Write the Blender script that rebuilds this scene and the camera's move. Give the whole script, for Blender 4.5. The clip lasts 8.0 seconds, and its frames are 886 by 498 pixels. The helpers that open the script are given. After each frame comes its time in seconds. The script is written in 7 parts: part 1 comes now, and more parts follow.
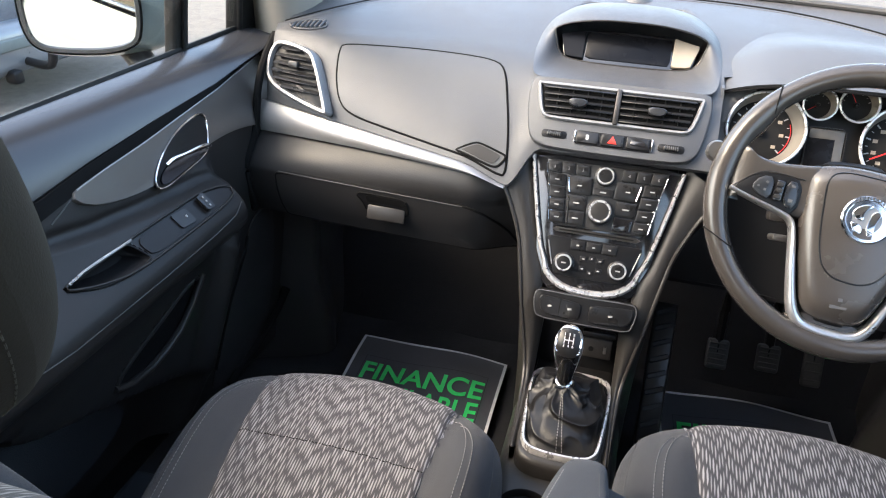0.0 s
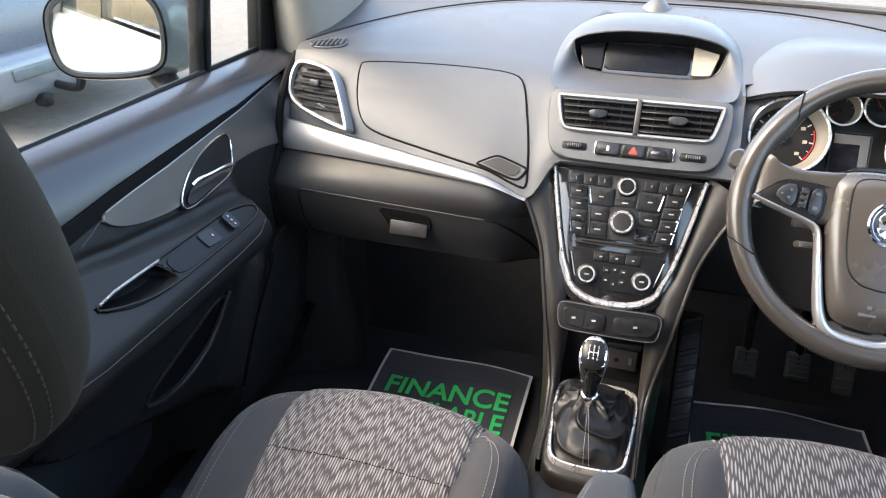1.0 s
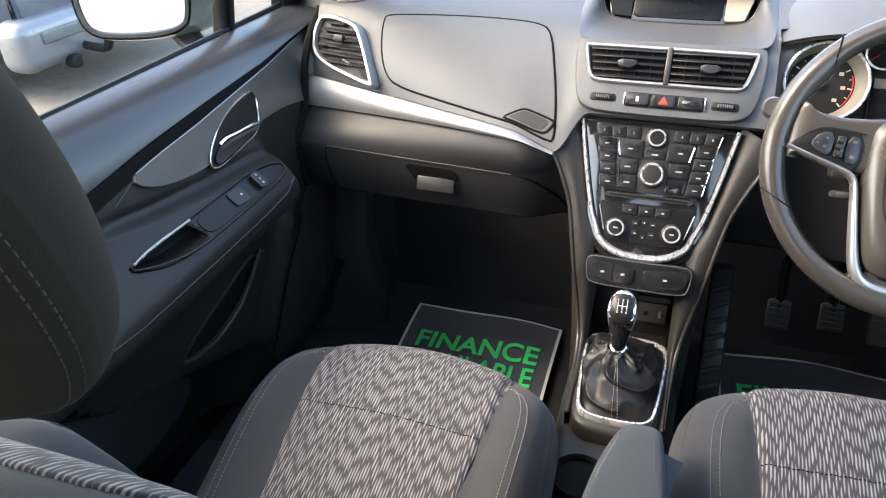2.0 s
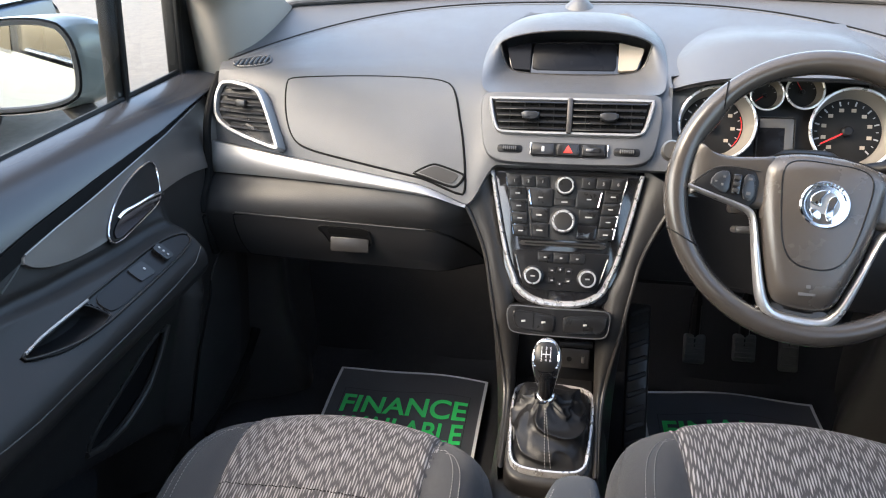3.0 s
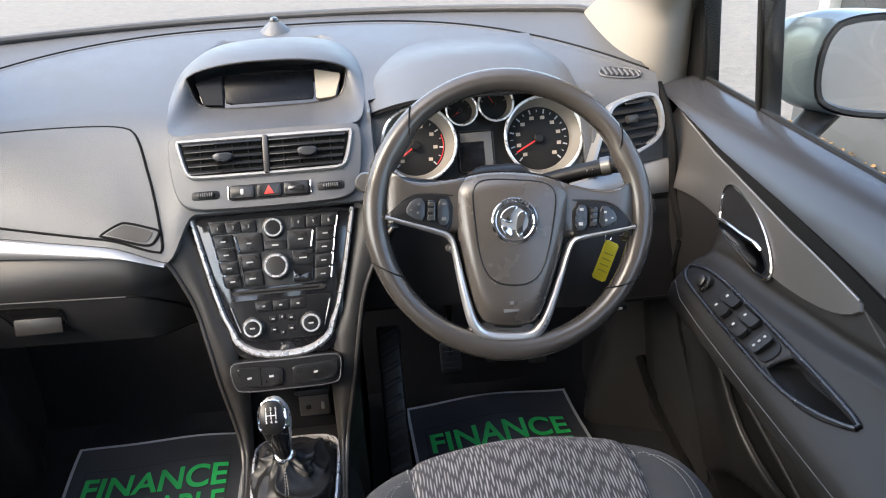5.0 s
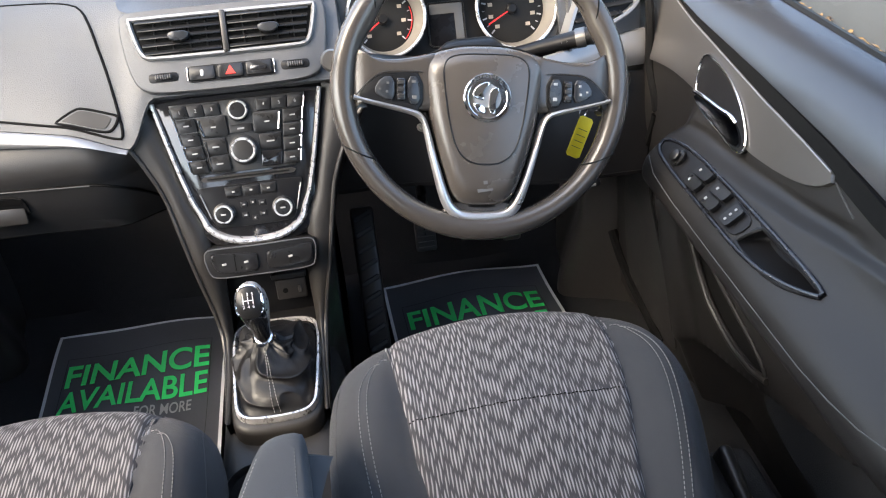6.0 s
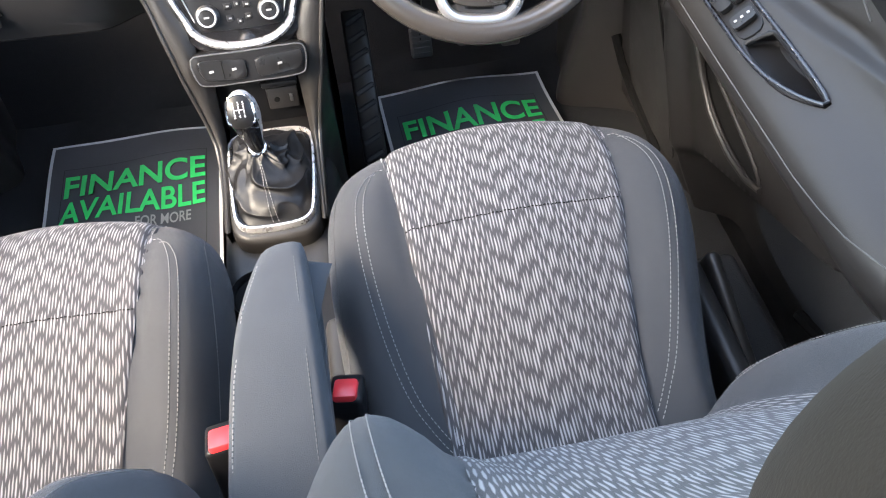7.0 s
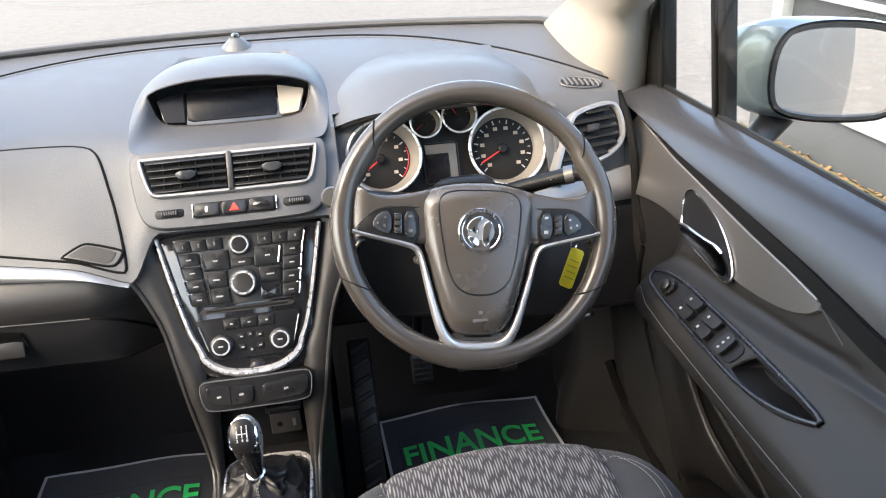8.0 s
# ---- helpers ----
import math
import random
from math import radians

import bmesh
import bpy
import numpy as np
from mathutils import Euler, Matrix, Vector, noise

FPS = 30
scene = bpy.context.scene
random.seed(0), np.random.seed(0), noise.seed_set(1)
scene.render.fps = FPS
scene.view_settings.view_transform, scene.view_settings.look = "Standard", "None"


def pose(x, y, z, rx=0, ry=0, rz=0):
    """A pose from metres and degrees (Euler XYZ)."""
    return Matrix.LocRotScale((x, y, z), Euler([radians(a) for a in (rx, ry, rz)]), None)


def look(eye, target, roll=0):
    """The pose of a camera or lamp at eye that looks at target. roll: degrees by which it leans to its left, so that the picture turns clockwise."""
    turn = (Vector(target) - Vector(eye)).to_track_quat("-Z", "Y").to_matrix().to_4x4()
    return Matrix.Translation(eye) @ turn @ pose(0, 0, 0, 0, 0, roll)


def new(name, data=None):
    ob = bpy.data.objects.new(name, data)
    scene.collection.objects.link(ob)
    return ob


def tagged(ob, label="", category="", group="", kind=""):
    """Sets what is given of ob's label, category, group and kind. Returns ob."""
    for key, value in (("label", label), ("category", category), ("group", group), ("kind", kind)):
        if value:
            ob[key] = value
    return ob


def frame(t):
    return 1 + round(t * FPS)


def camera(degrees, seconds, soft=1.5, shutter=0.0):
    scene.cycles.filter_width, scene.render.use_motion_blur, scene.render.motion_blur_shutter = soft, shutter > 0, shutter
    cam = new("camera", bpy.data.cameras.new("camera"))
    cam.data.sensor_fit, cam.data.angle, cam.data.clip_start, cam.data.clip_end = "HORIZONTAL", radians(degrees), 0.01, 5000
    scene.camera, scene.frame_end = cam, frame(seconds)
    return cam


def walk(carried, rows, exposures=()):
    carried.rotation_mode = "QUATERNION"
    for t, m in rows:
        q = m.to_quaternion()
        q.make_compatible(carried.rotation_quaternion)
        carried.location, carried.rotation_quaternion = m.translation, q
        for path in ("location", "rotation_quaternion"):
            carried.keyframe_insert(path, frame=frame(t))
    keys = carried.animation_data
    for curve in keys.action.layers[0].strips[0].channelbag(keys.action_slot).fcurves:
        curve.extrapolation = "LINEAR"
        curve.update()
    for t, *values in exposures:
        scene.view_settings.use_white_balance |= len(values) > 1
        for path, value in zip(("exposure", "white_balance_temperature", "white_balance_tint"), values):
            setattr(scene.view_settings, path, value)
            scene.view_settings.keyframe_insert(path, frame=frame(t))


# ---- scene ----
cam = camera(62.6, 8.0, 1.1)
EXPOSURE = 3.42
PATH = [
    (0, (0.019, -0.074, 1.066), (-0.413, 1.627, 0.108), 2.7),
    (0.5, (0.018, -0.075, 1.066), (-0.457, 1.642, 0.157), 1.6),
    (1, (0.021, -0.075, 1.073), (-0.478, 1.621, 0.138), 0.6),
    (1.5, (0.023, -0.077, 1.076), (-0.511, 1.549, 0.041), -0.7),
    (1.7, (0.025, -0.075, 1.076), (-0.525, 1.524, 0.008), -1.4),
    (2.8, (0.02, -0.069, 1.068), (-0.497, 1.636, 0.16), -2.8),
    (3, (0.021, -0.057, 1.069), (-0.337, 1.684, 0.153), -1.9),
    (3.5, (0.038, -0.028, 1.068), (-0.1, 1.74, 0.143), -0.2),
    (4, (0.07, -0.011, 1.072), (0.066, 1.761, 0.145), 0.2),
    (4.5, (0.119, 0.01, 1.079), (0.239, 1.782, 0.158), -1.1),
    (4.7, (0.135, 0.018, 1.086), (0.288, 1.786, 0.163), -1.8),
    (5.8, (0.136, 0.036, 1.088), (0.377, 1.71, 0.021), -2.7),
    (6, (0.138, 0.037, 1.085), (0.362, 1.611, -0.128), -2.9),
    (6.5, (0.138, 0.04, 1.082), (0.314, 1.345, -0.424), -3.3),
    (7, (0.14, 0.042, 1.08), (0.295, 1.258, -0.5), -3.6),
    (7.5, (0.138, 0.036, 1.086), (0.349, 1.524, -0.233), -3.1),
    (8, (0.137, 0.023, 1.09), (0.416, 1.784, 0.184), -2.8),
]
walk(cam, [(t, look(eye, target, roll)) for t, eye, target, roll in PATH],
     [(t, EXPOSURE + e, k, 10) for t, e, k in ((0.0, 0.07, 7150), (1.5, 0.24, 7250), (3.0, -0.02, 7150), (3.5, 0.02, 7150), (4.0, 0.02, 7200), (4.5, -0.15, 6950), (5.9, 0.05, 7000), (6.5, 0.70, 6850), (7.0, 1.10, 7000), (7.5, 1.08, 7350), (8.0, 0.06, 7250))])

# ---- world and light ----
world = bpy.data.worlds.new("world")
scene.world = world
world.use_nodes = True
wn = world.node_tree
sky = wn.nodes.new("ShaderNodeTexSky")
sky.sky_type = "NISHITA"
sky.sun_disc = False
sky.sun_elevation = radians(46)
sky.sun_rotation = radians(249)
sky.air_density, sky.dust_density = 1.0, 3.0
wn.nodes["Background"].inputs["Strength"].default_value = 0.15
wn.links.new(sky.outputs["Color"], wn.nodes["Background"].inputs["Color"])
sun = new("sun", bpy.data.lights.new("sun", "SUN"))
sun.data.energy, sun.data.angle, sun.data.color = 0.2, radians(30), (1.0, 0.82, 0.64)
sun.matrix_basis = look((-3.24, -1.24, 3.60), (0, 0, 0))


# ---- materials ----
def node(nt, kind, **inputs):
    n = nt.nodes.new(kind)
    for k, v in inputs.items():
        n.inputs[k.replace("_", " ")].default_value = v
    return n


def mat(name, colour, rough=0.5, metal=0.0, var=0.15, scale=14.0, bump=0.0, grain=900.0, coat=0.0, spec=0.5, sheen=0.0, rvar=0.08):
    """Principled surface with stains at one scale, grain at another, uneven gloss and fine relief."""
    m = bpy.data.materials.new(name)
    m.use_nodes = True
    nt = m.node_tree
    p = nt.nodes["Principled BSDF"]
    tc = nt.nodes.new("ShaderNodeTexCoord")
    big = node(nt, "ShaderNodeTexNoise", Scale=scale, Detail=4.0, Roughness=0.6)
    fine = node(nt, "ShaderNodeTexNoise", Scale=grain, Detail=2.0)
    for n in (big, fine):
        nt.links.new(tc.outputs["Object"], n.inputs["Vector"])
    mix = node(nt, "ShaderNodeMix", Factor=0.4)
    mix.data_type = "FLOAT"
    nt.links.new(big.outputs["Fac"], mix.inputs[2])
    nt.links.new(fine.outputs["Fac"], mix.inputs[3])
    ramp = nt.nodes.new("ShaderNodeMapRange")
    ramp.inputs["From Min"].default_value, ramp.inputs["From Max"].default_value = 0.3, 0.7
    ramp.inputs["To Min"].default_value, ramp.inputs["To Max"].default_value = 1 - var, 1 + var
    nt.links.new(mix.outputs[0], ramp.inputs["Value"])
    tint = nt.nodes.new("ShaderNodeVectorMath")
    tint.operation = "SCALE"
    tint.inputs[0].default_value = colour
    nt.links.new(ramp.outputs["Result"], tint.inputs["Scale"])
    nt.links.new(tint.outputs["Vector"], p.inputs["Base Color"])
    rr = nt.nodes.new("ShaderNodeMapRange")
    rr.inputs["From Min"].default_value, rr.inputs["From Max"].default_value = 0.3, 0.7
    rr.inputs["To Min"].default_value, rr.inputs["To Max"].default_value = max(0.02, rough - rvar), min(1, rough + rvar)
    nt.links.new(big.outputs["Fac"], rr.inputs["Value"])
    nt.links.new(rr.outputs["Result"], p.inputs["Roughness"])
    p.inputs["Metallic"].default_value = metal
    p.inputs["Specular IOR Level"].default_value = spec
    p.inputs["Coat Weight"].default_value = coat
    p.inputs["Coat Roughness"].default_value = 0.06
    if sheen:
        p.inputs["Sheen Weight"].default_value = sheen
        p.inputs["Sheen Roughness"].default_value = 0.4
    if bump:
        b = node(nt, "ShaderNodeBump", Strength=bump, Distance=0.0006)
        nt.links.new(fine.outputs["Fac"], b.inputs["Height"])
        nt.links.new(b.outputs["Normal"], p.inputs["Normal"])
    return m


def striped_fabric():
    """Woven cloth: pale dashes in columns, set off from one another so that they run in zigzags."""
    m = bpy.data.materials.new("striped_fabric")
    m.use_nodes = True
    nt = m.node_tree
    p = nt.nodes["Principled BSDF"]
    uv = nt.nodes.new("ShaderNodeUVMap")
    uv.uv_map = "plan"
    wob = node(nt, "ShaderNodeTexNoise", Scale=90.0, Detail=1.0)
    nt.links.new(uv.outputs["UV"], wob.inputs["Vector"])
    sep = nt.nodes.new("ShaderNodeSeparateXYZ")
    nt.links.new(uv.outputs["UV"], sep.inputs[0])

    def op(kind, a, b=0.0, c=0.0):
        n = nt.nodes.new("ShaderNodeMath")
        n.operation = kind
        for i, v in enumerate((a, b, c)):
            if isinstance(v, (int, float)):
                n.inputs[i].default_value = v
            else:
                nt.links.new(v, n.inputs[i])
        return n.outputs[0]

    u = op("MULTIPLY_ADD", sep.outputs["X"], 1 / 0.0035, op("MULTIPLY", wob.outputs["Fac"], 0.3))
    u = op("MULTIPLY_ADD", sep.outputs["Y"], 2.5, u)
    col = op("FLOOR", u)
    fu = op("FRACT", u)
    zig = op("PINGPONG", col, 4.0)
    jit = nt.nodes.new("ShaderNodeTexWhiteNoise")
    jit.noise_dimensions = "1D"
    nt.links.new(col, jit.inputs["W"])
    v = op("MULTIPLY_ADD", sep.outputs["Y"], 1 / 0.031, op("MULTIPLY_ADD", zig, 0.17, op("MULTIPLY", jit.outputs["Value"], 0.95)))
    row = op("FLOOR", v)
    fv = op("FRACT", v)
    cell = nt.nodes.new("ShaderNodeCombineXYZ")
    nt.links.new(col, cell.inputs[0])
    nt.links.new(row, cell.inputs[1])
    rnd = nt.nodes.new("ShaderNodeTexWhiteNoise")
    rnd.noise_dimensions = "2D"
    nt.links.new(cell.outputs[0], rnd.inputs["Vector"])
    # each stroke tapers to both ends and leans a little
    lens = op("SUBTRACT", 1.0, op("POWER", op("ABSOLUTE", op("MULTIPLY_ADD", fv, 2.3, -1.15)), 2.6))
    wide = op("MULTIPLY_ADD", lens, op("MULTIPLY_ADD", rnd.outputs["Value"], 0.08, 0.22), 0.07)
    mid = op("MULTIPLY_ADD", fv, 0.16, 0.42)
    mask = op("MULTIPLY", op("SUBTRACT", wide, op("ABSOLUTE", op("SUBTRACT", fu, mid))), 5.0)
    mask.node.use_clamp = True
    mask = op("MULTIPLY", mask, op("MULTIPLY_ADD", rnd.outputs["Value"], 0.25, 0.75))
    ramp = nt.nodes.new("ShaderNodeMix")
    ramp.data_type = "RGBA"
    ramp.inputs["A"].default_value = (0.0265, 0.0250, 0.0270, 1)
    ramp.inputs["B"].default_value = (0.215, 0.206, 0.204, 1)
    nt.links.new(mask, ramp.inputs["Factor"])
    nt.links.new(ramp.outputs["Result"], p.inputs["Base Color"])
    p.inputs["Roughness"].default_value = 0.9
    p.inputs["Sheen Weight"].default_value = 0.04
    weave = node(nt, "ShaderNodeTexNoise", Scale=1600.0, Detail=1.0)
    nt.links.new(uv.outputs["UV"], weave.inputs["Vector"])
    both = op("MULTIPLY_ADD", mask, 0.7, op("MULTIPLY", weave.outputs["Fac"], 0.5))
    b = node(nt, "ShaderNodeBump", Strength=0.5, Distance=0.0008)
    nt.links.new(both, b.inputs["Height"])
    nt.links.new(b.outputs["Normal"], p.inputs["Normal"])
    return m


def glass(name, tint=(1, 1, 1), rough=0.0):
    """Thin sheet: clear, with a faint mirror on its face."""
    m = bpy.data.materials.new(name)
    m.use_nodes = True
    nt = m.node_tree
    nt.nodes.remove(nt.nodes["Principled BSDF"])
    tr = node(nt, "ShaderNodeBsdfTransparent", Color=(*tint, 1))
    gl = node(nt, "ShaderNodeBsdfGlossy", Roughness=rough)
    lw = node(nt, "ShaderNodeLayerWeight", Blend=0.5)
    pw = nt.nodes.new("ShaderNodeMath")
    pw.operation = "POWER"
    pw.inputs[1].default_value = 5.0
    nt.links.new(lw.outputs["Facing"], pw.inputs[0])
    fr = nt.nodes.new("ShaderNodeMath")
    fr.operation = "MULTIPLY_ADD"
    fr.inputs[1].default_value, fr.inputs[2].default_value = 0.85, 0.05
    nt.links.new(pw.outputs[0], fr.inputs[0])
    mx = nt.nodes.new("ShaderNodeMixShader")
    nt.links.new(fr.outputs[0], mx.inputs[0])
    nt.links.new(tr.outputs[0], mx.inputs[1])
    nt.links.new(gl.outputs[0], mx.inputs[2])
    nt.links.new(mx.outputs[0], nt.nodes["Material Output"].inputs["Surface"])
    return m


PAD = mat("soft_touch_grey", (0.056, 0.0575, 0.0605), 0.42, var=0.12, scale=9, bump=0.75, grain=850)
DOORPAD = mat("soft_touch_charcoal", (0.027, 0.0285, 0.032), 0.25, var=0.06, scale=9, bump=0.04, grain=1500, spec=0.46, rvar=0.01)
DOORLOW = mat("door_charcoal", (0.0130, 0.0122, 0.0116), 0.48, var=0.15, scale=9, bump=0.15, grain=1100, spec=0.27, rvar=0.03)
LOWER = mat("moulded_charcoal", (0.0225, 0.0222, 0.0222), 0.40, var=0.15, scale=9, bump=0.35, grain=900, spec=0.24)
CONSOLE = mat("satin_charcoal", (0.021, 0.0195, 0.018), 0.38, var=0.10, scale=10, bump=0.15, grain=1500, spec=0.4)
SILVER = mat("satin_silver", (0.235, 0.235, 0.235), 0.40, metal=0.45, var=0.06, scale=20, bump=0.08, grain=1800)
DOORSILVER = mat("satin_grey", (0.150, 0.144, 0.136), 0.33, metal=0.75, rvar=0.02, var=0.03, scale=20, bump=0.02, grain=1800)
TRIMSILVER = mat("worn_satin_trim", (0.55, 0.54, 0.53), 0.33, metal=0.85, var=0.10, scale=30, bump=0.05, grain=1500)
CHROME = mat("chrome", (0.82, 0.82, 0.83), 0.10, metal=1.0, var=0.05, scale=30, rvar=0.04)
WORNCHROME = mat("worn_chrome", (0.60, 0.60, 0.60), 0.32, metal=0.7, var=0.22, scale=110, rvar=0.12)
BLACK = mat("black_plastic", (0.009, 0.009, 0.0095), 0.36, var=0.15, scale=18, bump=0.2, grain=1500, spec=0.18)
GLOSS = mat("gloss_black", (0.010, 0.010, 0.011), 0.12, var=0.1, scale=30, coat=0.4)
BUTTON = mat("button_black", (0.010, 0.010, 0.0102), 0.32, var=0.1, scale=40, spec=0.3)
LEVERWEB = mat("chrome_dark_reflection", (0.10, 0.11, 0.13), 0.12, metal=1.0, var=0.05, scale=30, rvar=0.02)
PODRIM = mat("dark_satin_rim", (0.012, 0.013, 0.016), 0.24, var=0.1, scale=20)
# near-black of the gaps; it also puts shade into recesses
DARK = mat("dark_gap_and_shade", (0.005, 0.005, 0.005), 0.8, var=0.2, spec=0.1)
HUBPAD = mat("hub_plastic", (0.056, 0.0480, 0.0412), 0.26, var=0.10, scale=20, bump=0.15, grain=1500, rvar=0.04)
PODKEY = mat("slate_switch_plastic", (0.016, 0.0175, 0.020), 0.30, var=0.10, scale=40)
LEGEND2 = mat("dull_grey_legend", (0.085, 0.082, 0.078), 0.5, var=0.05)
LEATHER = mat("black_leather", (0.0062, 0.0063, 0.0068), 0.40, var=0.2, scale=40, bump=0.25, grain=900, spec=0.30)
RIM = mat("worn_leather", (0.044, 0.0385, 0.0340), 0.22, var=0.06, scale=25, bump=0.15, grain=1100, rvar=0.015)
CLOTH = mat("charcoal_cloth", (0.0225, 0.0240, 0.0270), 0.92, var=0.14, scale=22, bump=0.8, grain=1900, sheen=0.08)
ARMCLOTH = mat("slate_cloth", (0.030, 0.034, 0.039), 0.92, var=0.10, scale=22, bump=0.8, grain=1900, sheen=0.06)
STRIPE = striped_fabric()
THREAD = mat("grey_thread", (0.17, 0.167, 0.163), 0.8, var=0.2, scale=200)
HEADTHREAD = mat("dull_brown_thread", (0.058, 0.054, 0.048), 0.85, var=0.2, scale=200)
DARKTHREAD = mat("dark_thread", (0.06, 0.06, 0.06), 0.8, var=0.2, scale=200)
SILLCLOTH = mat("blue_grey_carpet", (0.0170, 0.0200, 0.0240), 0.95, var=0.3, scale=60, bump=0.8, grain=500)
CARPET = mat("black_carpet", (0.0080, 0.0085, 0.0095), 0.95, var=0.4, scale=60, bump=1.0, grain=500, sheen=0.1)
PAPER = mat("printed_black_paper", (0.060, 0.063, 0.070), 0.42, var=0.12, scale=8, bump=0.15, grain=300)
WHITE = mat("white_print", (0.62, 0.62, 0.62), 0.5, var=0.05)
GREEN = mat("green_print", (0.02, 0.68, 0.16), 0.5, var=0.08)
LEGEND = mat("white_legend", (0.30, 0.295, 0.29), 0.5, var=0.05)
BEIGE = mat("beige_pillar_cloth", (0.205, 0.188, 0.163), 0.85, var=0.06, scale=20, bump=0.3, grain=1200)
ROOFCLOTH = mat("grey_headlining", (0.68, 0.66, 0.62), 0.95, var=0.05, scale=20, bump=0.3, grain=1200)
COWL = mat("weathered_grey_plastic", (0.10, 0.115, 0.11), 0.6, var=0.2, scale=40, bump=0.4, grain=500)
KICK = mat("foot_well_plastic", (0.034, 0.0318, 0.0298), 0.32, var=0.05, scale=9, bump=0.03, grain=900, rvar=0.01)
FRAMEBLACK = mat("matt_black_frame", (0.010, 0.010, 0.010), 0.55, var=0.1, scale=20, spec=0.12)
RUBBER = mat("black_rubber", (0.042, 0.042, 0.043), 0.55, var=0.2, scale=60, bump=0.4, grain=600)
RED = mat("red_plastic", (0.62, 0.035, 0.04), 0.4, var=0.05)
HAZARD = mat("hazard_red", (0.75, 0.04, 0.03), 0.4, var=0.03)
YELLOW = mat("yellow_tag", (0.92, 0.72, 0.03), 0.5, var=0.05)
DIALFACE = mat("dial_face", (0.014, 0.0135, 0.013), 0.65, var=0.1, spec=0.15)
HEADCLOTH = mat("dark_brown_cloth", (0.0220, 0.0188, 0.0155), 0.90, var=0.10, scale=22, bump=0.3, grain=900, spec=0.25)
DIALRING = mat("dial_ring_cream", (0.165, 0.150, 0.130), 0.42, metal=0.2, var=0.06)
NEEDLE = mat("red_needle", (0.70, 0.02, 0.02), 0.4, var=0.05)
SCREEN = mat("dead_screen", (0.005, 0.005, 0.006), 0.30, var=0.05, spec=0.12)
LCD = mat("grey_display", (0.075, 0.070, 0.064), 0.35, var=0.05)
SUNFACET = mat("sunlit_facet", (0.27, 0.225, 0.17), 0.45, var=0.05)
PAINT = mat("pale_blue_metallic_paint", (0.125, 0.150, 0.155), 0.34, metal=0.4, var=0.02, scale=30, coat=0.6, rvar=0.0)
MIRRIM = mat("grey_black_plastic", (0.020, 0.021, 0.022), 0.35, var=0.1, scale=40)
MIRROR = mat("mirror_silver", (0.90, 0.91, 0.91), 0.02, metal=1.0, var=0.0, rvar=0.0)
GLASS = glass("window_glass", (0.90, 0.94, 0.93))
TINTED = glass("rear_dimming_glass", (0.60, 0.61, 0.61))
ASPHALT = mat("pale_asphalt", (0.104, 0.092, 0.079), 0.92, var=0.42, scale=14.0, bump=0.8, grain=70)

# ---- helpers of this scene ----
HOME = {}


def thing(name, base, label, category, group="", kind=""):
    ob = new(name)
    ob.empty_display_size = 0.05
    ob.matrix_basis = Matrix.Translation(base)
    HOME[ob] = ob.matrix_basis.copy()
    return tagged(ob, label, category, group, kind)


def part(name, bm, material, parent=None, label="", angle=38):
    """Links a bmesh, given in world coordinates, as one mesh object under a thing or a part."""
    me = bpy.data.meshes.new(name)
    bmesh.ops.recalc_face_normals(bm, faces=bm.faces)
    bm.to_mesh(me)
    bm.free()
    me.materials.append(material)
    for f in me.polygons:
        f.use_smooth = True
    me.set_sharp_from_angle(angle=radians(angle))
    ob = new(name, me)
    if parent is not None:
        ob.parent = parent
        ob.matrix_parent_inverse = HOME.get(parent, Matrix()).inverted()
    if label:
        ob["label"] = label
    return ob


def single(name, bm, material, label, category, group="", kind="", **kw):
    """A thing that is one mesh."""
    return tagged(part(name, bm, material, None, **kw), label, category, group, kind)


def joined(*bms):
    out = bmesh.new()
    for b in bms:
        me = bpy.data.meshes.new("tmp")
        b.to_mesh(me)
        b.free()
        out.from_mesh(me)
        bpy.data.meshes.remove(me)
    return out


def box(sx, sy, sz, m=Matrix(), r=0.002, seg=2):
    """A block centred on m with rounded edges."""
    bm = bmesh.new()
    bmesh.ops.create_cube(bm, size=1)
    bmesh.ops.scale(bm, vec=(sx, sy, sz), verts=bm.verts)
    if r:
        bmesh.ops.bevel(bm, geom=bm.edges, offset=min(r, 0.45 * min(sx, sy, sz)), segments=seg, profile=0.5, affect="EDGES")
    bm.transform(m)
    return bm


def chaikin(pts, rounds=3, closed=True):
    p = [np.array(q, float) for q in pts]
    for _ in range(rounds):
        q = []
        n = len(p)
        for i in range(n if closed else n - 1):
            a, b = p[i], p[(i + 1) % n]
            q += [a * 0.75 + b * 0.25, a * 0.25 + b * 0.75]
        if not closed:
            q = [p[0]] + q + [p[-1]]
        p = q
    return p


def even(pts, n, closed=True):
    """n points at even steps along a polyline."""
    p = np.array(pts, float)
    if closed:
        p = np.vstack([p, p[:1]])
    d = np.concatenate([[0], np.cumsum(np.linalg.norm(np.diff(p, axis=0), axis=1))])
    s = np.linspace(0, d[-1], n + 1)[:-1] if closed else np.linspace(0, d[-1], n)
    return np.stack([np.interp(s, d, p[:, k]) for k in range(p.shape[1])], axis=1)


def soft(pts, n=64, rounds=3):
    return even(chaikin(pts, rounds), n)


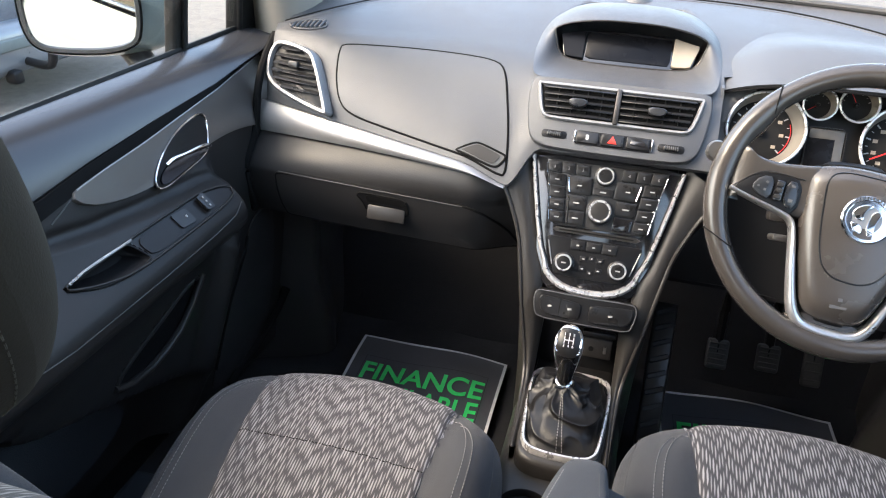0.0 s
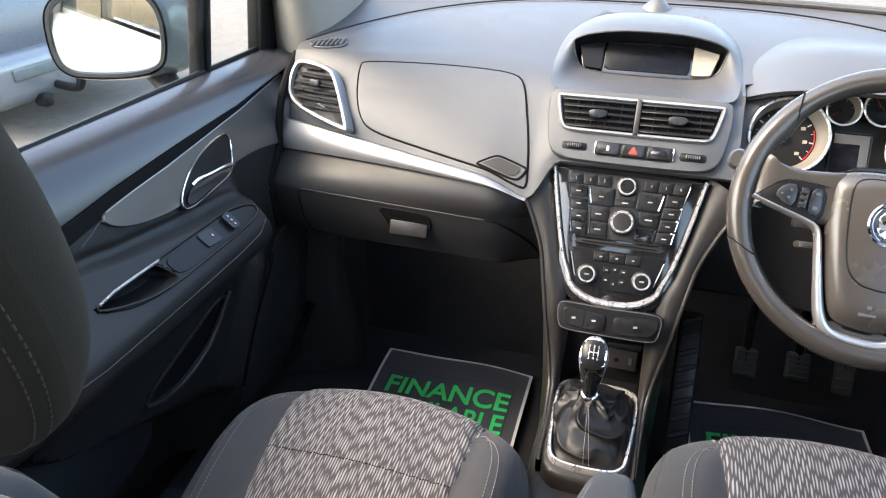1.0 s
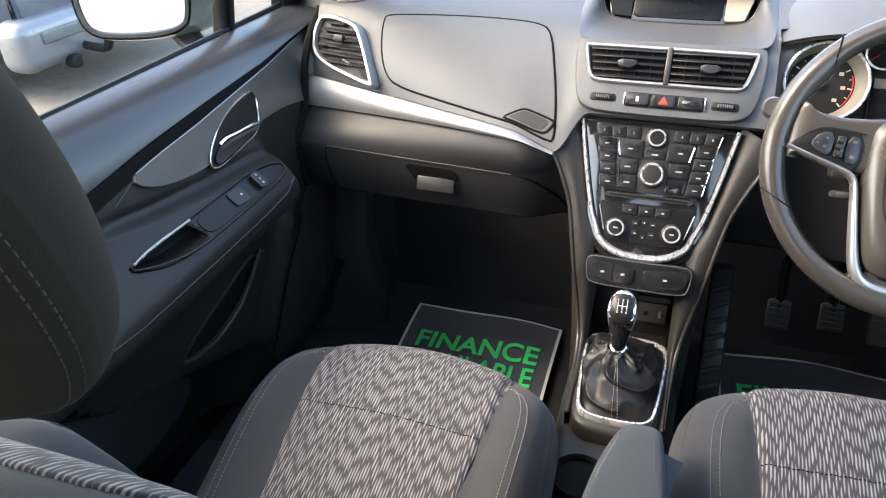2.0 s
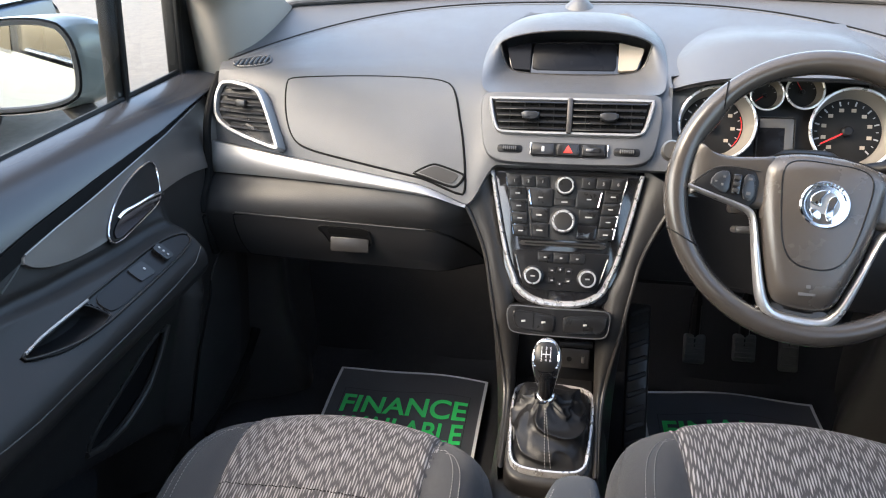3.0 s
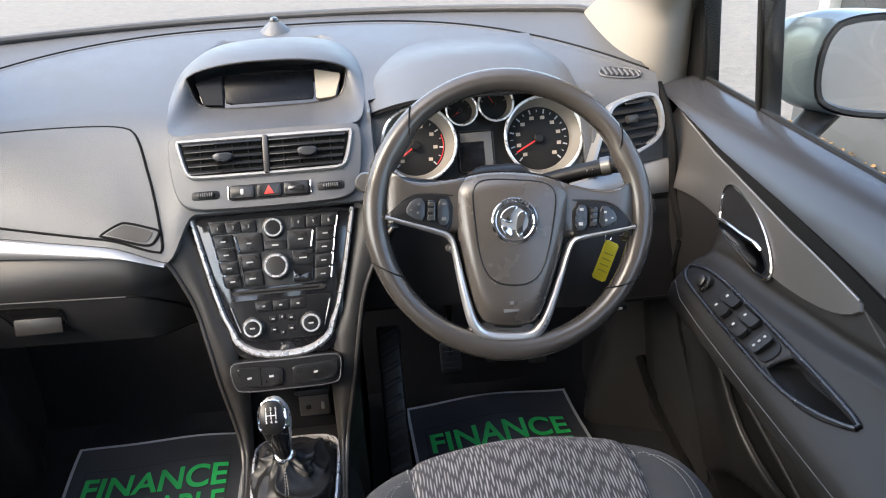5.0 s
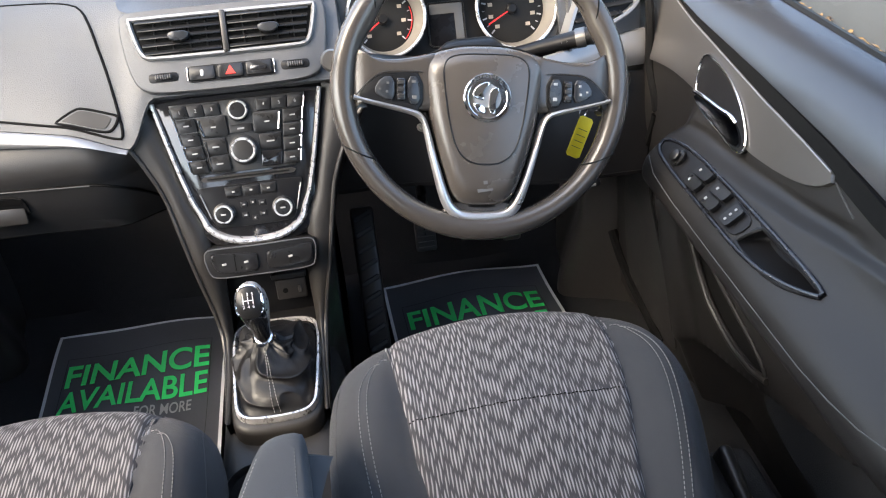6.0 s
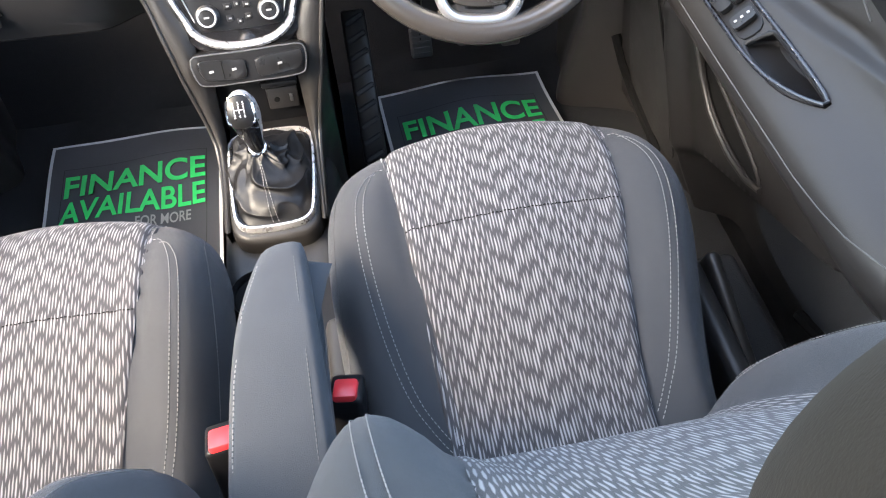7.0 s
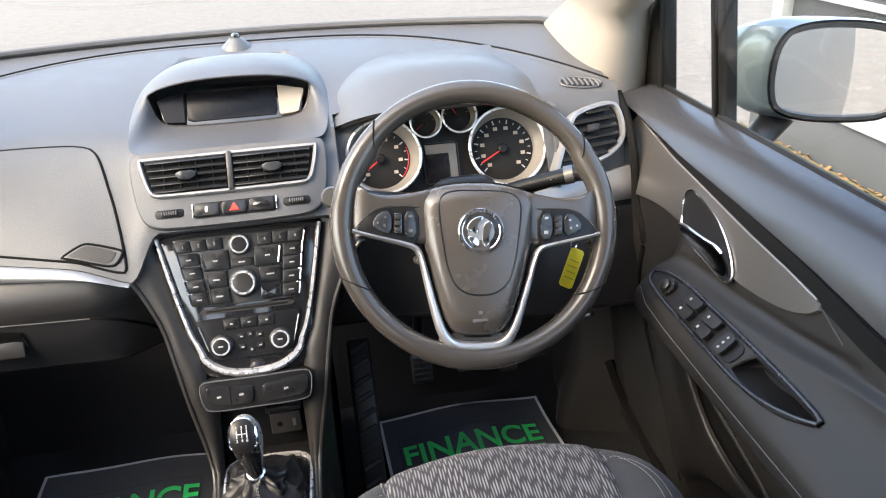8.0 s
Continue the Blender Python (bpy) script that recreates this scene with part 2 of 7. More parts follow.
def rrect(hx, hy, r, n=48, cx=0.0, cy=0.0):
    """Outline of a rectangle with round corners."""
    out = []
    for sx, sy, a0 in ((1, 1, 0), (-1, 1, 90), (-1, -1, 180), (1, -1, 270)):
        for k in range(7):
            a = radians(a0 + 15 * k)
            out.append((cx + sx * (hx - r) + r * math.cos(a), cy + sy * (hy - r) + r * math.sin(a)))
    return even(out, n)


class Shape:
    """A star-shaped outline; rho is 0 at its middle and 1 on it."""

    def __init__(self, pts):
        self.p = np.array(pts, float)
        self.c = (self.p.max(0) + self.p.min(0)) / 2
        d = self.p - self.c
        a = np.arctan2(d[:, 1], d[:, 0])
        o = np.argsort(a)
        self.a, self.r = a[o], np.hypot(d[:, 0], d[:, 1])[o]

    def rho(self, x, y):
        dx, dy = x - self.c[0], y - self.c[1]
        return math.hypot(dx, dy) / float(np.interp(math.atan2(dy, dx), self.a, self.r, period=2 * math.pi))


def rounded(top, shape, drop, start=0.75):
    """The height top(x, y), rolled off towards the outline."""
    def h(x, y):
        q = (min(shape.rho(x, y), 1.0) - start) / (1 - start)
        z = top(x, y)
        return z if q <= 0 else z - drop * (1 - math.sqrt(max(0.0, 1 - q * q)))
    return h


def patch(surf, outline, lift=0.0, skirt=0.004, rings=8, uv=False, bottom=True):
    """A piece that lies on surf(a, b) -> point within an outline, raised by lift, its edge turned in by skirt."""
    pts = np.array(outline, float)
    c = (pts.max(0) + pts.min(0)) / 2
    bm = bmesh.new()
    lay = bm.loops.layers.uv.new("plan") if uv else None
    eps = 1e-3
    plan = {}

    def at(a, b, up):
        p = np.array(surf(a, b), float)
        if up:
            pa, pb = np.array(surf(a + eps, b), float), np.array(surf(a, b + eps), float)
            n = np.cross(pa - p, pb - p)
            n /= np.linalg.norm(n) + 1e-12
            p = p + n * up
        v = bm.verts.new(p)
        plan[v] = (a, b)
        return v

    n = len(pts)
    mid = at(c[0], c[1], lift)
    loops = []
    for k in range(1, rings + 1):
        f = math.sin(0.5 * math.pi * k / rings)
        loops.append([at(*(c + (q - c) * f), lift) for q in pts])
    if skirt:
        loops.append([at(*(c + (q - c) * 1.004), lift - skirt * 0.25) for q in pts])
        loops.append([at(*(c + (q - c) * 1.006), lift - skirt) for q in pts])
    for i in range(n):
        bm.faces.new((mid, loops[0][i], loops[0][(i + 1) % n]))
    for a, b in zip(loops, loops[1:]):
        for i in range(n):
            j = (i + 1) % n
            bm.faces.new((a[i], b[i], b[j], a[j]))
    if bottom and skirt:
        bm.faces.new(list(reversed(loops[-1])))
    if uv:
        for f in bm.faces:
            for lp in f.loops:
                lp[lay].uv = plan[lp.vert]
    return bm


def slab(outline, z0, z1, m=Matrix(), r=0.0015):
    """A flat piece of the given outline between two heights, with its upper edge eased."""
    pts = np.array(outline, float)
    c = (pts.max(0) + pts.min(0)) / 2
    ext = max(1e-6, float(np.abs(pts - c).max()))
    bm = bmesh.new()
    loops = []
    for z, inset in ((z0, 0.0), (z1 - r, 0.0), (z1 - r * 0.3, r * 0.4), (z1, r)):
        f = 1 - inset / ext
        loops.append([bm.verts.new((*(c + (q - c) * f), z)) for q in pts])
    n = len(pts)
    for a, b in zip(loops, loops[1:]):
        for i in range(n):
            j = (i + 1) % n
            bm.faces.new((a[i], a[j], b[j], b[i]))
    bm.faces.new(loops[-1])
    bm.faces.new(list(reversed(loops[0])))
    bm.transform(m)
    return bm


def band(outline, w, z0, z1, m=Matrix()):
    """A frame of width w inside a flat outline."""
    pts = np.array(outline, float)
    n = len(pts)
    tang = np.roll(pts, -1, 0) - np.roll(pts, 1, 0)
    tang /= np.linalg.norm(tang, axis=1)[:, None] + 1e-12
    nor = np.stack([-tang[:, 1], tang[:, 0]], 1)
    c = (pts.max(0) + pts.min(0)) / 2
    if np.mean(np.sum(nor * (c - pts), 1)) < 0:
        nor = -nor
    bm = bmesh.new()
    prof = ((0.0, z0), (0.0, z0 + (z1 - z0) * 0.6), (0.25 * w, z1), (0.7 * w, z1), (w, z0 + (z1 - z0) * 0.5), (w, z0))
    loops = [[bm.verts.new((*(p + q * d), z)) for p, q in zip(pts, nor)] for d, z in prof]
    for a, b in zip(loops, loops[1:] + loops[:1]):
        for i in range(n):
            j = (i + 1) % n
            bm.faces.new((a[i], a[j], b[j], b[i]))
    bm.transform(m)
    return bm


def tube(pts, r, sides=8, closed=False, caps=True, flat=1.0):
    """A round bar along points; r is a number or a function of 0..1."""
    p = [Vector(q) for q in pts]
    n = len(p)
    bm = bmesh.new()
    loops = []
    up = Vector((0, 0, 1))
    for i, q in enumerate(p):
        a = p[(i - 1) % n] if closed or i else p[i]
        b = p[(i + 1) % n] if closed or i < n - 1 else p[i]
        t = (b - a).normalized()
        if abs(t.dot(up)) > 0.98:
            up = Vector((0, 1, 0))
        side = t.cross(up).normalized()
        u2 = side.cross(t).normalized()
        rr = r(i / max(1, n - 1)) if callable(r) else r
        loops.append([bm.verts.new(q + side * math.cos(2 * math.pi * k / sides) * rr + u2 * math.sin(2 * math.pi * k / sides) * rr * flat) for k in range(sides)])
    pairs = list(zip(loops, loops[1:])) + ([(loops[-1], loops[0])] if closed else [])
    for a, b in pairs:
        for k in range(sides):
            j = (k + 1) % sides
            bm.faces.new((a[k], a[j], b[j], b[k]))
    if caps and not closed:
        bm.faces.new(list(reversed(loops[0])))
        bm.faces.new(loops[-1])
    return bm


def lathe(prof, n, m=Matrix(), sx=1.0, sy=1.0, caps=True):
    """Turned piece: (radius, height) pairs about z."""
    bm = bmesh.new()
    loops = []
    for r, z in prof:
        loops.append([bm.verts.new((sx * r * math.cos(2 * math.pi * k / n), sy * r * math.sin(2 * math.pi * k / n), z)) for k in range(n)])
    for a, b in zip(loops, loops[1:]):
        for k in range(n):
            j = (k + 1) % n
            bm.faces.new((a[k], a[j], b[j], b[k]))
    if caps:
        bm.faces.new(loops[-1])
        bm.faces.new(list(reversed(loops[0])))
    bm.transform(m)
    return bm


def sheet(fn, us, vs, back=None):
    """A grid through fn(u, v); back: the way in which it is thickened."""
    bm = bmesh.new()
    rows = [[bm.verts.new(fn(u, v)) for v in vs] for u in us]
    n = len(vs)
    for a, b in zip(rows, rows[1:]):
        for i in range(n - 1):
            bm.faces.new((a[i], b[i], b[i + 1], a[i + 1]))
    if back:
        far = [[bm.verts.new(v.co + Vector(back)) for v in r] for r in rows]
        for a, b in zip(far, far[1:]):
            for i in range(n - 1):
                bm.faces.new((a[i + 1], b[i + 1], b[i], a[i]))
        for k in (0, len(rows) - 1):
            for i in range(n - 1):
                bm.faces.new((rows[k][i], rows[k][i + 1], far[k][i + 1], far[k][i]))
        for i in (0, n - 1):
            for a, b, c, d in zip(rows, rows[1:], far, far[1:]):
                bm.faces.new((a[i], b[i], d[i], c[i]))
    return bm


def on(surf, pts, lift=0.0):
    """Points of a surface, lifted off it."""
    out = []
    for a, b in pts:
        p = np.array(surf(a, b), float)
        n = np.cross(np.array(surf(a + 1e-3, b)) - p, np.array(surf(a, b + 1e-3)) - p)
        out.append(p + n / (np.linalg.norm(n) + 1e-12) * lift)
    return out


def stitches(pts, step=0.0055, r=0.0006, fill=0.62):
    """A run of short threads along a line."""
    d = np.concatenate([[0], np.cumsum(np.linalg.norm(np.diff(np.array(pts), axis=0), axis=1))])
    p = np.array(pts)
    bms = bmesh.new()
    s = 0.0
    while s + step < d[-1]:
        a, b = (np.array([np.interp(q, d, p[:, k]) for k in range(3)]) for q in (s, s + step * fill))
        t = Vector(b - a).normalized()
        side = t.cross(Vector((0.31, 0.2, 0.93))).normalized()
        u2 = side.cross(t)
        lo = [[bms.verts.new(Vector(q) + side * r * math.cos(k * math.pi / 2) + u2 * r * math.sin(k * math.pi / 2)) for k in range(4)] for q in (a, b)]
        for k in range(4):
            bms.faces.new((lo[0][k], lo[0][(k + 1) % 4], lo[1][(k + 1) % 4], lo[1][k]))
        s += step
    return bms


def text_bm(body, size, m, depth=0.0006, bold=0.0, width=None):
    cu = bpy.data.curves.new("txt", "FONT")
    cu.body, cu.size, cu.extrude, cu.offset = body, size, depth, bold
    cu.align_x, cu.align_y = "CENTER", "CENTER"
    ob = bpy.data.objects.new("txt", cu)
    scene.collection.objects.link(ob)
    bpy.context.view_layer.update()
    me = bpy.data.meshes.new_from_object(ob.evaluated_get(bpy.context.evaluated_depsgraph_get()))
    bpy.data.objects.remove(ob)
    bm = bmesh.new()
    bm.from_mesh(me)
    bpy.data.meshes.remove(me)
    if width:
        xs = [v.co.x for v in bm.verts]
        f = width / (max(xs) - min(xs))
        bmesh.ops.scale(bm, vec=(f, 1, 1), verts=bm.verts)
    bm.transform(m)
    return bm


def smoothstep(a, b, x):
    t = min(1.0, max(0.0, (x - a) / (b - a)))
    return t * t * (3 - 2 * t)

# ---- setting: ground, floor, shell ----
ground = single("ground", sheet(lambda u, v: (u, v, -0.40), (-60, -20, -6, -2, 0, 2, 6, 20, 60), (-60, -20, -6, -2, 0, 2, 6, 20, 60)), ASPHALT,
                "pale worn asphalt of a car park", "ground", kind="structure")


def floor_pt(x, y):
    z = 0.035 + 0.30 * smoothstep(1.30, 1.54, y) + 0.006 * math.sin(21 * x) * math.sin(17 * y)
    return (x, y, z)


single("floor", sheet(floor_pt, np.linspace(-0.80, 0.80, 27), np.linspace(-0.9, 1.52, 40), (0, 0, -0.02)), CARPET, "black carpeted car floor rising to the bulkhead", "floor", kind="structure")
single("wall_front", box(1.5, 0.03, 0.60, pose(0, 1.545, 0.52), 0.004), CARPET, "black insulated bulkhead under the dashboard", "wall", kind="structure")
for s in (-1, 1):
    # foot-well side, rounded where it meets the floor
    def kick(u, v, s=s):
        x = 0.715 - 0.122 * smoothstep(1.100, 1.185, u) + 0.034 * smoothstep(1.195, 1.30, u)
        return (s * (x - 0.040 * smoothstep(0.34, 0.0, v) * smoothstep(1.12, 1.2, u)), u + 0.05 * v, 0.03 + v * 0.62)
    single("wall_left" if s < 0 else "wall_right", sheet(kick, np.linspace(1.100, 1.50, 60), np.linspace(0, 1, 30), (s * 0.01, 0, 0)), KICK, "dark moulded foot-well side panel", "wall", kind="structure")
    # door sill
    single("trim", box(0.13, 1.60, 0.06, pose(s * 0.650, -0.10, 0.065), 0.015, 3), SILLCLOTH, "blue-grey carpet-covered sill step", "trim", kind="structure")
    # not a sill part: a board added to stop light leaking under the door
    single("trim", box(0.016, 2.00, 0.40, pose(s * 0.760, 0.29, 0.19), 0.004, 2), BLACK, "black board added to block light below the door foot", "trim", kind="structure")
    # B pillar
    single("wall_pillar", joined(box(0.07, 0.17, 0.80, pose(s * 0.632, -0.18, 0.99, -4, -s * 7, 0), 0.03, 4), box(0.05, 0.36, 0.62, pose(s * 0.695, -0.13, 0.33), 0.02, 3)), LOWER, "dark plastic door pillar trim", "pillar", kind="structure")
    # rear side below and around the rear window
    single("wall_rear_side", box(0.05, 0.95, 0.76, pose(s * 0.680, -0.74, 0.34), 0.01), LOWER, "dark rear side panel", "wall", kind="structure")
    single("wall_rear_pillar", box(0.06, 0.30, 0.70, pose(s * 0.68, -1.12, 1.06, 0, -s * 12, 0), 0.02), BEIGE, "pale rear pillar trim", "pillar", kind="structure")
# panes added behind the camera; their tint is set to limit rear light
for nm, fn in (("window_rear", lambda u, v: (u * 0.66, -1.27 + 0.12 * v, 0.76 + 0.60 * v)), ("window_rear_left", lambda u, v: (-0.72 + 0.10 * v, -0.70 + 0.55 * u, 0.74 + 0.60 * v)), ("window_rear_right", lambda u, v: (0.72 - 0.10 * v, -0.70 + 0.55 * u, 0.74 + 0.60 * v))):
    single(nm, sheet(fn, (-1, 0, 1), (0, 0.5, 1)), TINTED, "rear cabin glass, its tint added to dim light from behind", "window", kind="structure")
single("wall_rear", box(1.5, 0.05, 0.84, pose(0, -1.25, 0.36), 0.01), LOWER, "dark panel behind the cabin", "wall", kind="structure")


def roof_pt(x, y):
    return (x, y, 1.40 - 0.06 * (x / 0.6) ** 2 - 0.05 * smoothstep(0.1, 0.62, y) - 0.05 * smoothstep(-0.7, -1.25, y))


single("ceiling", sheet(roof_pt, np.linspace(-0.60, 0.60, 13), np.linspace(-1.26, 0.60, 16), (0, 0, 0.03)), ROOFCLOTH, "pale grey woven headlining", "ceiling", kind="structure")

# windscreen and its pillars
def foot(x):
    """Line at which the windscreen meets the scuttle."""
    return (1.475 - 0.115 * (x / 0.555) ** 2, 0.850 - 0.045 * smoothstep(0.54, 0.68, abs(x)))


def screen_pt(u, v):
    x = u * (0.66 - 0.12 * v)
    y0, z0 = foot(u * 0.60)
    return (x, y0 + (0.58 - y0) * v, z0 + (1.335 - z0) * v + 0.03 * math.sin(math.pi * v))


windscreen = single("window_front", sheet(screen_pt, np.linspace(-1, 1, 13), np.linspace(0, 1, 9)), GLASS, "clear raked car windscreen", "window", kind="structure")
windscreen.visible_shadow = False
WX = np.linspace(-0.60, 0.60, 49)
single("trim_windscreen_foot", tube([(x, foot(x)[0] - 0.002, foot(x)[1] + 0.001) for x in WX], 0.0065, 8), RUBBER, "black rubber line at the windscreen foot", "seal", kind="structure")
single("trim_cowl", sheet(lambda x, v: (x, foot(x)[0] + 0.004 + 0.060 * v, foot(x)[1] - 0.003 - 0.002 * v), WX, (0, 0.3, 0.6, 1), (0, 0, -0.008)), COWL, "grey-green plastic cowl outside the windscreen", "cowl", kind="structure")
for s in (-1, 1):
    pil = thing("pillar_front", (s * 0.63, 1.15, 0.78), "pale beige windscreen pillar trim rising from the dashboard corner", "pillar", kind="structure")
    PV = (-0.10, 0.0, 0.10, 0.5, 1.0)
    PC = (((0.556, 1.36, 0.79), (0.575, 1.09, 0.72), (0.705, 1.22, 0.71)),
          ((0.556, 1.352, 0.846), (0.575, 1.09, 0.775), (0.700, 1.21, 0.766)),
          ((0.572, 1.282, 0.893), (0.59, 1.10, 0.86), (0.672, 1.17, 0.89)),
          ((0.545, 0.98, 1.115), (0.575, 0.85, 1.07), (0.645, 0.88, 1.10)),
          ((0.500, 0.60, 1.345), (0.53, 0.52, 1.30), (0.605, 0.50, 1.33)))

    def pil_pt(u, v, s=s):
        c = [[float(np.interp(v, PV, [st[i][k] for st in PC])) for k in range(3)] for i in range(3)]
        w = ((1 - u) ** 2, 2 * u * (1 - u), u * u)
        return (s * sum(w[i] * c[i][0] for i in range(3)), sum(w[i] * c[i][1] for i in range(3)), sum(w[i] * c[i][2] for i in range(3)))
    part("cover", sheet(pil_pt, np.linspace(0, 1, 16), np.linspace(-0.10, 1, 45), (s * 0.006, 0.003, 0)), BEIGE, pil, "pale beige textured cover", angle=60)


# ---- doors ----
DZ = np.array([0.10, 0.20, 0.35, 0.43, 0.47, 0.50, 0.535, 0.560, 0.575, 0.590, 0.605, 0.620, 0.635, 0.68, 0.715, 0.742, 0.757, 0.764])
D0 = np.array([0.67, 0.655, 0.634, 0.626, 0.620, 0.613, 0.608, 0.608, 0.610, 0.612, 0.614, 0.616, 0.618, 0.628, 0.636, 0.648, 0.668, 0.702])
D1 = np.array([0.67, 0.655, 0.634, 0.622, 0.608, 0.580, 0.549, 0.549, 0.558, 0.574, 0.592, 0.605, 0.614, 0.628, 0.636, 0.648, 0.668, 0.702])


def door_x(y, z):
    zz = np.array([z - 0.008, z - 0.004, z, z + 0.004, z + 0.008])
    a = float(np.mean(np.interp(zz, DZ, D0)))
    b = float(np.mean(np.interp(zz, DZ, D1)))
    k = smoothstep(0.888, 0.852, y) * (1 - 0.5 * smoothstep(0.38, 0.15, y))
    x = a + (b - a) * k
    zb = float(np.interp(y, (0.30, 0.36, 0.38, 0.41, 0.45, 0.50, 0.58, 0.70, 0.86), (0.53, 0.50, 0.475, 0.430, 0.400, 0.378, 0.345, 0.290, 0.22)))
    x += 0.062 * smoothstep(zb + 0.004, zb - 0.026, z) * smoothstep(0.86, 0.72, y)
    crease = float(np.interp(y, (0.02, 0.40, 0.50, 0.602, 0.70, 0.76, 0.82, 0.857), (0.655, 0.655, 0.642, 0.624, 0.613, 0.608, 0.604, 0.598)))
    x += 0.005 * math.exp(-((z - crease - 0.008) / 0.007) ** 2) * smoothstep(0.89, 0.84, y) * smoothstep(0.50, 0.56, y)
    x -= 0.010 * smoothstep(crease + 0.003, crease - 0.006, z) * smoothstep(0.878, 0.860, y) * smoothstep(0.49, 0.52, z)
    ridge = 0.812 + (z - 0.19) * 0.40
    x -= 0.026 * math.exp(-((y - ridge) / 0.024) ** 2) * smoothstep(0.50, 0.44, z)
    return x + (0.018 * smoothstep(0.63, 0.73, z) - 0.008) * smoothstep(0.95, 1.08, y) * smoothstep(0.78, 0.70, z)


CUP = Shape(soft([(0.614, 0.6030), (0.622, 0.6020), (0.632, 0.5840), (0.630, 0.5805), (0.60, 0.5795), (0.55, 0.5840), (0.518, 0.5945), (0.505, 0.6005), (0.512, 0.6025), (0.56, 0.6030)], 90, 2))
POCKET = Shape(soft([(0.826, 0.434), (0.80, 0.395), (0.765, 0.362), (0.69, 0.342), (0.625, 0.352), (0.603, 0.366), (0.638, 0.388), (0.724, 0.413), (0.79, 0.437)], 60, 2))


def hollow(y, z):
    """Depth of the grab cup and of the map pocket at a place of the door."""
    d = 0.0
    if 0.46 < y < 0.64 and 0.57 < z < 0.625:
        d += 0.060 * smoothstep(1.05, 0.99, CUP.rho(y, z))
    if 0.54 < y < 0.85 and 0.32 < z < 0.46:
        d += 0.060 * smoothstep(1.05, 0.99, POCKET.rho(y, z))
    return d


def door_surf(s):
    # order of the arguments keeps the lifted side towards the cabin
    return lambda y, z: (s * door_x(y, z), y, z)


def build_door(s, driver):
    surf = door_surf(s)
    up = 1 if s > 0 else -1
    name = "door_1" if s < 0 else "door_2"
    d = thing(name, (s * 0.68, 0.5, 0.15), "closed charcoal car door with satin grey trim leaf, armrest and window", "car door", kind="structure")
    lift = -up  # the normal of (y, z) points to +x, so the cabin side is -x for the right door

    def put(nm, outline, h, material, parent=d, label="", skirt=0.004, rings=8):
        return part(nm, patch(surf, outline, lift * h, lift * skirt, rings), material, parent, label)

    def bottom(y):
        return 0.12 + 0.13 * smoothstep(0.60, 0.30, y) - 0.02 * smoothstep(0.7, 1.0, y)

    def brink(y):
        return float(np.interp(y, (0.02, 0.53, 0.63, 0.78, 0.93, 1.12, 1.18), (0.652, 0.686, 0.699, 0.711, 0.720, 0.742, 0.749)))

    def low_pt(y, v):
        z = bottom(y) + (brink(y) - 0.003 - bottom(y)) * v
        return (s * (door_x(y, z) + hollow(y, z)), y, z)
    rows_y = np.concatenate([np.linspace(0.02, 0.46, 23)[:-1], np.linspace(0.46, 0.90, 160)[:-1], np.linspace(0.90, 1.125, 20)])
    part("lower_panel", sheet(low_pt, rows_y, np.concatenate([np.linspace(0, 0.64, 48)[:-1], np.linspace(0.64, 1, 150)]), (s * 0.008, 0, 0)), DOORLOW, d, "charcoal moulded door panel")

    def ledge_pt(y, v):
        zb = brink(y)
        a, b, c = (0.708, 0.765), (0.632, zb + 0.001), (0.640, zb - 0.005)
        k = (0.652, 0.757)
        if v < 0.7:
            q = v / 0.7
            p = [(1 - q) ** 2 * a[i] + 2 * q * (1 - q) * k[i] + q * q * b[i] for i in range(2)]
        else:
            q = (v - 0.7) / 0.3
            p = [b[i] + (c[i] - b[i]) * q for i in range(2)]
        return (s * p[0], y, p[1])
    part("ledge", sheet(ledge_pt, np.linspace(0.02, 1.175, 42), np.linspace(0, 1, 31), (s * 0.004, 0, -0.004)), DOORPAD, d, "soft charcoal ledge under the window", angle=55)
    def band_pt(y, v):
        z = brink(y) - 0.001 - (0.012 + 0.008 * smoothstep(1.0, 0.72, y)) * v
        return (s * (door_x(y, z) - 0.0015), y, z)
    part("ledge_band", sheet(band_pt, np.linspace(0.40, 1.12, 40), np.linspace(0, 1, 5), (s * 0.003, 0, 0)), DARK, d, "black recessed band under the ledge")
    leaf = soft([(1.125, 0.730), (1.10, 0.727), (0.95, 0.711), (0.90, 0.706), (0.82, 0.698), (0.742, 0.690), (0.66, 0.684), (0.602, 0.679), (0.592, 0.673), (0.602, 0.661), (0.63, 0.648), (0.68, 0.638), (0.74, 0.633), (0.84, 0.640), (0.925, 0.643), (1.00, 0.636), (1.09, 0.618), (1.125, 0.614)], 120, 2)
    put("trim_leaf", leaf, 0.0055, DOORSILVER, label="satin grey decorative trim leaf", skirt=0.006, rings=40)
    part("leaf_edge", tube(on(surf, [(1.115, 0.7285), (0.95, 0.711), (0.90, 0.7065), (0.82, 0.6985), (0.742, 0.6905), (0.66, 0.6845), (0.602, 0.6785)], lift * 0.0052), 0.0011, 6), SILVER, d, "thin bright upper edge of the leaf")
    part("leaf_crease", tube(on(surf, [(0.594, 0.672), (0.572, 0.664), (0.550, 0.657)], lift * 0.0002), 0.0012, 6), CONSOLE, d, "fine crease behind the leaf")
    hb = soft([(0.896, 0.692), (0.884, 0.655), (0.866, 0.634), (0.80, 0.628), (0.728, 0.624), (0.736, 0.646), (0.790, 0.678), (0.85, 0.692)], 70, 2)
    handle = put("door_handle", hb, 0.0072, BLACK, label="dark handle recess with chrome surround", skirt=0.005)
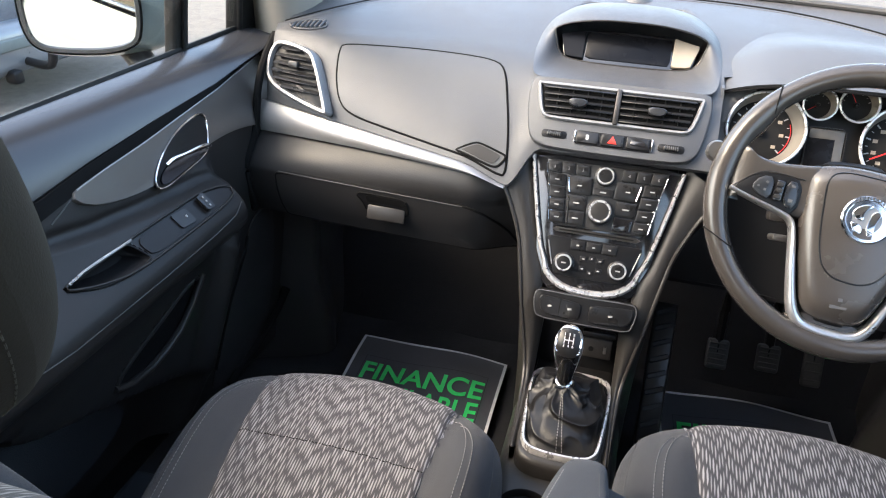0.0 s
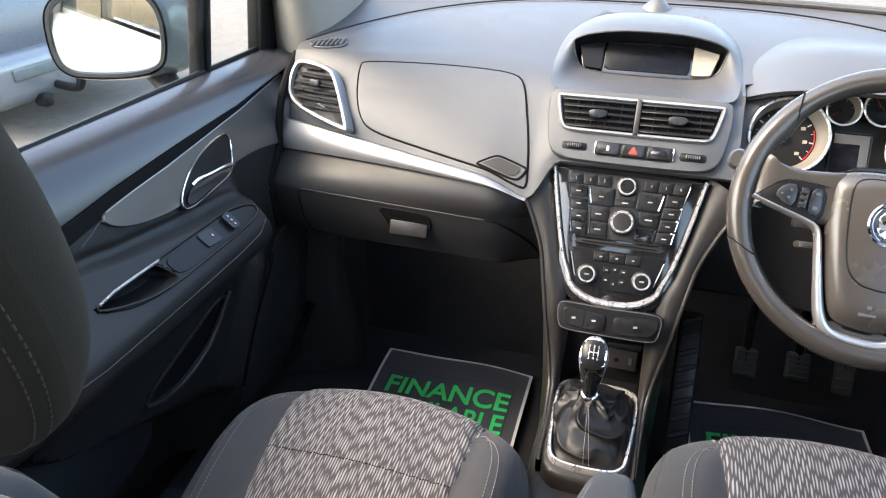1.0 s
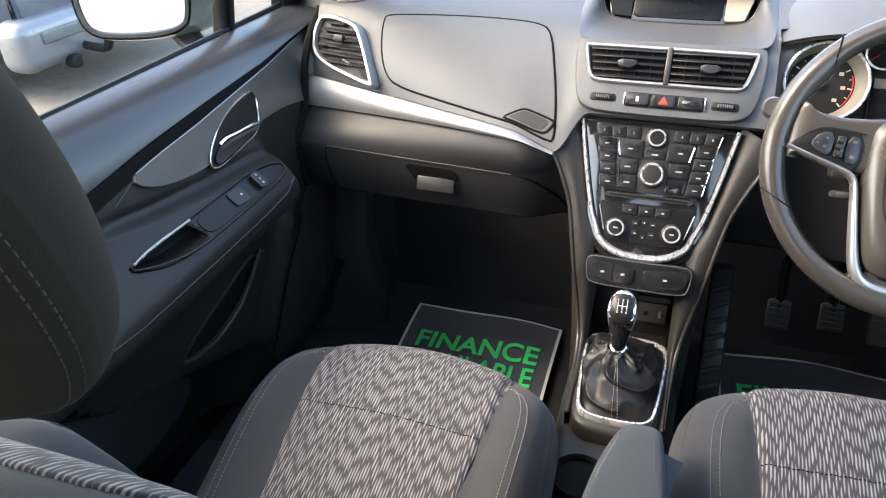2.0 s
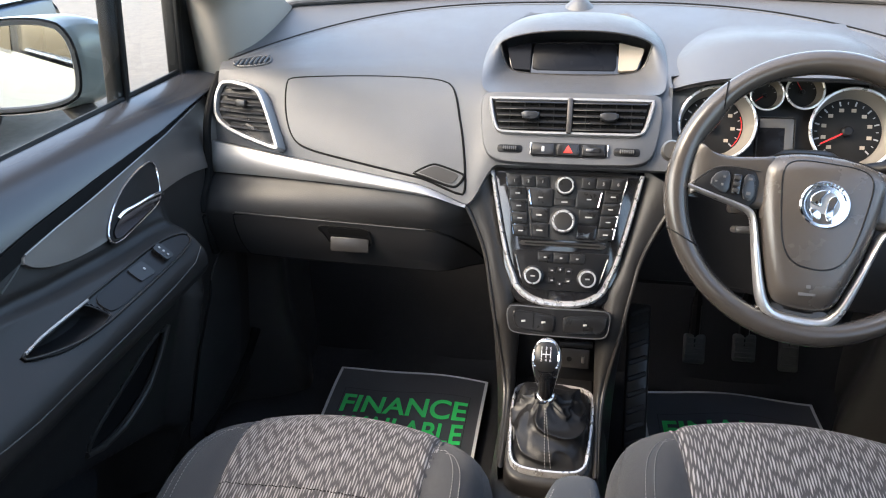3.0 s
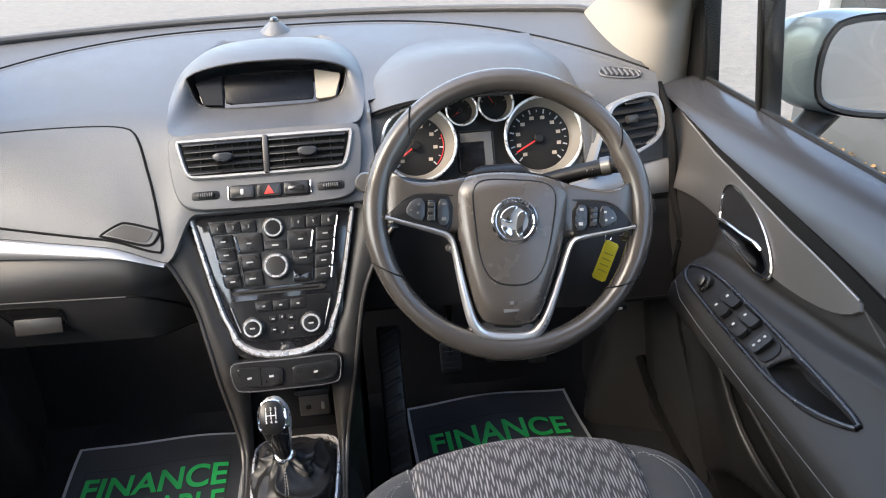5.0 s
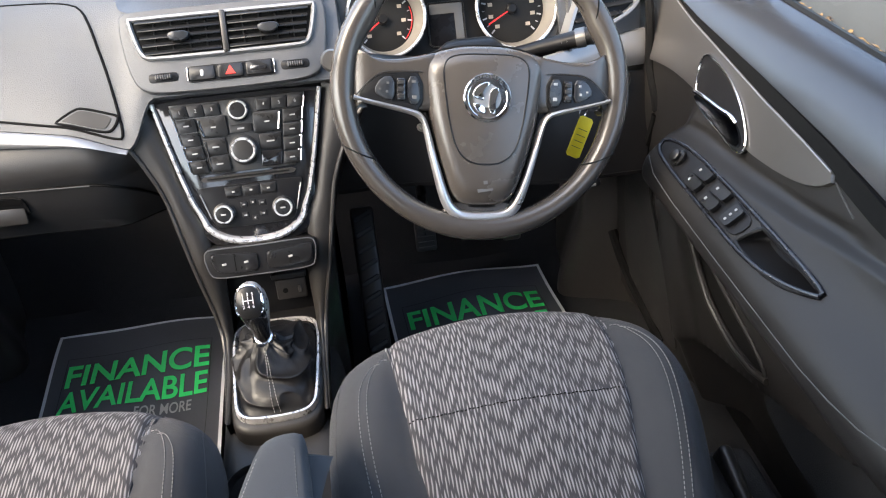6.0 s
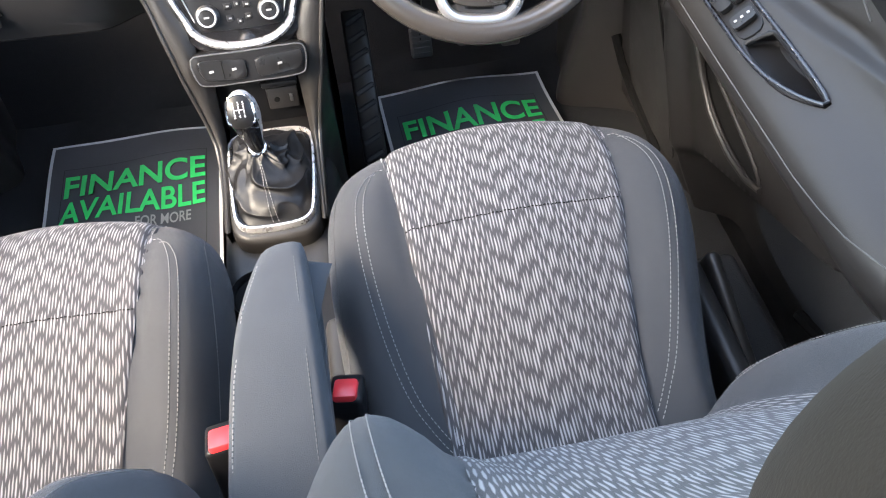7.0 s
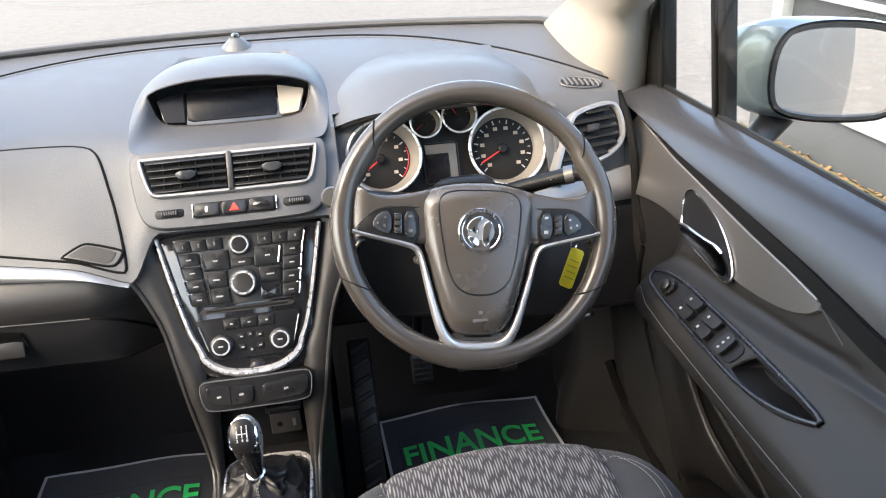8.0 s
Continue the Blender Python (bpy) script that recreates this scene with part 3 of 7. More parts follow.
    part("surround", tube(on(surf, [tuple(q) for q in hb], lift * 0.0080), 0.0017, 8, closed=True), CHROME, handle, "thin chrome surround")
    part("lever", tube(even(chaikin([on(surf, [q], lift * h)[0] for q, h in (((0.880, 0.641), 0.008), ((0.868, 0.6455), 0.013), ((0.843, 0.6500), 0.015), ((0.800, 0.6520), 0.015), ((0.780, 0.6545), 0.013), ((0.768, 0.650), 0.008))], 2, False), 24, False), 0.0034, 10), CHROME, handle, "chrome pull lever")
    well = soft([(0.872, 0.640), (0.866, 0.636), (0.80, 0.6305), (0.738, 0.627), (0.744, 0.640), (0.766, 0.650), (0.80, 0.648), (0.845, 0.6455)], 50, 2)
    # the dark floor's reflection in the chrome is put into this face's colour
    put("lever_web", well, 0.0105, LEVERWEB, handle, "lower chrome face of the lever, dark reflection in its colour", skirt=0.004, rings=6)
    # armrest switch panel
    oval = soft([(0.848, 0.594), (0.852, 0.584), (0.82, 0.578), (0.70, 0.5775), (0.60, 0.578), (0.545, 0.587), (0.508, 0.598), (0.502, 0.603), (0.56, 0.605), (0.70, 0.6045), (0.80, 0.602)], 90, 2)
    front = soft([(0.844, 0.593), (0.847, 0.585), (0.82, 0.580), (0.70, 0.580), (0.640, 0.581), (0.634, 0.590), (0.637, 0.602), (0.70, 0.602), (0.80, 0.600)], 70, 2)
    pan = put("switch_panel", front, 0.002, BLACK, label="black oval armrest insert with window switches")
    part("bezel", tube(on(surf, [tuple(q) for q in oval], lift * 0.002), 0.0028 if driver else 0.0018, 10, closed=True), PODRIM if driver else DOORLOW, pan, "raised rounded rim")
    # same bright trim on both doors; the driver's is dimmed by a charcoal colour
    part("cup_edge", tube(on(surf, [(0.628, 0.6035), (0.57, 0.6045), (0.54, 0.6045), (0.512, 0.6025)], lift * (0.0015 if driver else 0.003)), 0.0016 if driver else 0.0019, 8), CONSOLE if driver else TRIMSILVER, pan, "thin edge of the grab recess")
    pads = [(0.725, 0.592)] if not driver else [(0.742, 0.5965), (0.742, 0.5855), (0.698, 0.5968), (0.698, 0.5855)]
    for y0, z0 in pads:
        hy, hz = (0.016, 0.008) if not driver else (0.0145, 0.0047)
        o = [(y0 + a, z0 + b - 0.06 * a) for a, b in rrect(hy, hz, 0.003, 28)]
        sw = put("window_switch", o, 0.010 if driver else 0.0045, BUTTON, pan, skirt=0.006, rings=4)
        put("mark", [(y0 + 0.006 + a, z0 + b) for a, b in rrect(0.0015, 0.0013, 0.0005, 12)], 0.0112 if driver else 0.0056, LEGEND, sw, skirt=0.001, rings=2)
    lk = (0.778, 0.592) if not driver else (0.659, 0.5915)
    lock = put("lock_switch", [(lk[0] + a, lk[1] + b) for a, b in rrect(0.009, 0.0085, 0.003, 28)], 0.009, BUTTON, pan, skirt=0.005, rings=4)
    for k in range(3):
        put("mark", [(lk[0] + a, lk[1] - 0.005 + 0.005 * k + b) for a, b in rrect(0.0014, 0.0011, 0.0004, 12)], 0.0104, LEGEND, lock, skirt=0.001, rings=2)
    if driver:
        c = np.array(on(surf, [(0.800, 0.590)], lift * 0.004)[0])
        m = Matrix.Translation(c) @ pose(0, 0, 0, 0, -s * 52, 0)
        knob = part("mirror_knob", lathe([(0.012, 0), (0.012, 0.004), (0.008, 0.005), (0.008, 0.010), (0.006, 0.0115)], 24, m), BUTTON, pan, "round mirror adjuster")
    def lining(shape, depth, shrink):
        def f(i, k):
            q = shape.c + (shape.p[int(i) % len(shape.p)] - shape.c) * (1.03 - shrink * k - 0.10 * k ** 6)
            base = shape.p[int(i) % len(shape.p)]
            return (s * (door_x(base[0], base[1]) + depth * k), q[0], q[1])
        bm = sheet(f, range(len(shape.p) + 1), np.linspace(0, 1, 9))
        mid = bm.verts.new((s * (door_x(*shape.c) + depth), *shape.c))
        end = [bm.verts.new(f(i, 1.0)) for i in range(len(shape.p))]
        for a, b in zip(end, end[1:] + end[:1]):
            bm.faces.new((a, b, mid))
        return bm
    part("grab_cup", lining(CUP, 0.034, 0.12), BLACK, pan, "deep black grab cup")
    part("cup_rim", tube(on(surf, [tuple(q) for q in CUP.p], lift * 0.001), 0.0030 if driver else 0.0014, 8, closed=True), BLACK, pan)
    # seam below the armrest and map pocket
    # the pocket's inner shade is put into the lining's colour
    part("map_pocket", lining(POCKET, 0.038, 0.25), DARK, d, "open map pocket, shade put into its near-black lining")
    part("pocket_rim", tube(on(surf, [tuple(q) for q in POCKET.p], lift * 0.000), 0.0034, 8, closed=True), DOORLOW, d)
    part("seam", tube(on(surf, [(0.85, 0.570), (0.82, 0.559), (0.76, 0.555), (0.64, 0.553), (0.52, 0.553), (0.465, 0.553), (0.419, 0.557), (0.38, 0.563), (0.35, 0.570), (0.30, 0.580)], lift * 0.0002), 0.0008, 6), DARKTHREAD, d, "fine pale seam under the armrest")
    foot_o = soft([(0.70, 0.245), (0.62, 0.290), (0.56, 0.322), (0.50, 0.350), (0.45, 0.372), (0.41, 0.400), (0.385, 0.440), (0.37, 0.40), (0.40, 0.28), (0.45, 0.20), (0.56, 0.17), (0.68, 0.19)], 70, 2)
    put("foot_carpet", foot_o, 0.003, SILLCLOTH, label="blue-grey carpet along the door foot", skirt=0.004, rings=8)
    # dark tube in place of the shaded gap between door edge and sill
    part("foot_gap", tube(on(surf, [(0.385, 0.455), (0.372, 0.40), (0.40, 0.28), (0.45, 0.20), (0.52, 0.165)], lift * 0.006), 0.010, 8), DARK, d, "dark strip put in for the gap at the door's edge")
    part("pocket_lip", tube(on(surf, [(0.828, 0.436), (0.80, 0.393), (0.765, 0.360), (0.73, 0.347), (0.69, 0.340), (0.64, 0.346), (0.602, 0.364)], lift * 0.002), 0.0048, 10), CONSOLE, d, "rounded lip of the map pocket")
    # speaker bulge at the front foot of the door
    spk = soft([(1.08, 0.47), (1.01, 0.465), (0.988, 0.44), (0.975, 0.40), (0.925, 0.32), (0.895, 0.24), (0.878, 0.19), (0.865, 0.14), (0.95, 0.13), (1.08, 0.13)], 60, 2)
    put("speaker_grille", spk, 0.003, LOWER, label="charcoal speaker panel", skirt=0.005)
    part("speaker_gap", tube(on(surf, [(1.15, 0.215), (1.108, 0.182), (1.049, 0.156), (0.982, 0.125), (0.93, 0.110)], lift * 0.004), 0.010, 8), DARK, d, "black gap before the foot-well side")
    part("speaker_edge", tube(on(surf, [(0.982, 0.43), (0.975, 0.40), (0.925, 0.32), (0.895, 0.24), (0.878, 0.19)], lift * 0.004), 0.0022, 6), DARK, d, "fine dark groove")
    # outer skin, seen in the wing mirror
    def skin(y, v):
        z = -0.12 + 0.87 * v
        return (s * (0.742 + 0.075 * math.sin(math.pi * (0.1 + 0.8 * v)) - 0.05 * v), y, z)
    part("outer_skin", sheet(skin, np.linspace(-1.3, 1.30, 12), np.linspace(0, 1, 14)), PAINT, d, "pale metallic outer skin")
    # window: frame, divider, quarter light and pane
    fr = part("window_frame", joined(
        tube([(s * 0.702, 0.02, 0.762), (s * 0.702, 0.6, 0.763), (s * 0.702, 1.15, 0.766)], 0.0045, 6),
        box(0.030, 0.112, 0.28, pose(s * 0.700, 1.196, 0.85, 0, -s * 6, 0), 0.010, 3),
        tube([(s * 0.686, 1.20, 0.97), (s * 0.655, 0.80, 1.19), (s * 0.625, 0.45, 1.29), (s * 0.61, 0.1, 1.33), (s * 0.61, -0.12, 1.33)], 0.026, 10)), FRAMEBLACK, d, "black window surround")
    part("seal", box(0.008, 0.014, 0.20, pose(s * 0.686, 1.148, 0.86, 0, -s * 6, 0), 0.003, 2), FRAMEBLACK, fr, "rubber window seal")
    part("divider", box(0.022, 0.040, 0.36, pose(s * 0.690, 0.972, 0.92, 0, -s * 8, 0), 0.006, 3), FRAMEBLACK, fr, "black upright divider bar")
    part("seal", box(0.006, 0.008, 0.34, pose(s * 0.676, 0.972, 0.92, 0, -s * 8, 0), 0.002, 2), FRAMEBLACK, fr, "rubber seal on the divider")
    def pane(u, v):
        z = 0.755 + 0.56 * v
        return (s * (0.702 - 0.095 * v), u, z)
    g = part("pane", sheet(pane, (-0.12, 0.2, 0.5, 0.82, 1.16), (0, 0.35, 0.7, 1)), GLASS, d, "clear side glass")
    g.visible_shadow = False
    # door mirror on a short foot
    mi = thing("wing_mirror", (s * 0.78, 1.03, 0.76), "pale metallic door mirror with black edge", "wing mirror", group="door mirrors")
    M = pose(s * 0.893, 0.985, 0.805, 87.2 if s < 0 else 90, 0, -s * (25 if s < 0 else 21))
    face = soft([(-0.104, 0.056), (-0.05, 0.078), (0.06, 0.074), (0.108, 0.050), (0.112, -0.02), (0.096, -0.062), (0.03, -0.070), (-0.06, -0.067), (-0.104, -0.044)], 60, 2)
    face = face * np.array((0.88, 1.0))
    if s < 0:
        face = np.array([(-x, y) for x, y in face])[::-1]
    stations = ((0.004, 1.05, 0.0), (-0.010, 1.09, -0.004), (-0.040, 1.08, -0.040), (-0.075, 0.98, -0.062), (-0.105, 0.76, -0.066), (-0.125, 0.44, -0.060), (-0.132, 0.05, -0.055))

    def shell_pt(i, k):
        f = np.interp(k, range(7), [q[0] for q in stations]), np.interp(k, range(7), [q[1] for q in stations]), np.interp(k, range(7), [q[2] for q in stations])
        q = face[int(i) % 60]
        return M @ Vector((q[0] * f[1] + s * f[2], q[1] * f[1] - 0.002 * k, f[0]))
    part("shell", sheet(shell_pt, range(61), np.linspace(0, 6, 19)), PAINT, mi, "pale metallic shell", angle=70)
    part("rim", band(np.array(face) * 1.04, 0.013, -0.014, 0.006, M), MIRRIM, mi, "black plastic rim")
    part("mirror_glass", slab(np.array(face) * 0.96, -0.004, 0.001, M, 0.0008), MIRROR, mi, "silvered glass", angle=20)
    part("arm", tube(even([(s * 0.870, 1.060, 0.735), (s * 0.80, 1.03, 0.690), (s * 0.730, 1.00, 0.660)], 9, False), lambda q: 0.026 - 0.004 * q, 24, flat=0.85), BLACK, mi, "black arm")


build_door(-1, False)
build_door(1, True)

# ---- dashboard ----
dash = thing("dashboard", (0, 1.25, 0.60), "charcoal soft-touch dashboard with satin silver strips", "dashboard")


def front_edge(x):
    q = min(1.0, abs(x) / 0.605) ** 3
    return (1.40 - 0.27 * q, 0.842 - 0.058 * q)


def strip_top(x):
    t = min(1.0, max(0.0, (0.61 - abs(x)) / 0.475))
    return (1.06 - 0.11 * t, 0.669 - 0.036 * t - 0.018 * smoothstep(0.80, 1.0, t))


def strip_low(x):
    t = min(1.0, max(0.0, (0.61 - abs(x)) / 0.475))
    return (1.046 - 0.10 * t, 0.618 + 0.010 * math.sin(math.pi * t * 0.75) - 0.006 * smoothstep(0.85, 1, t))


def face_end(x):
    a, b = strip_top(x), (0.984, 0.672)
    k = smoothstep(-0.150, -0.105, x) if x < 0.3 else 0.0
    return (a[0] + (b[0] - a[0]) * k, a[1] + (b[1] - a[1]) * k)


def crest(x):
    c = smoothstep(0.22, 0.08, abs(x))
    return (1.092 + 0.012 * smoothstep(0.4, 0.6, abs(x)) - 0.028 * c, 0.779 - 0.010 * c)


def dash_pt(x, v):
    """The padded skin: v runs from the windscreen (0) over the crest (0.5 to 0.7) to the strip (1)."""
    f, c, e = np.array(front_edge(x)), np.array(crest(x)), np.array(face_end(x))
    c1, c2 = c + (f - c) * 0.20, c + (e - c) * 0.34
    if v < 0.5:
        q = v / 0.5
        p = f + (c1 - f) * q
        p[1] += 0.006 * math.sin(math.pi * q)
    elif v < 0.7:
        q = (v - 0.5) / 0.2
        p = c1 * (1 - q) ** 2 + 2 * q * (1 - q) * c + c2 * q * q
    else:
        q = (v - 0.7) / 0.3
        p = c2 + (e - c2) * q
        p[0] -= 0.006 * math.sin(math.pi * q)
    wd = 0.132 - 0.040 * smoothstep(1.216, 1.356, p[0])
    p[1] -= 0.040 * smoothstep(wd, wd - 0.018, abs(x)) * smoothstep(1.345, 1.315, p[0]) * smoothstep(1.072, 1.092, p[0])
    return (x, p[0], p[1])


VS = np.linspace(0, 1, 41)
part("upper_pad", sheet(dash_pt, np.linspace(-0.602, 0.150, 110), VS, (0, 0.006, -0.006)), PAD, dash, "grained grey soft-touch pad")
part("upper_pad", sheet(dash_pt, np.linspace(0.150, 0.480, 26), VS[:23], (0, 0.006, -0.006)), PAD, dash)
part("upper_pad", sheet(lambda x, v: dash_pt(x, v), np.linspace(0.470, 0.602, 14), VS, (0, 0.006, -0.006)), PAD, dash)


def scuttle_pt(x, v):
    y, z = front_edge(x)
    y1, z1 = foot(x)
    return (x, y + 0.004 + (y1 - y - 0.004) * v, z - 0.005 + (z1 - z + 0.001) * v)


part("scuttle_panel", sheet(scuttle_pt, np.linspace(-0.604, 0.604, 61), np.linspace(0, 1, 8), (0, 0, -0.006)), PAD, dash, "grey demister panel at the windscreen foot")
part("scuttle_gap", tube([(x, front_edge(x)[0] + 0.009, front_edge(x)[1] - 0.0005) for x in np.linspace(-0.60, 0.60, 61)], 0.0046, 6), DARK, dash, "dark gap behind the pad")
part("pad_edge", tube([(x, front_edge(x)[0] + 0.001, front_edge(x)[1] - 0.003) for x in np.linspace(-0.60, 0.60, 61)], 0.005, 8), PAD, dash)

# passenger airbag cover on the pad
bag = soft([(-0.474, 0.625), (-0.466, 0.600), (-0.33, 0.588), (-0.205, 0.597), (-0.182, 0.625), (-0.160, 0.78), (-0.150, 0.955), (-0.158, 0.975), (-0.235, 0.972), (-0.36, 0.955), (-0.425, 0.94), (-0.452, 0.90), (-0.470, 0.75)], 110, 2)
part("airbag_cover", patch(dash_pt, bag, -0.0022, -0.004, 12), PAD, dash, "plain padded airbag cover")
part("airbag_gap", tube(on(dash_pt, [tuple(q) for q in bag * 1.0], -0.0008), 0.0021, 6, closed=True), DARK, dash)
tw = soft([(-0.236, 0.962), (-0.232, 0.955), (-0.207, 0.905), (-0.198, 0.897), (-0.157, 0.893), (-0.153, 0.899), (-0.162, 0.940), (-0.171, 0.958), (-0.20, 0.966)], 50, 2)
tweeter = part("tweeter_frame", patch(dash_pt, tw, -0.0040, -0.004, 6), PAD, dash)
tws = Shape(tw)
part("tweeter_grille", patch(dash_pt, tws.c + (tw - tws.c) * 0.78, -0.0052, -0.003, 5), CONSOLE, tweeter, "dark tweeter cover")
part("tweeter_gap", tube(on(dash_pt, [tuple(q) for q in tw], -0.0030), 0.0020, 6, closed=True), DARK, tweeter)


# silver strips
def strip_pt(x, v):
    a, b = strip_top(x), strip_low(x)
    return (x, a[0] + (b[0] - a[0]) * v - 0.008 - 0.006 * math.sin(math.pi * v), a[1] + (b[1] - a[1]) * v)


part("silver_strip", sheet(strip_pt, np.linspace(-0.608, -0.148, 40), np.linspace(0, 1, 10), (0, 0.006, 0)), SILVER, dash, "satin silver strip tapering inwards")
part("silver_strip", sheet(strip_pt, np.linspace(0.440, 0.608, 16), np.linspace(0, 1, 10), (0, 0.006, 0)), SILVER, dash, "satin silver strip")


# lower panel and glovebox
def low_pt(x, v):
    a = strip_low(x)
    tuck = 0.040 * smoothstep(-0.205, -0.125, x)
    a = (a[0] + tuck, a[1])
    t = min(1.0, max(0.0, (0.61 - abs(x)) / 0.475))
    b = (0.985 - 0.030 * t + tuck, 0.568)
    c = (1.008 - 0.022 * t + tuck, 0.478)
    if v < 0.4:
        q = v / 0.4
        return (x, a[0] + (b[0] - a[0]) * q - 0.010 * math.sin(math.pi * q), a[1] + (b[1] - a[1]) * q)
    if v < 0.8:
        q = (v - 0.4) / 0.4
        return (x, b[0] + (c[0] - b[0]) * q - 0.004 * math.sin(math.pi * q), b[1] + (c[1] - b[1]) * q)
    q = (v - 0.8) / 0.2
    return (x, c[0] + 0.30 * q, c[1] - 0.004 * math.sin(math.pi * q) + 0.05 * q)


part("lower_panel", sheet(low_pt, np.linspace(-0.608, -0.120, 36), np.linspace(0, 1, 40), (0, 0.006, 0)), LOWER, dash, "charcoal moulded lower panel")
lid = soft([(-0.556, 0.42), (-0.545, 0.395), (-0.38, 0.395), (-0.22, 0.395), (-0.19, 0.42), (-0.150, 0.60), (-0.128, 0.755), (-0.126, 0.785), (-0.135, 0.795), (-0.30, 0.795), (-0.535, 0.795), (-0.55, 0.77)], 110, 1)
gb = part("glovebox_lid", patch(low_pt, lid, -0.003, -0.005, 8), LOWER, dash, "dark glovebox lid with a latch")
part("lid_gap", tube(on(low_pt, [tuple(q) for q in lid], -0.0018), 0.0020, 6, closed=True), DARK, gb, "dark shut line round the lid")
gh = soft([(-0.404, 0.435), (-0.36, 0.432), (-0.312, 0.435), (-0.308, 0.50), (-0.309, 0.585), (-0.345, 0.590), (-0.384, 0.585), (-0.388, 0.52)], 48, 1)
latch = part("latch", patch(low_pt, gh, -0.0045, -0.003, 4), BLACK, gb, "black glovebox latch recess")
part("recess_edge", tube(on(low_pt, [tuple(q) for q in gh], -0.0046), 0.0014, 6, closed=True), DARK, latch)
# no hollow here: the slot's shade is a flat dark patch
part("latch_slot_shade", patch(low_pt, [(-0.3475 + a * 1.05, 0.470 + b * 9) for a, b in rrect(0.034, 0.0030, 0.002, 24)], -0.0054, -0.001, 3), DARK, latch, "finger slot's shade painted as a flat dark patch")
part("latch_flap", box(0.066, 0.024, 0.005, pose(-0.3465, 0.966, 0.528, 70), 0.002, 2), CONSOLE, latch, "grey pull flap")
part("lid_edge", tube(on(low_pt, [(x, 0.395) for x in np.linspace(-0.548, -0.215, 20)], -0.003), 0.0014, 6), CONSOLE, gb)


# driver's lower panel: knee panel and column shroud
def knee_pt(x, v):
    y = 1.035 - 0.06 * v + 0.05 * smoothstep(0.48, 0.2, x) - 0.008 * math.sin(math.pi * v)
    return (x, y, 0.66 - 0.20 * v - 0.052 * smoothstep(0.42, 0.46, x) * (1 - v))


part("knee_panel", sheet(knee_pt, np.linspace(0.110, 0.608, 40), np.linspace(0, 1, 16), (0, 0.006, 0)), BLACK, dash, "charcoal panel below the steering column")
def knee_low(x, v):
    return (x, 0.975 + 0.05 * smoothstep(0.48, 0.2, x) + 0.33 * v, 0.46 + 0.05 * v)
part("knee_underside", sheet(knee_low, np.linspace(0.110, 0.608, 12), np.linspace(0, 1, 5), (0, 0, 0.006)), BLACK, dash)
part("column_shroud", box(0.095, 0.20, 0.085, pose(0.315, 0.985, 0.655, -28), 0.028, 4), BLACK, dash, "black steering column shroud")
part("bonnet_lever", box(0.030, 0.022, 0.012, pose(0.505, 0.955, 0.470), 0.004), BLACK, dash, "small black release lever")
part("lever_mark", box(0.012, 0.002, 0.004, pose(0.505, 0.943, 0.4705), 0.0005), LEGEND, dash)
part("start_dial", joined(lathe([(0.020, 0), (0.020, 0.004), (0.016, 0.007), (0.013, 0.007), (0.013, 0.004)], 28, pose(0.560, 1.022, 0.604, 70))), BLACK, dash, "round lamp switch")
part("start_dial_ring", tube([(0.560 + 0.0185 * math.cos(a), 1.016 - 0.0063 * math.sin(a) * 0 , 0.604 + 0.0185 * math.sin(a)) for a in np.linspace(0, 2 * math.pi, 28)[:-1]], 0.0016, 6, closed=True), CHROME, dash)


for s in (-1, 1):
    # added blocker: keeps outside light from leaking past the dash end
    part("gap_blocker", box(0.060, 0.012, 0.30, pose(s * 0.632, 1.142, 0.590), 0.003), DARK, dash, "dark board added to block light through the door gap")
    part("end_gap", tube(even(chaikin([(s * 0.608, 1.118, 0.770), (s * 0.610, 1.076, 0.738), (s * 0.610, 1.046, 0.700), (s * 0.610, 1.034, 0.660), (s * 0.610, 1.024, 0.618), (s * 0.610, 0.974, 0.572), (s * 0.610, 0.984, 0.525), (s * 0.610, 1.000, 0.480)], 2, False), 50, False), 0.0070, 8), DARK, dash, "dark gap beside the door")

# demister grilles on the pad corners
def grille(s):
    o = soft([(s * 0.585, 0.35), (s * 0.575, 0.49), (s * 0.555, 0.52), (s * 0.515, 0.49), (s * 0.520, 0.40), (s * 0.545, 0.34)], 40, 2)
    g = part("demister_grille", patch(dash_pt, o, -0.0015, -0.003, 5), LOWER, dash, "slotted grey demister grille")
    part("grille_rim", tube(on(dash_pt, [tuple(q) for q in o], -0.0016), 0.0018, 6, closed=True), PAD, g)
    for k in range(7):
        x = s * (0.524 + 0.0082 * k)
        pts = on(dash_pt, [(x, 0.385), (x + s * 0.002, 0.435), (x + s * 0.003, 0.488)], -0.003)
        part("slat", tube(pts, 0.0023, 6), PAD, g)


grille(-1)
grille(1)


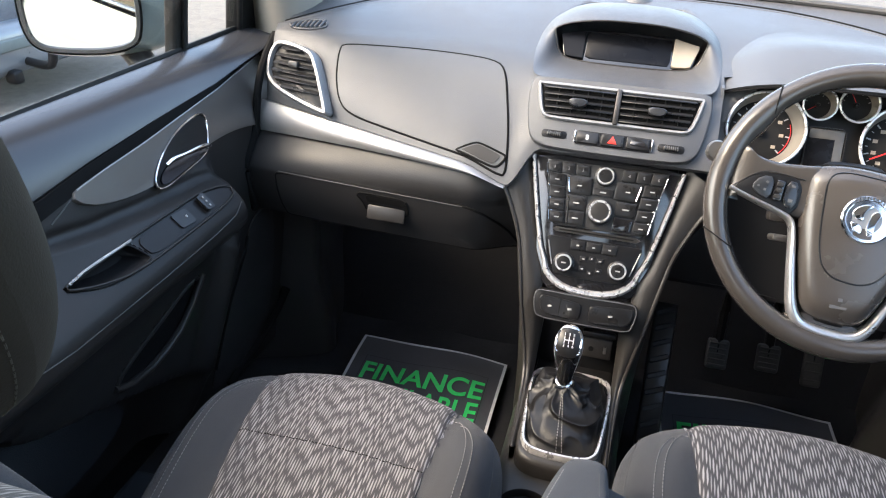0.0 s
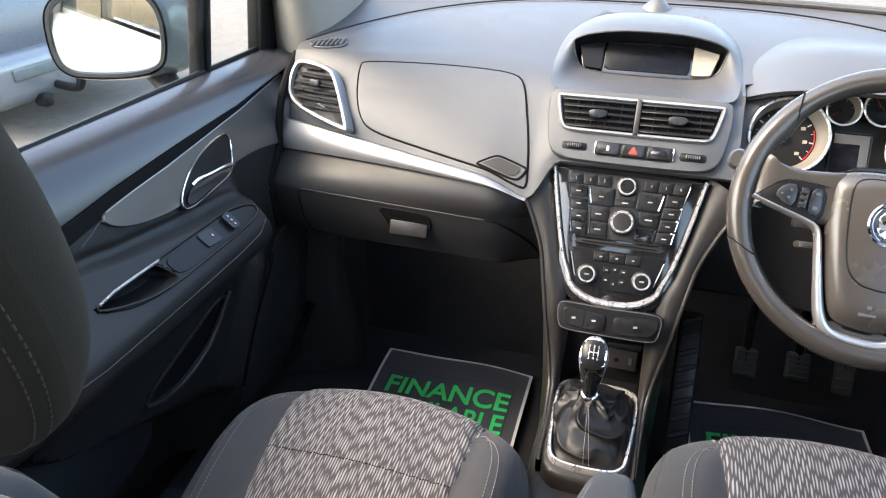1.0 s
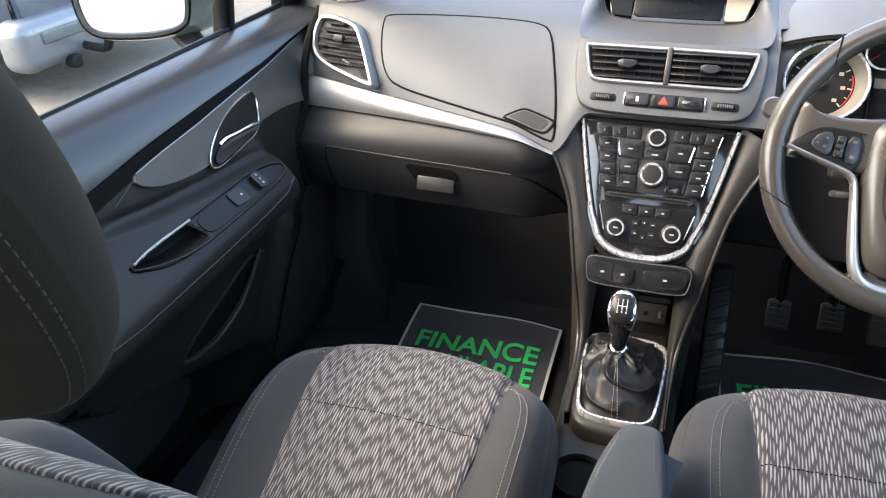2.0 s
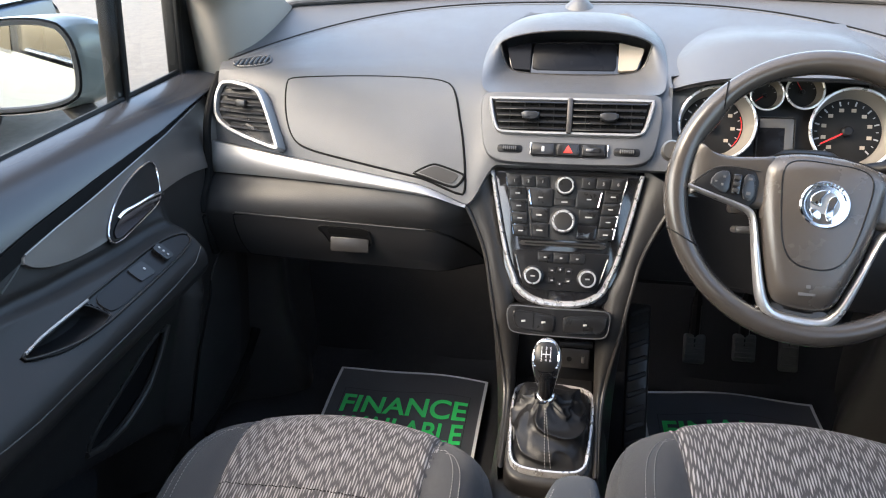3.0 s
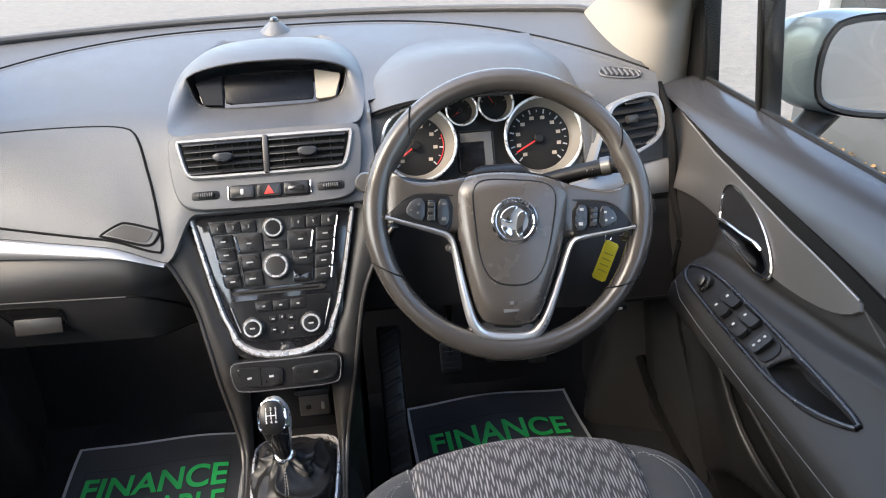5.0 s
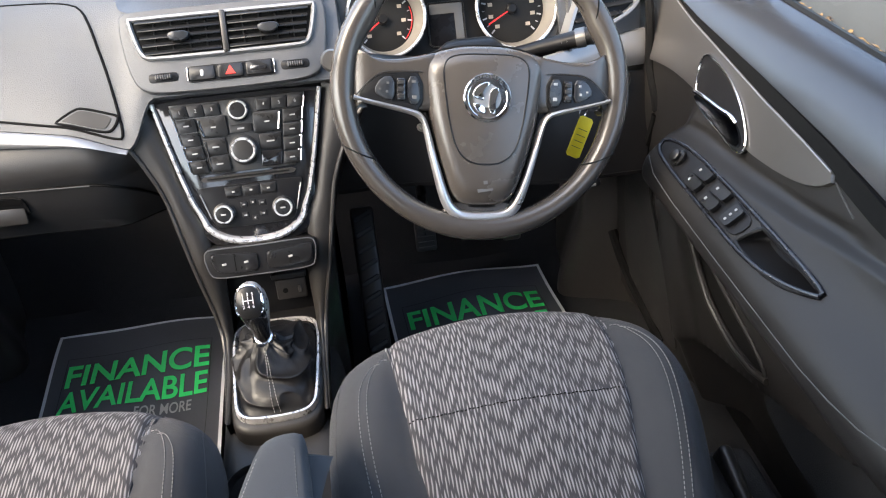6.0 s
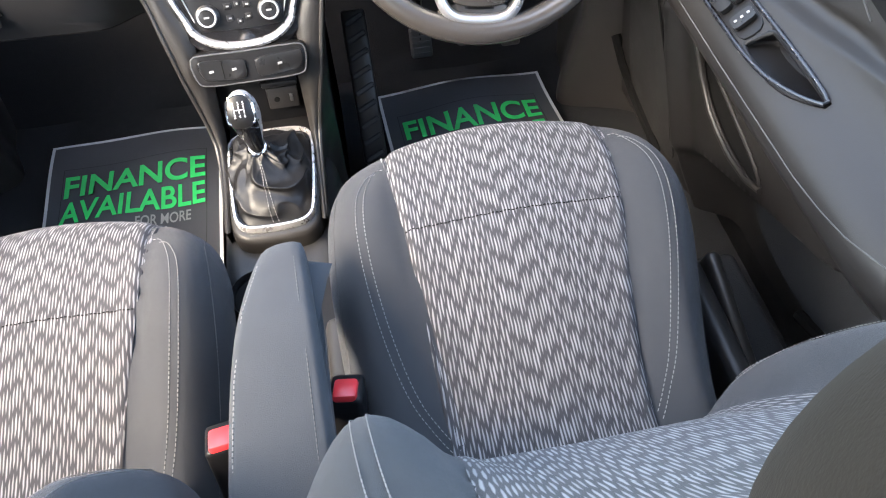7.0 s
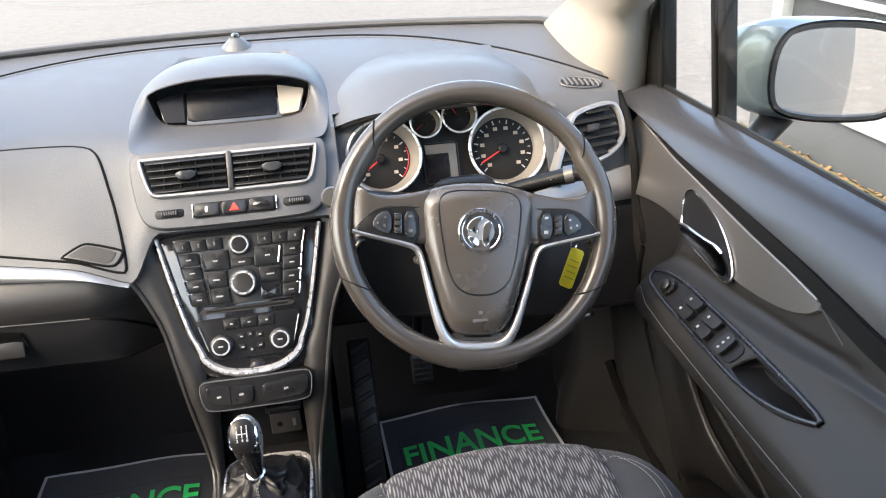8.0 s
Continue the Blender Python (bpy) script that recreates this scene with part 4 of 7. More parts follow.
# side vents
def side_vent(s):
    """Four-cornered vent with a bright frame, in a leaning plane on the pad's corner."""
    M = Matrix.Translation((s * 0.532, 1.063, 0.727)) @ pose(0, 0, 0, 0, 0, s * 13) @ pose(0, 0, 0, 62, 0, 0)
    o = soft([(-0.064, 0.034), (-0.045, 0.041), (0.002, 0.035), (0.022, 0.025), (0.066, -0.050), (0.069, -0.060), (0.058, -0.062), (-0.026, -0.044), (-0.060, -0.026), (-0.069, 0.002)], 80, 2)
    if s > 0:
        o = np.array([(-x, y) for x, y in o])[::-1]
    v = part("side_vent", slab(np.array(o) * 1.06, -0.035, 0.003, M), BLACK, dash, "side air vent with satin silver frame")
    part("vent_frame", band(np.array(o) * 1.10, 0.0105, -0.010, 0.010, M), SILVER, v, "satin silver frame")
    sh = Shape(o)
    for k in range(6):
        y = 0.030 - 0.0130 * k
        xs = [x for x in np.linspace(-0.075, 0.075, 61) if sh.rho(x, y) < 0.88]
        if len(xs) > 3:
            b = box(xs[-1] - xs[0], 0.0085, 0.0018, M @ pose((xs[0] + xs[-1]) / 2, y, 0.008, -38), 0.0006, 1)
            part("slat", b, BUTTON, v)
    part("vent_tab", box(0.020, 0.012, 0.010, M @ pose(s * 0.012, 0.004, 0.012, 10), 0.003), CONSOLE, v, "grey slider tab")
    part("vent_wheel", box(0.020, 0.006, 0.005, M @ pose(-s * 0.010, -0.033, 0.007, 0, 0, s * 14), 0.0015), BUTTON, v)


side_vent(-1)
side_vent(1)

# screen hood in the middle of the pad


def pad_z(y):
    return 0.7725 + 0.217 * (y - 1.064)


RIM_H = ((0.0, 1.152, 0.7685), (0.060, 1.153, 0.7690), (0.100, 1.157, 0.7720), (0.113, 1.163, 0.782), (0.120, 1.170, 0.804), (0.122, 1.171, 0.815), (0.118, 1.170, 0.8195), (0.098, 1.166, 0.8285), (0.055, 1.160, 0.837), (0.0, 1.158, 0.839))
BASE_H = ((0.0, 1.046, 0.7665), (0.070, 1.046, 0.7665), (0.116, 1.046, 0.7660), (0.138, 1.056, 0.7670), (0.145, 1.115, 0.0), (0.149, 1.165, 0.0), (0.148, 1.205, 0.0), (0.140, 1.262, 0.0), (0.100, 1.340, 0.0), (0.0, 1.354, 0.0))
SWELL = (0.0, 0.0, 0.0, -0.001, -0.001, 0.002, 0.006, 0.013, 0.018, 0.019)

def both_sides(half):
    return list(half) + [(-x, y, z) for x, y, z in half[-2:0:-1]]


def round_loop(pts):
    return np.array([p for p in chaikin([tuple(q) for q in pts], 3)])


hood_rim = round_loop(both_sides(RIM_H))
hood_base = round_loop(both_sides([(x, y, z or pad_z(y) - 0.002) for x, y, z in BASE_H]))
hood_swell = round_loop([(q, 0, 0) for q in SWELL + SWELL[-2:0:-1]])[:, 0]
HN = len(hood_rim)


def hood_pt(i, v):
    """i round the screen's opening, v from the opening's rim (0) out to the pad (1)."""
    i = int(i) % HN
    p = hood_rim[i] + (hood_base[i] - hood_rim[i]) * v
    return (p[0], p[1], p[2] + 4 * hood_swell[i] * v * (1 - v) * (1 - 0.45 * v))


def hood_in(i, v):
    p = hood_rim[int(i) % HN]
    return (p[0] * (1 - 0.045 * v), p[1] + 0.034 * v, p[2] + (0.797 - p[2]) * 0.10 * v)


hood = part("screen_hood", sheet(hood_pt, range(HN + 1), np.linspace(0, 1, 22)), PAD, dash, "smooth grey hood over the screen", angle=80)
part("hood_lining", sheet(hood_in, range(HN + 1), np.linspace(0, 1, 4)), BLACK, hood, "dark lining round the screen", angle=80)
part("hood_brow", tube([tuple(p) for p in hood_rim], 0.0016, 8, closed=True), CONSOLE, hood, "darker rolled edge")
SC = pose(0, 1.176, 0.792, 52)
scr = part("screen", slab(soft([(-0.112, 0.016), (-0.09, 0.024), (0.0, 0.030), (0.09, 0.024), (0.112, 0.016), (0.104, -0.026), (0.09, -0.031), (-0.09, -0.031), (-0.104, -0.026)], 70, 2), -0.02, 0.0, SC), GLOSS, dash, "dark information screen, switched off")
part("display", slab(rrect(0.068, 0.023, 0.003, 40), 0.0, 0.0016, SC, 0.0006), SCREEN, scr, "blank display glass")
for s in (-1, 1):
    o = [(s * 0.071, 0.024), (s * 0.112, 0.014), (s * 0.100, -0.024), (s * 0.071, -0.026)]
    if s < 0:
        o = o[::-1]
    # sunlight on the right facet is painted as a pale colour; left stays dark
    part("side_facet", slab(even(o, 24), 0.0, 0.006, SC @ pose(0, 0, 0, 0, 0, 0), 0.001), SCREEN if s < 0 else SUNFACET, scr, "angled facet beside the display" if s < 0 else "angled facet with sunlight put into its pale colour", angle=20)
dome = thing("light_sensor", (0, 1.388, 0.846), "small clear dome sensor on a grey cone on the dashboard", "sensor")
part("cone", lathe([(0.030, -0.012), (0.025, -0.004), (0.013, 0.006), (0.0095, 0.009)], 28, pose(0, 1.388, 0.846)), PAD, dome)
part("dome", lathe([(0.0080, 0.008), (0.0080, 0.012), (0.006, 0.0155), (0.002, 0.017)], 20, pose(0, 1.388, 0.846)), GLOSS, dome, "shiny dark dome")

# centre vents and switch row
CV = pose(0, 1.040, 0.757, 52)
cvo = soft([(-0.134, 0.010), (-0.120, 0.012), (0, 0.013), (0.120, 0.012), (0.134, 0.010), (0.136, -0.02), (0.128, -0.075), (0.115, -0.096), (0.08, -0.101), (-0.08, -0.101), (-0.115, -0.096), (-0.128, -0.075), (-0.136, -0.02)], 90, 2)
cv = part("centre_panel", slab(cvo, -0.03, 0.0035, CV, 0.003), PAD, dash, "panel with twin air vents and switch row")
vo = soft([(-0.124, 0.002), (-0.118, 0.003), (0.118, 0.003), (0.124, 0.002), (0.123, -0.01), (0.114, -0.046), (0.106, -0.055), (0.09, -0.057), (-0.09, -0.057), (-0.106, -0.055), (-0.114, -0.046), (-0.123, -0.01)], 90, 2)
part("vent_frame", band(vo, 0.0065, 0.002, 0.009, CV), SILVER, cv, "satin silver vent frame")
part("vent_recess", slab(np.array(vo) * 0.97 - np.array((0, 0.001)), 0.0030, 0.0045, CV, 0.0004), DARK, cv)
for s in (-1, 1):
    for k in range(5):
        y = -0.0055 - 0.0104 * k
        w = 0.108 - 0.0022 * k
        part("slat", box(w, 0.0070, 0.0016, CV @ pose(s * (w / 2 + 0.005), y, 0.0085, -38), 0.0006, 1), BUTTON, cv)
    for k in range(4):
        part("fin", box(0.0016, 0.044, 0.003, CV @ pose(s * (0.024 + 0.022 * k), -0.027, 0.0055), 0.0005, 1), BLACK, cv)
    part("vent_tab", slab(soft([(-0.0155, 0.0060), (0.0155, 0.0060), (0.0110, -0.0065), (-0.0110, -0.0065)], 32, 1), -0.003, 0.0055, CV @ pose(s * 0.058, -0.029, 0.013, 8), 0.002), PODKEY, cv, "grey slider tab")
    tw_ = part("vent_wheel_slot", slab(rrect(0.019, 0.006, 0.004, 28, s * 0.086, -0.079), 0.003, 0.0046, CV, 0.0005), BLACK, cv)
    wh_ = part("vent_wheel", box(0.022, 0.006, 0.004, CV @ pose(s * 0.086, -0.079, 0.005), 0.002), CONSOLE, tw_, "ribbed thumb wheel")
    for k in range(7):
        part("rib", box(0.0014, 0.0062, 0.0030, CV @ pose(s * 0.086 - 0.009 + 0.003 * k, -0.079, 0.0072), 0.0004, 1), DOORSILVER, wh_)
part("vent_divider", box(0.008, 0.056, 0.008, CV @ pose(0, -0.027, 0.008), 0.002), CONSOLE, cv, "grey divider")
row = part("switch_strip", slab(rrect(0.0575, 0.0105, 0.004, 40, 0.002, -0.079), 0.003, 0.0055, CV, 0.0008), BLACK, cv, "black switch row")
for k, x in enumerate((-0.036, 0.001, 0.038)):
    b = part("switch", slab(rrect(0.0168, 0.0088, 0.002, 32, x, -0.079), 0.005, 0.0080, CV, 0.001), BUTTON, row)
    if k == 1:
        part("hazard_mark", slab(even([(x - 0.007, -0.0845), (x + 0.007, -0.0845), (x, -0.0725)], 24), 0.0078, 0.0090, CV, 0.0004), HAZARD, b, "red warning triangle")
    elif k == 0:
        part("mark", slab(rrect(0.0022, 0.0042, 0.001, 16, x, -0.079), 0.0078, 0.0086, CV, 0.0003), LEGEND, b)
    else:
        part("mark", slab(rrect(0.011, 0.0035, 0.001, 16, x, -0.079), 0.0078, 0.0086, CV, 0.0003), GLOSS, b)
part("row_end", box(0.0015, 0.018, 0.003, CV @ pose(0.0585, -0.079, 0.0065), 0.0005), CHROME, row)
part("row_end", box(0.0015, 0.018, 0.003, CV @ pose(-0.0545, -0.079, 0.0065), 0.0005), CHROME, row)

# ---- centre stack, part of the dashboard ----
WING = mat("flank_charcoal", (0.0195, 0.0182, 0.0170), 0.42, var=0.10, scale=10, bump=0.3, grain=1200, spec=0.30)
KEYGAP = mat("worn_grey_edge", (0.016, 0.0155, 0.015), 0.4, var=0.2, scale=60)
ST = pose(0, 0.9935, 0.6585, 62)


def stack_half(v):
    """Half the width of the bright surround, v metres down the stack."""
    return float(np.interp(v, [0.0, 0.05, 0.10, 0.14, 0.17, 0.187, 0.197, 0.201], [0.1125, 0.102, 0.0905, 0.0795, 0.065, 0.048, 0.025, 0.0]))


side_l = [(-stack_half(v), -v) for v in np.linspace(0.0, 0.16, 9)]
U = side_l + [(-0.066, -0.176), (-0.045, -0.192), (-0.02, -0.199), (0.02, -0.199), (0.045, -0.192), (0.066, -0.176)] + [(-x, y) for x, y in side_l[::-1]]
U = even(chaikin(U, 2, False), 90, False)
closed_u = np.vstack([U, [(0.06, 0.006), (-0.06, 0.006)]])
stack = part("stack_panel", slab(even(closed_u, 120), -0.05, 0.003, ST, 0.002), GLOSS, dash, "gloss black centre stack with bright surround")


def u_strip(w0, h):
    """Bright moulding that follows the stack's sides and foot."""
    bm = bmesh.new()
    t = np.gradient(U, axis=0)
    t /= np.linalg.norm(t, axis=1)[:, None]
    nrm = np.stack([-t[:, 1], t[:, 0]], 1)
    loops = []
    for q, nn in zip(U, nrm):
        w = w0 * (0.66 + 0.42 * smoothstep(-0.14, -0.19, q[1]))
        loops.append([bm.verts.new((*(q + nn * a), z)) for a, z in ((-w * 0.5, 0.0), (-w * 0.5, h * 0.6), (-w * 0.2, h), (w * 0.25, h), (w * 0.5, h * 0.5), (w * 0.5, 0.0))])
    for a, b in zip(loops, loops[1:]):
        for k in range(6):
            bm.faces.new((a[k], a[(k + 1) % 6], b[(k + 1) % 6], b[k]))
    bm.faces.new(loops[0])
    bm.faces.new(list(reversed(loops[-1])))
    bm.transform(ST)
    return bm


part("surround", u_strip(0.0098, 0.0085), WORNCHROME, stack, "worn chrome U-shaped surround")


def bezel_outline():
    """The stack's outline, widened towards its foot."""
    t = np.gradient(U, axis=0)
    t /= np.linalg.norm(t, axis=1)[:, None]
    return even([(q[0] + w * n[1], q[1] - w * n[0]) for q, n, w in ((q, n, 0.003 + 0.013 * smoothstep(-0.09, -0.19, q[1])) for q, n in zip(U, t))] + [(0.06, 0.004), (-0.06, 0.004)], 130)


part("stack_bezel", slab(bezel_outline(), -0.03, -0.0005, ST, 0.003), GLOSS, stack, "black bezel round the stack")


def taper(x, v):
    """Leans an upright edge with the stack's taper."""
    return x * (1 - 1.9 * (v - 0.005))


radio = part("radio_panel", slab(even([(-0.091, -0.004), (0.091, -0.004), (0.0685, -0.102), (-0.0685, -0.102)], 60), 0.002, 0.0052, ST, 0.001), KEYGAP, stack, "black radio panel with many buttons")
for s in (-1, 1):
    part("bright_edge", tube([ST @ Vector((s * 0.0905, -0.010, 0.006)), ST @ Vector((s * 0.0690, -0.098, 0.006))], 0.0012, 6), CHROME, radio)


def key(x0, x1, v0, v1, parent, mark=None, h=0.0035, material=None):
    o = [(taper(x0, v0), -v0), (taper(x1, v0), -v0), (taper(x1, v1), -v1), (taper(x0, v1), -v1)]
    c = np.mean(np.array(o), 0)
    b = part("button", slab(even(c + (np.array(o) - c) * 0.978, 24), 0.005, 0.005 + h, ST, 0.0009), material or BUTTON, parent)
    if mark:
        w, q = mark[0] * 0.62, mark[1] * 0.8
        part("mark", slab(even([(c[0] - w, c[1] - q), (c[0] + w, c[1] - q), (c[0] + w, c[1] + q), (c[0] - w, c[1] + q)], 12), 0.0048 + h, 0.0054 + h, ST, 0.0002), LEGEND, b, angle=20)
    return b


def digit(ch, x0, v0, x1, v1, parent):
    b = key(x0, x1, v0, v1, parent)
    xm, vm = taper((x0 + x1) / 2, (v0 + v1) / 2), (v0 + v1) / 2
    part("mark", text_bm(ch, 0.0065, ST @ pose(xm, -vm, 0.0088), 0.0002), LEGEND, b, angle=20)


for k in range(3):
    digit(str(k + 1), -0.0895 + 0.0218 * k, 0.0065, -0.0682 + 0.0218 * k, 0.0235, radio)
    digit(str(k + 4), 0.0246 + 0.0218 * k, 0.0065, 0.0459 + 0.0218 * k, 0.0235, radio)
for k in range(4):
    v0 = 0.0245 + 0.0190 * k
    for x0, x1 in ((-0.0895, -0.0610), (0.0610, 0.0895)):
        key(x0, x1, v0, v0 + 0.0182, radio, (0.0058, 0.0011))
    for s in (-1, 1):
        part("bright_edge", tube([ST @ Vector((taper(s * 0.0898, v0), -v0, 0.009)), ST @ Vector((taper(s * 0.0898, v0 + 0.015), -v0 - 0.015, 0.009))], 0.0011, 6), CHROME, radio)
key(-0.0590, -0.0180, 0.0245, 0.0530, radio, (0.0055, 0.0012))
key(0.0180, 0.0590, 0.0245, 0.0530, radio, (0.0055, 0.0012))
key(-0.0170, 0.0170, 0.0385, 0.0500, radio, (0.0075, 0.0013))
for v0 in (0.0542, 0.0774):
    key(-0.0590, -0.0245, v0, v0 + 0.0225, radio, (0.0075, 0.0013))
key(0.0245, 0.0590, 0.0542, 0.0767, radio, (0.0085, 0.0013))
key(0.0245, 0.0590, 0.0774, 0.0999, radio, None, 0.002, GLOSS)
for s in (-1, 1):
    part("bright_edge", tube([ST @ Vector((s * 0.0545, -0.028, 0.0088)), ST @ Vector((s * 0.0500, -0.050, 0.0088))], 0.0013, 6), CHROME, radio)
part("bright_edge", tube([ST @ Vector((-0.0500, -0.057, 0.0088)), ST @ Vector((-0.0470, -0.097, 0.0088))], 0.0013, 6), CHROME, radio)


def dial(x, v, r, h, face, parent, label):
    M = ST @ pose(x, -v, 0.005)
    k = part("dial", lathe([(r * 1.22, 0), (r * 1.22, 0.002), (r * 1.02, 0.003), (r, h * 0.7), (r * 0.94, h)], 40, M), BUTTON, parent, label)
    part("dial_ring", lathe([(r * 1.01, h * 0.45), (r * 1.02, h * 0.75), (r * 0.95, h * 1.03), (r * 0.80, h * 1.03), (r * 0.78, h * 0.98)], 40, M), WORNCHROME, k, "chrome ring")
    part("dial_face", lathe([(r * 0.76, h * 0.9), (r * 0.76, h * 1.01), (r * 0.60, h * 1.05)], 32, M), face, k)
    return k


dial(0, 0.0195, 0.0130, 0.010, BUTTON, radio, "small chrome-ringed power knob")
dial(0, 0.0735, 0.0170, 0.016, CONSOLE, radio, "large chrome-ringed tuning knob")
slot = part("disc_slot", slab(rrect(0.066, 0.0035, 0.003, 36, 0, -0.1085), 0.003, 0.0055, ST, 0.0008), CONSOLE, stack, "thin disc slot")
part("slot_gap", box(0.112, 0.0022, 0.002, ST @ pose(0, -0.1085, 0.0052), 0.0004, 1), DARK, slot)
hvac = part("climate_panel", slab(soft([(-0.072, -0.120), (-0.066, -0.119), (0.066, -0.119), (0.072, -0.120), (0.071, -0.128), (0.056, -0.172), (0.050, -0.178), (-0.050, -0.178), (-0.056, -0.172), (-0.071, -0.128)], 60, 2), 0.002, 0.0055, ST, 0.001), BLACK, stack, "climate panel with two round dials")
for k in range(3):
    x0 = -0.036 + 0.0245 * k
    key(x0 / 0.78, (x0 + 0.023) / 0.78, 0.1215, 0.1365, hvac, (0.0032, 0.0014), 0.002)
for s in (-1, 1):
    d = dial(s * 0.0405, 0.158, 0.0128, 0.011, BUTTON, hvac, "chrome-ringed temperature dial")
    part("mark", box(0.007, 0.0022, 0.0006, ST @ pose(s * 0.0405, -0.158, 0.0169), 0.0002, 1), LEGEND, d)
    for r_ in range(2):
        key(s * 0.0125 / 0.72 - 0.007, s * 0.0125 / 0.72 + 0.007, 0.144 + 0.015 * r_, 0.152 + 0.015 * r_, hvac, (0.0032, 0.0011), 0.0016)
for r_ in range(2):
    key(-0.0055, 0.0055, 0.1425 + 0.022 * r_, 0.1495 + 0.022 * r_, hvac, (0.0018, 0.0016), 0.0016)
for s in (-1, 1):
    part("bright_edge", tube([ST @ Vector((s * 0.069, -0.127, 0.0066)), ST @ Vector((s * 0.0585, -0.163, 0.0066))], 0.0010, 6), SILVER, hvac)


# ---- centre console ----
cons = thing("centre_console", (0, 0.70, 0.05), "charcoal centre console with gear gaiter, switches and cup holders", "console")


def wing_edge(v):
    """Outer lip of the console flank: (half width, y, z); v from the dash (0) to the gear gaiter (1)."""
    q = [(0.0, 0.176, 0.975, 0.640), (0.12, 0.146, 0.962, 0.607), (0.28, 0.117, 0.935, 0.550), (0.45, 0.104, 0.905, 0.495), (0.60, 0.094, 0.885, 0.445), (0.80, 0.078, 0.862, 0.375), (0.90, 0.071, 0.835, 0.340), (1.0, 0.069, 0.690, 0.326)]
    a = np.array(q)
    vv = np.array([v - 0.04, v, v + 0.04]).clip(0, 1)
    return [float(np.mean(np.interp(vv, a[:, 0], a[:, k]))) for k in (1, 2, 3)]


def wing_in(v):
    w, y, z = wing_edge(v)
    d = min(0.205, max(-0.01, 0.24 * v / 0.62 - 0.02))
    if v < 0.62:
        p = ST @ Vector((stack_half(max(0.0, min(d, 0.17))) + 0.003, -d, -0.004))
        return p.x, p.y, p.z
    k = (v - 0.62) / 0.38
    return 0.058 + 0.004 * k, y + 0.012 * (1 - k), z - 0.002


def wing(s):
    def f(v, u):
        w, y, z = wing_edge(v)
        xi, yi, zi = wing_in(v)
        if u <= 0.6:
            q = u / 0.6
            return (s * (xi + (w - xi) * q), yi + (y - yi) * q - 0.006 * math.sin(math.pi * q), zi + (z - zi) * q + 0.004 * math.sin(math.pi * q))
        q = (u - 0.6) / 0.4
        k = smoothstep(0, 0.35, q)
        return (s * (w + (min(w, 0.096) - w) * k), y + (0.05 + 0.28 * (1 - smoothstep(0, 0.55, v))) * smoothstep(0, 0.5, q), z + (0.04 - z) * q)
    return f


for s in (-1, 1):
    part("side_wing", sheet(wing(s), np.linspace(0, 1, 44), np.linspace(0, 1, 26), (0, 0.004, -0.003)), WING, cons, "satin charcoal flank sweeping down from the dash")
    part("wing_lip", tube([(s * wing_edge(v)[0], wing_edge(v)[1] - 0.001, wing_edge(v)[2] + 0.001) for v in np.linspace(0.02, 1, 40)], lambda q: 0.0004 + 0.0028 * smoothstep(1.0, 0.88, q), 8), CONSOLE, cons, "raised edge of the flank")
# switch panel under the stack
SW = pose(0, 0.877, 0.466, 66)
swp = part("switch_plate", slab(soft([(-0.078, 0.020), (-0.06, 0.022), (0, 0.020), (0.06, 0.022), (0.080, 0.020), (0.076, -0.014), (0.068, -0.022), (0, -0.022), (-0.064, -0.022), (-0.074, -0.014)], 70, 2), -0.03, 0.004, SW, 0.002), BLACK, cons, "panel with parking and stability switches")
part("plate_edge", tube([SW @ Vector((x * 0.985, y * 0.97, 0.0036)) for x, y in soft([(-0.078, 0.020), (-0.06, 0.022), (0, 0.020), (0.06, 0.022), (0.080, 0.020), (0.076, -0.014), (0.068, -0.022), (0, -0.022), (-0.064, -0.022), (-0.074, -0.014)], 70, 2)], 0.0011, 6, closed=True), PAD, swp, "fine grey edge")
sw1 = part("switch", slab(soft([(-0.068, 0.012), (-0.062, 0.0145), (-0.006, 0.010), (-0.003, 0.006), (-0.004, -0.012), (-0.008, -0.016), (-0.055, -0.013), (-0.063, -0.009)], 40, 2), 0.003, 0.0075, SW, 0.0012), BUTTON, swp)
part("switch_split", box(0.0010, 0.022, 0.001, SW @ pose(-0.035, -0.001, 0.0077), 0.0002, 1), DARK, sw1)
sw2 = part("switch", slab(soft([(0.008, 0.006), (0.011, 0.010), (0.068, 0.0145), (0.074, 0.012), (0.070, -0.009), (0.062, -0.013), (0.013, -0.016), (0.009, -0.012)], 40, 2), 0.003, 0.0075, SW, 0.0012), BUTTON, swp)
for x, p in ((-0.050, sw1), (-0.020, sw1), (0.041, sw2)):
    part("mark", box(0.0060, 0.0030, 0.0006, SW @ pose(x, -0.001, 0.0078, 0, 0, 8), 0.0002, 1), LEGEND, p)
# recess with the socket
part("recess_back", box(0.125, 0.006, 0.095, pose(0, 0.905, 0.390, -8), 0.002), BLACK, cons, "dark recess below the switches")
part("recess_floor", box(0.118, 0.06, 0.006, pose(0, 0.878, 0.343, 6), 0.002), BLACK, cons)
sock = part("socket_panel", box(0.044, 0.006, 0.034, pose(0.030, 0.893, 0.392, -8), 0.002), WING, cons, "black socket panel")
part("usb_slot", box(0.0045, 0.003, 0.012, pose(0.042, 0.8895, 0.392, -8), 0.001), DOORSILVER, sock, "small socket")
part("aux_hole", lathe([(0.004, 0), (0.004, 0.001), (0.002, 0.0012)], 16, pose(0.021, 0.890, 0.391, 82)), DARK, sock)
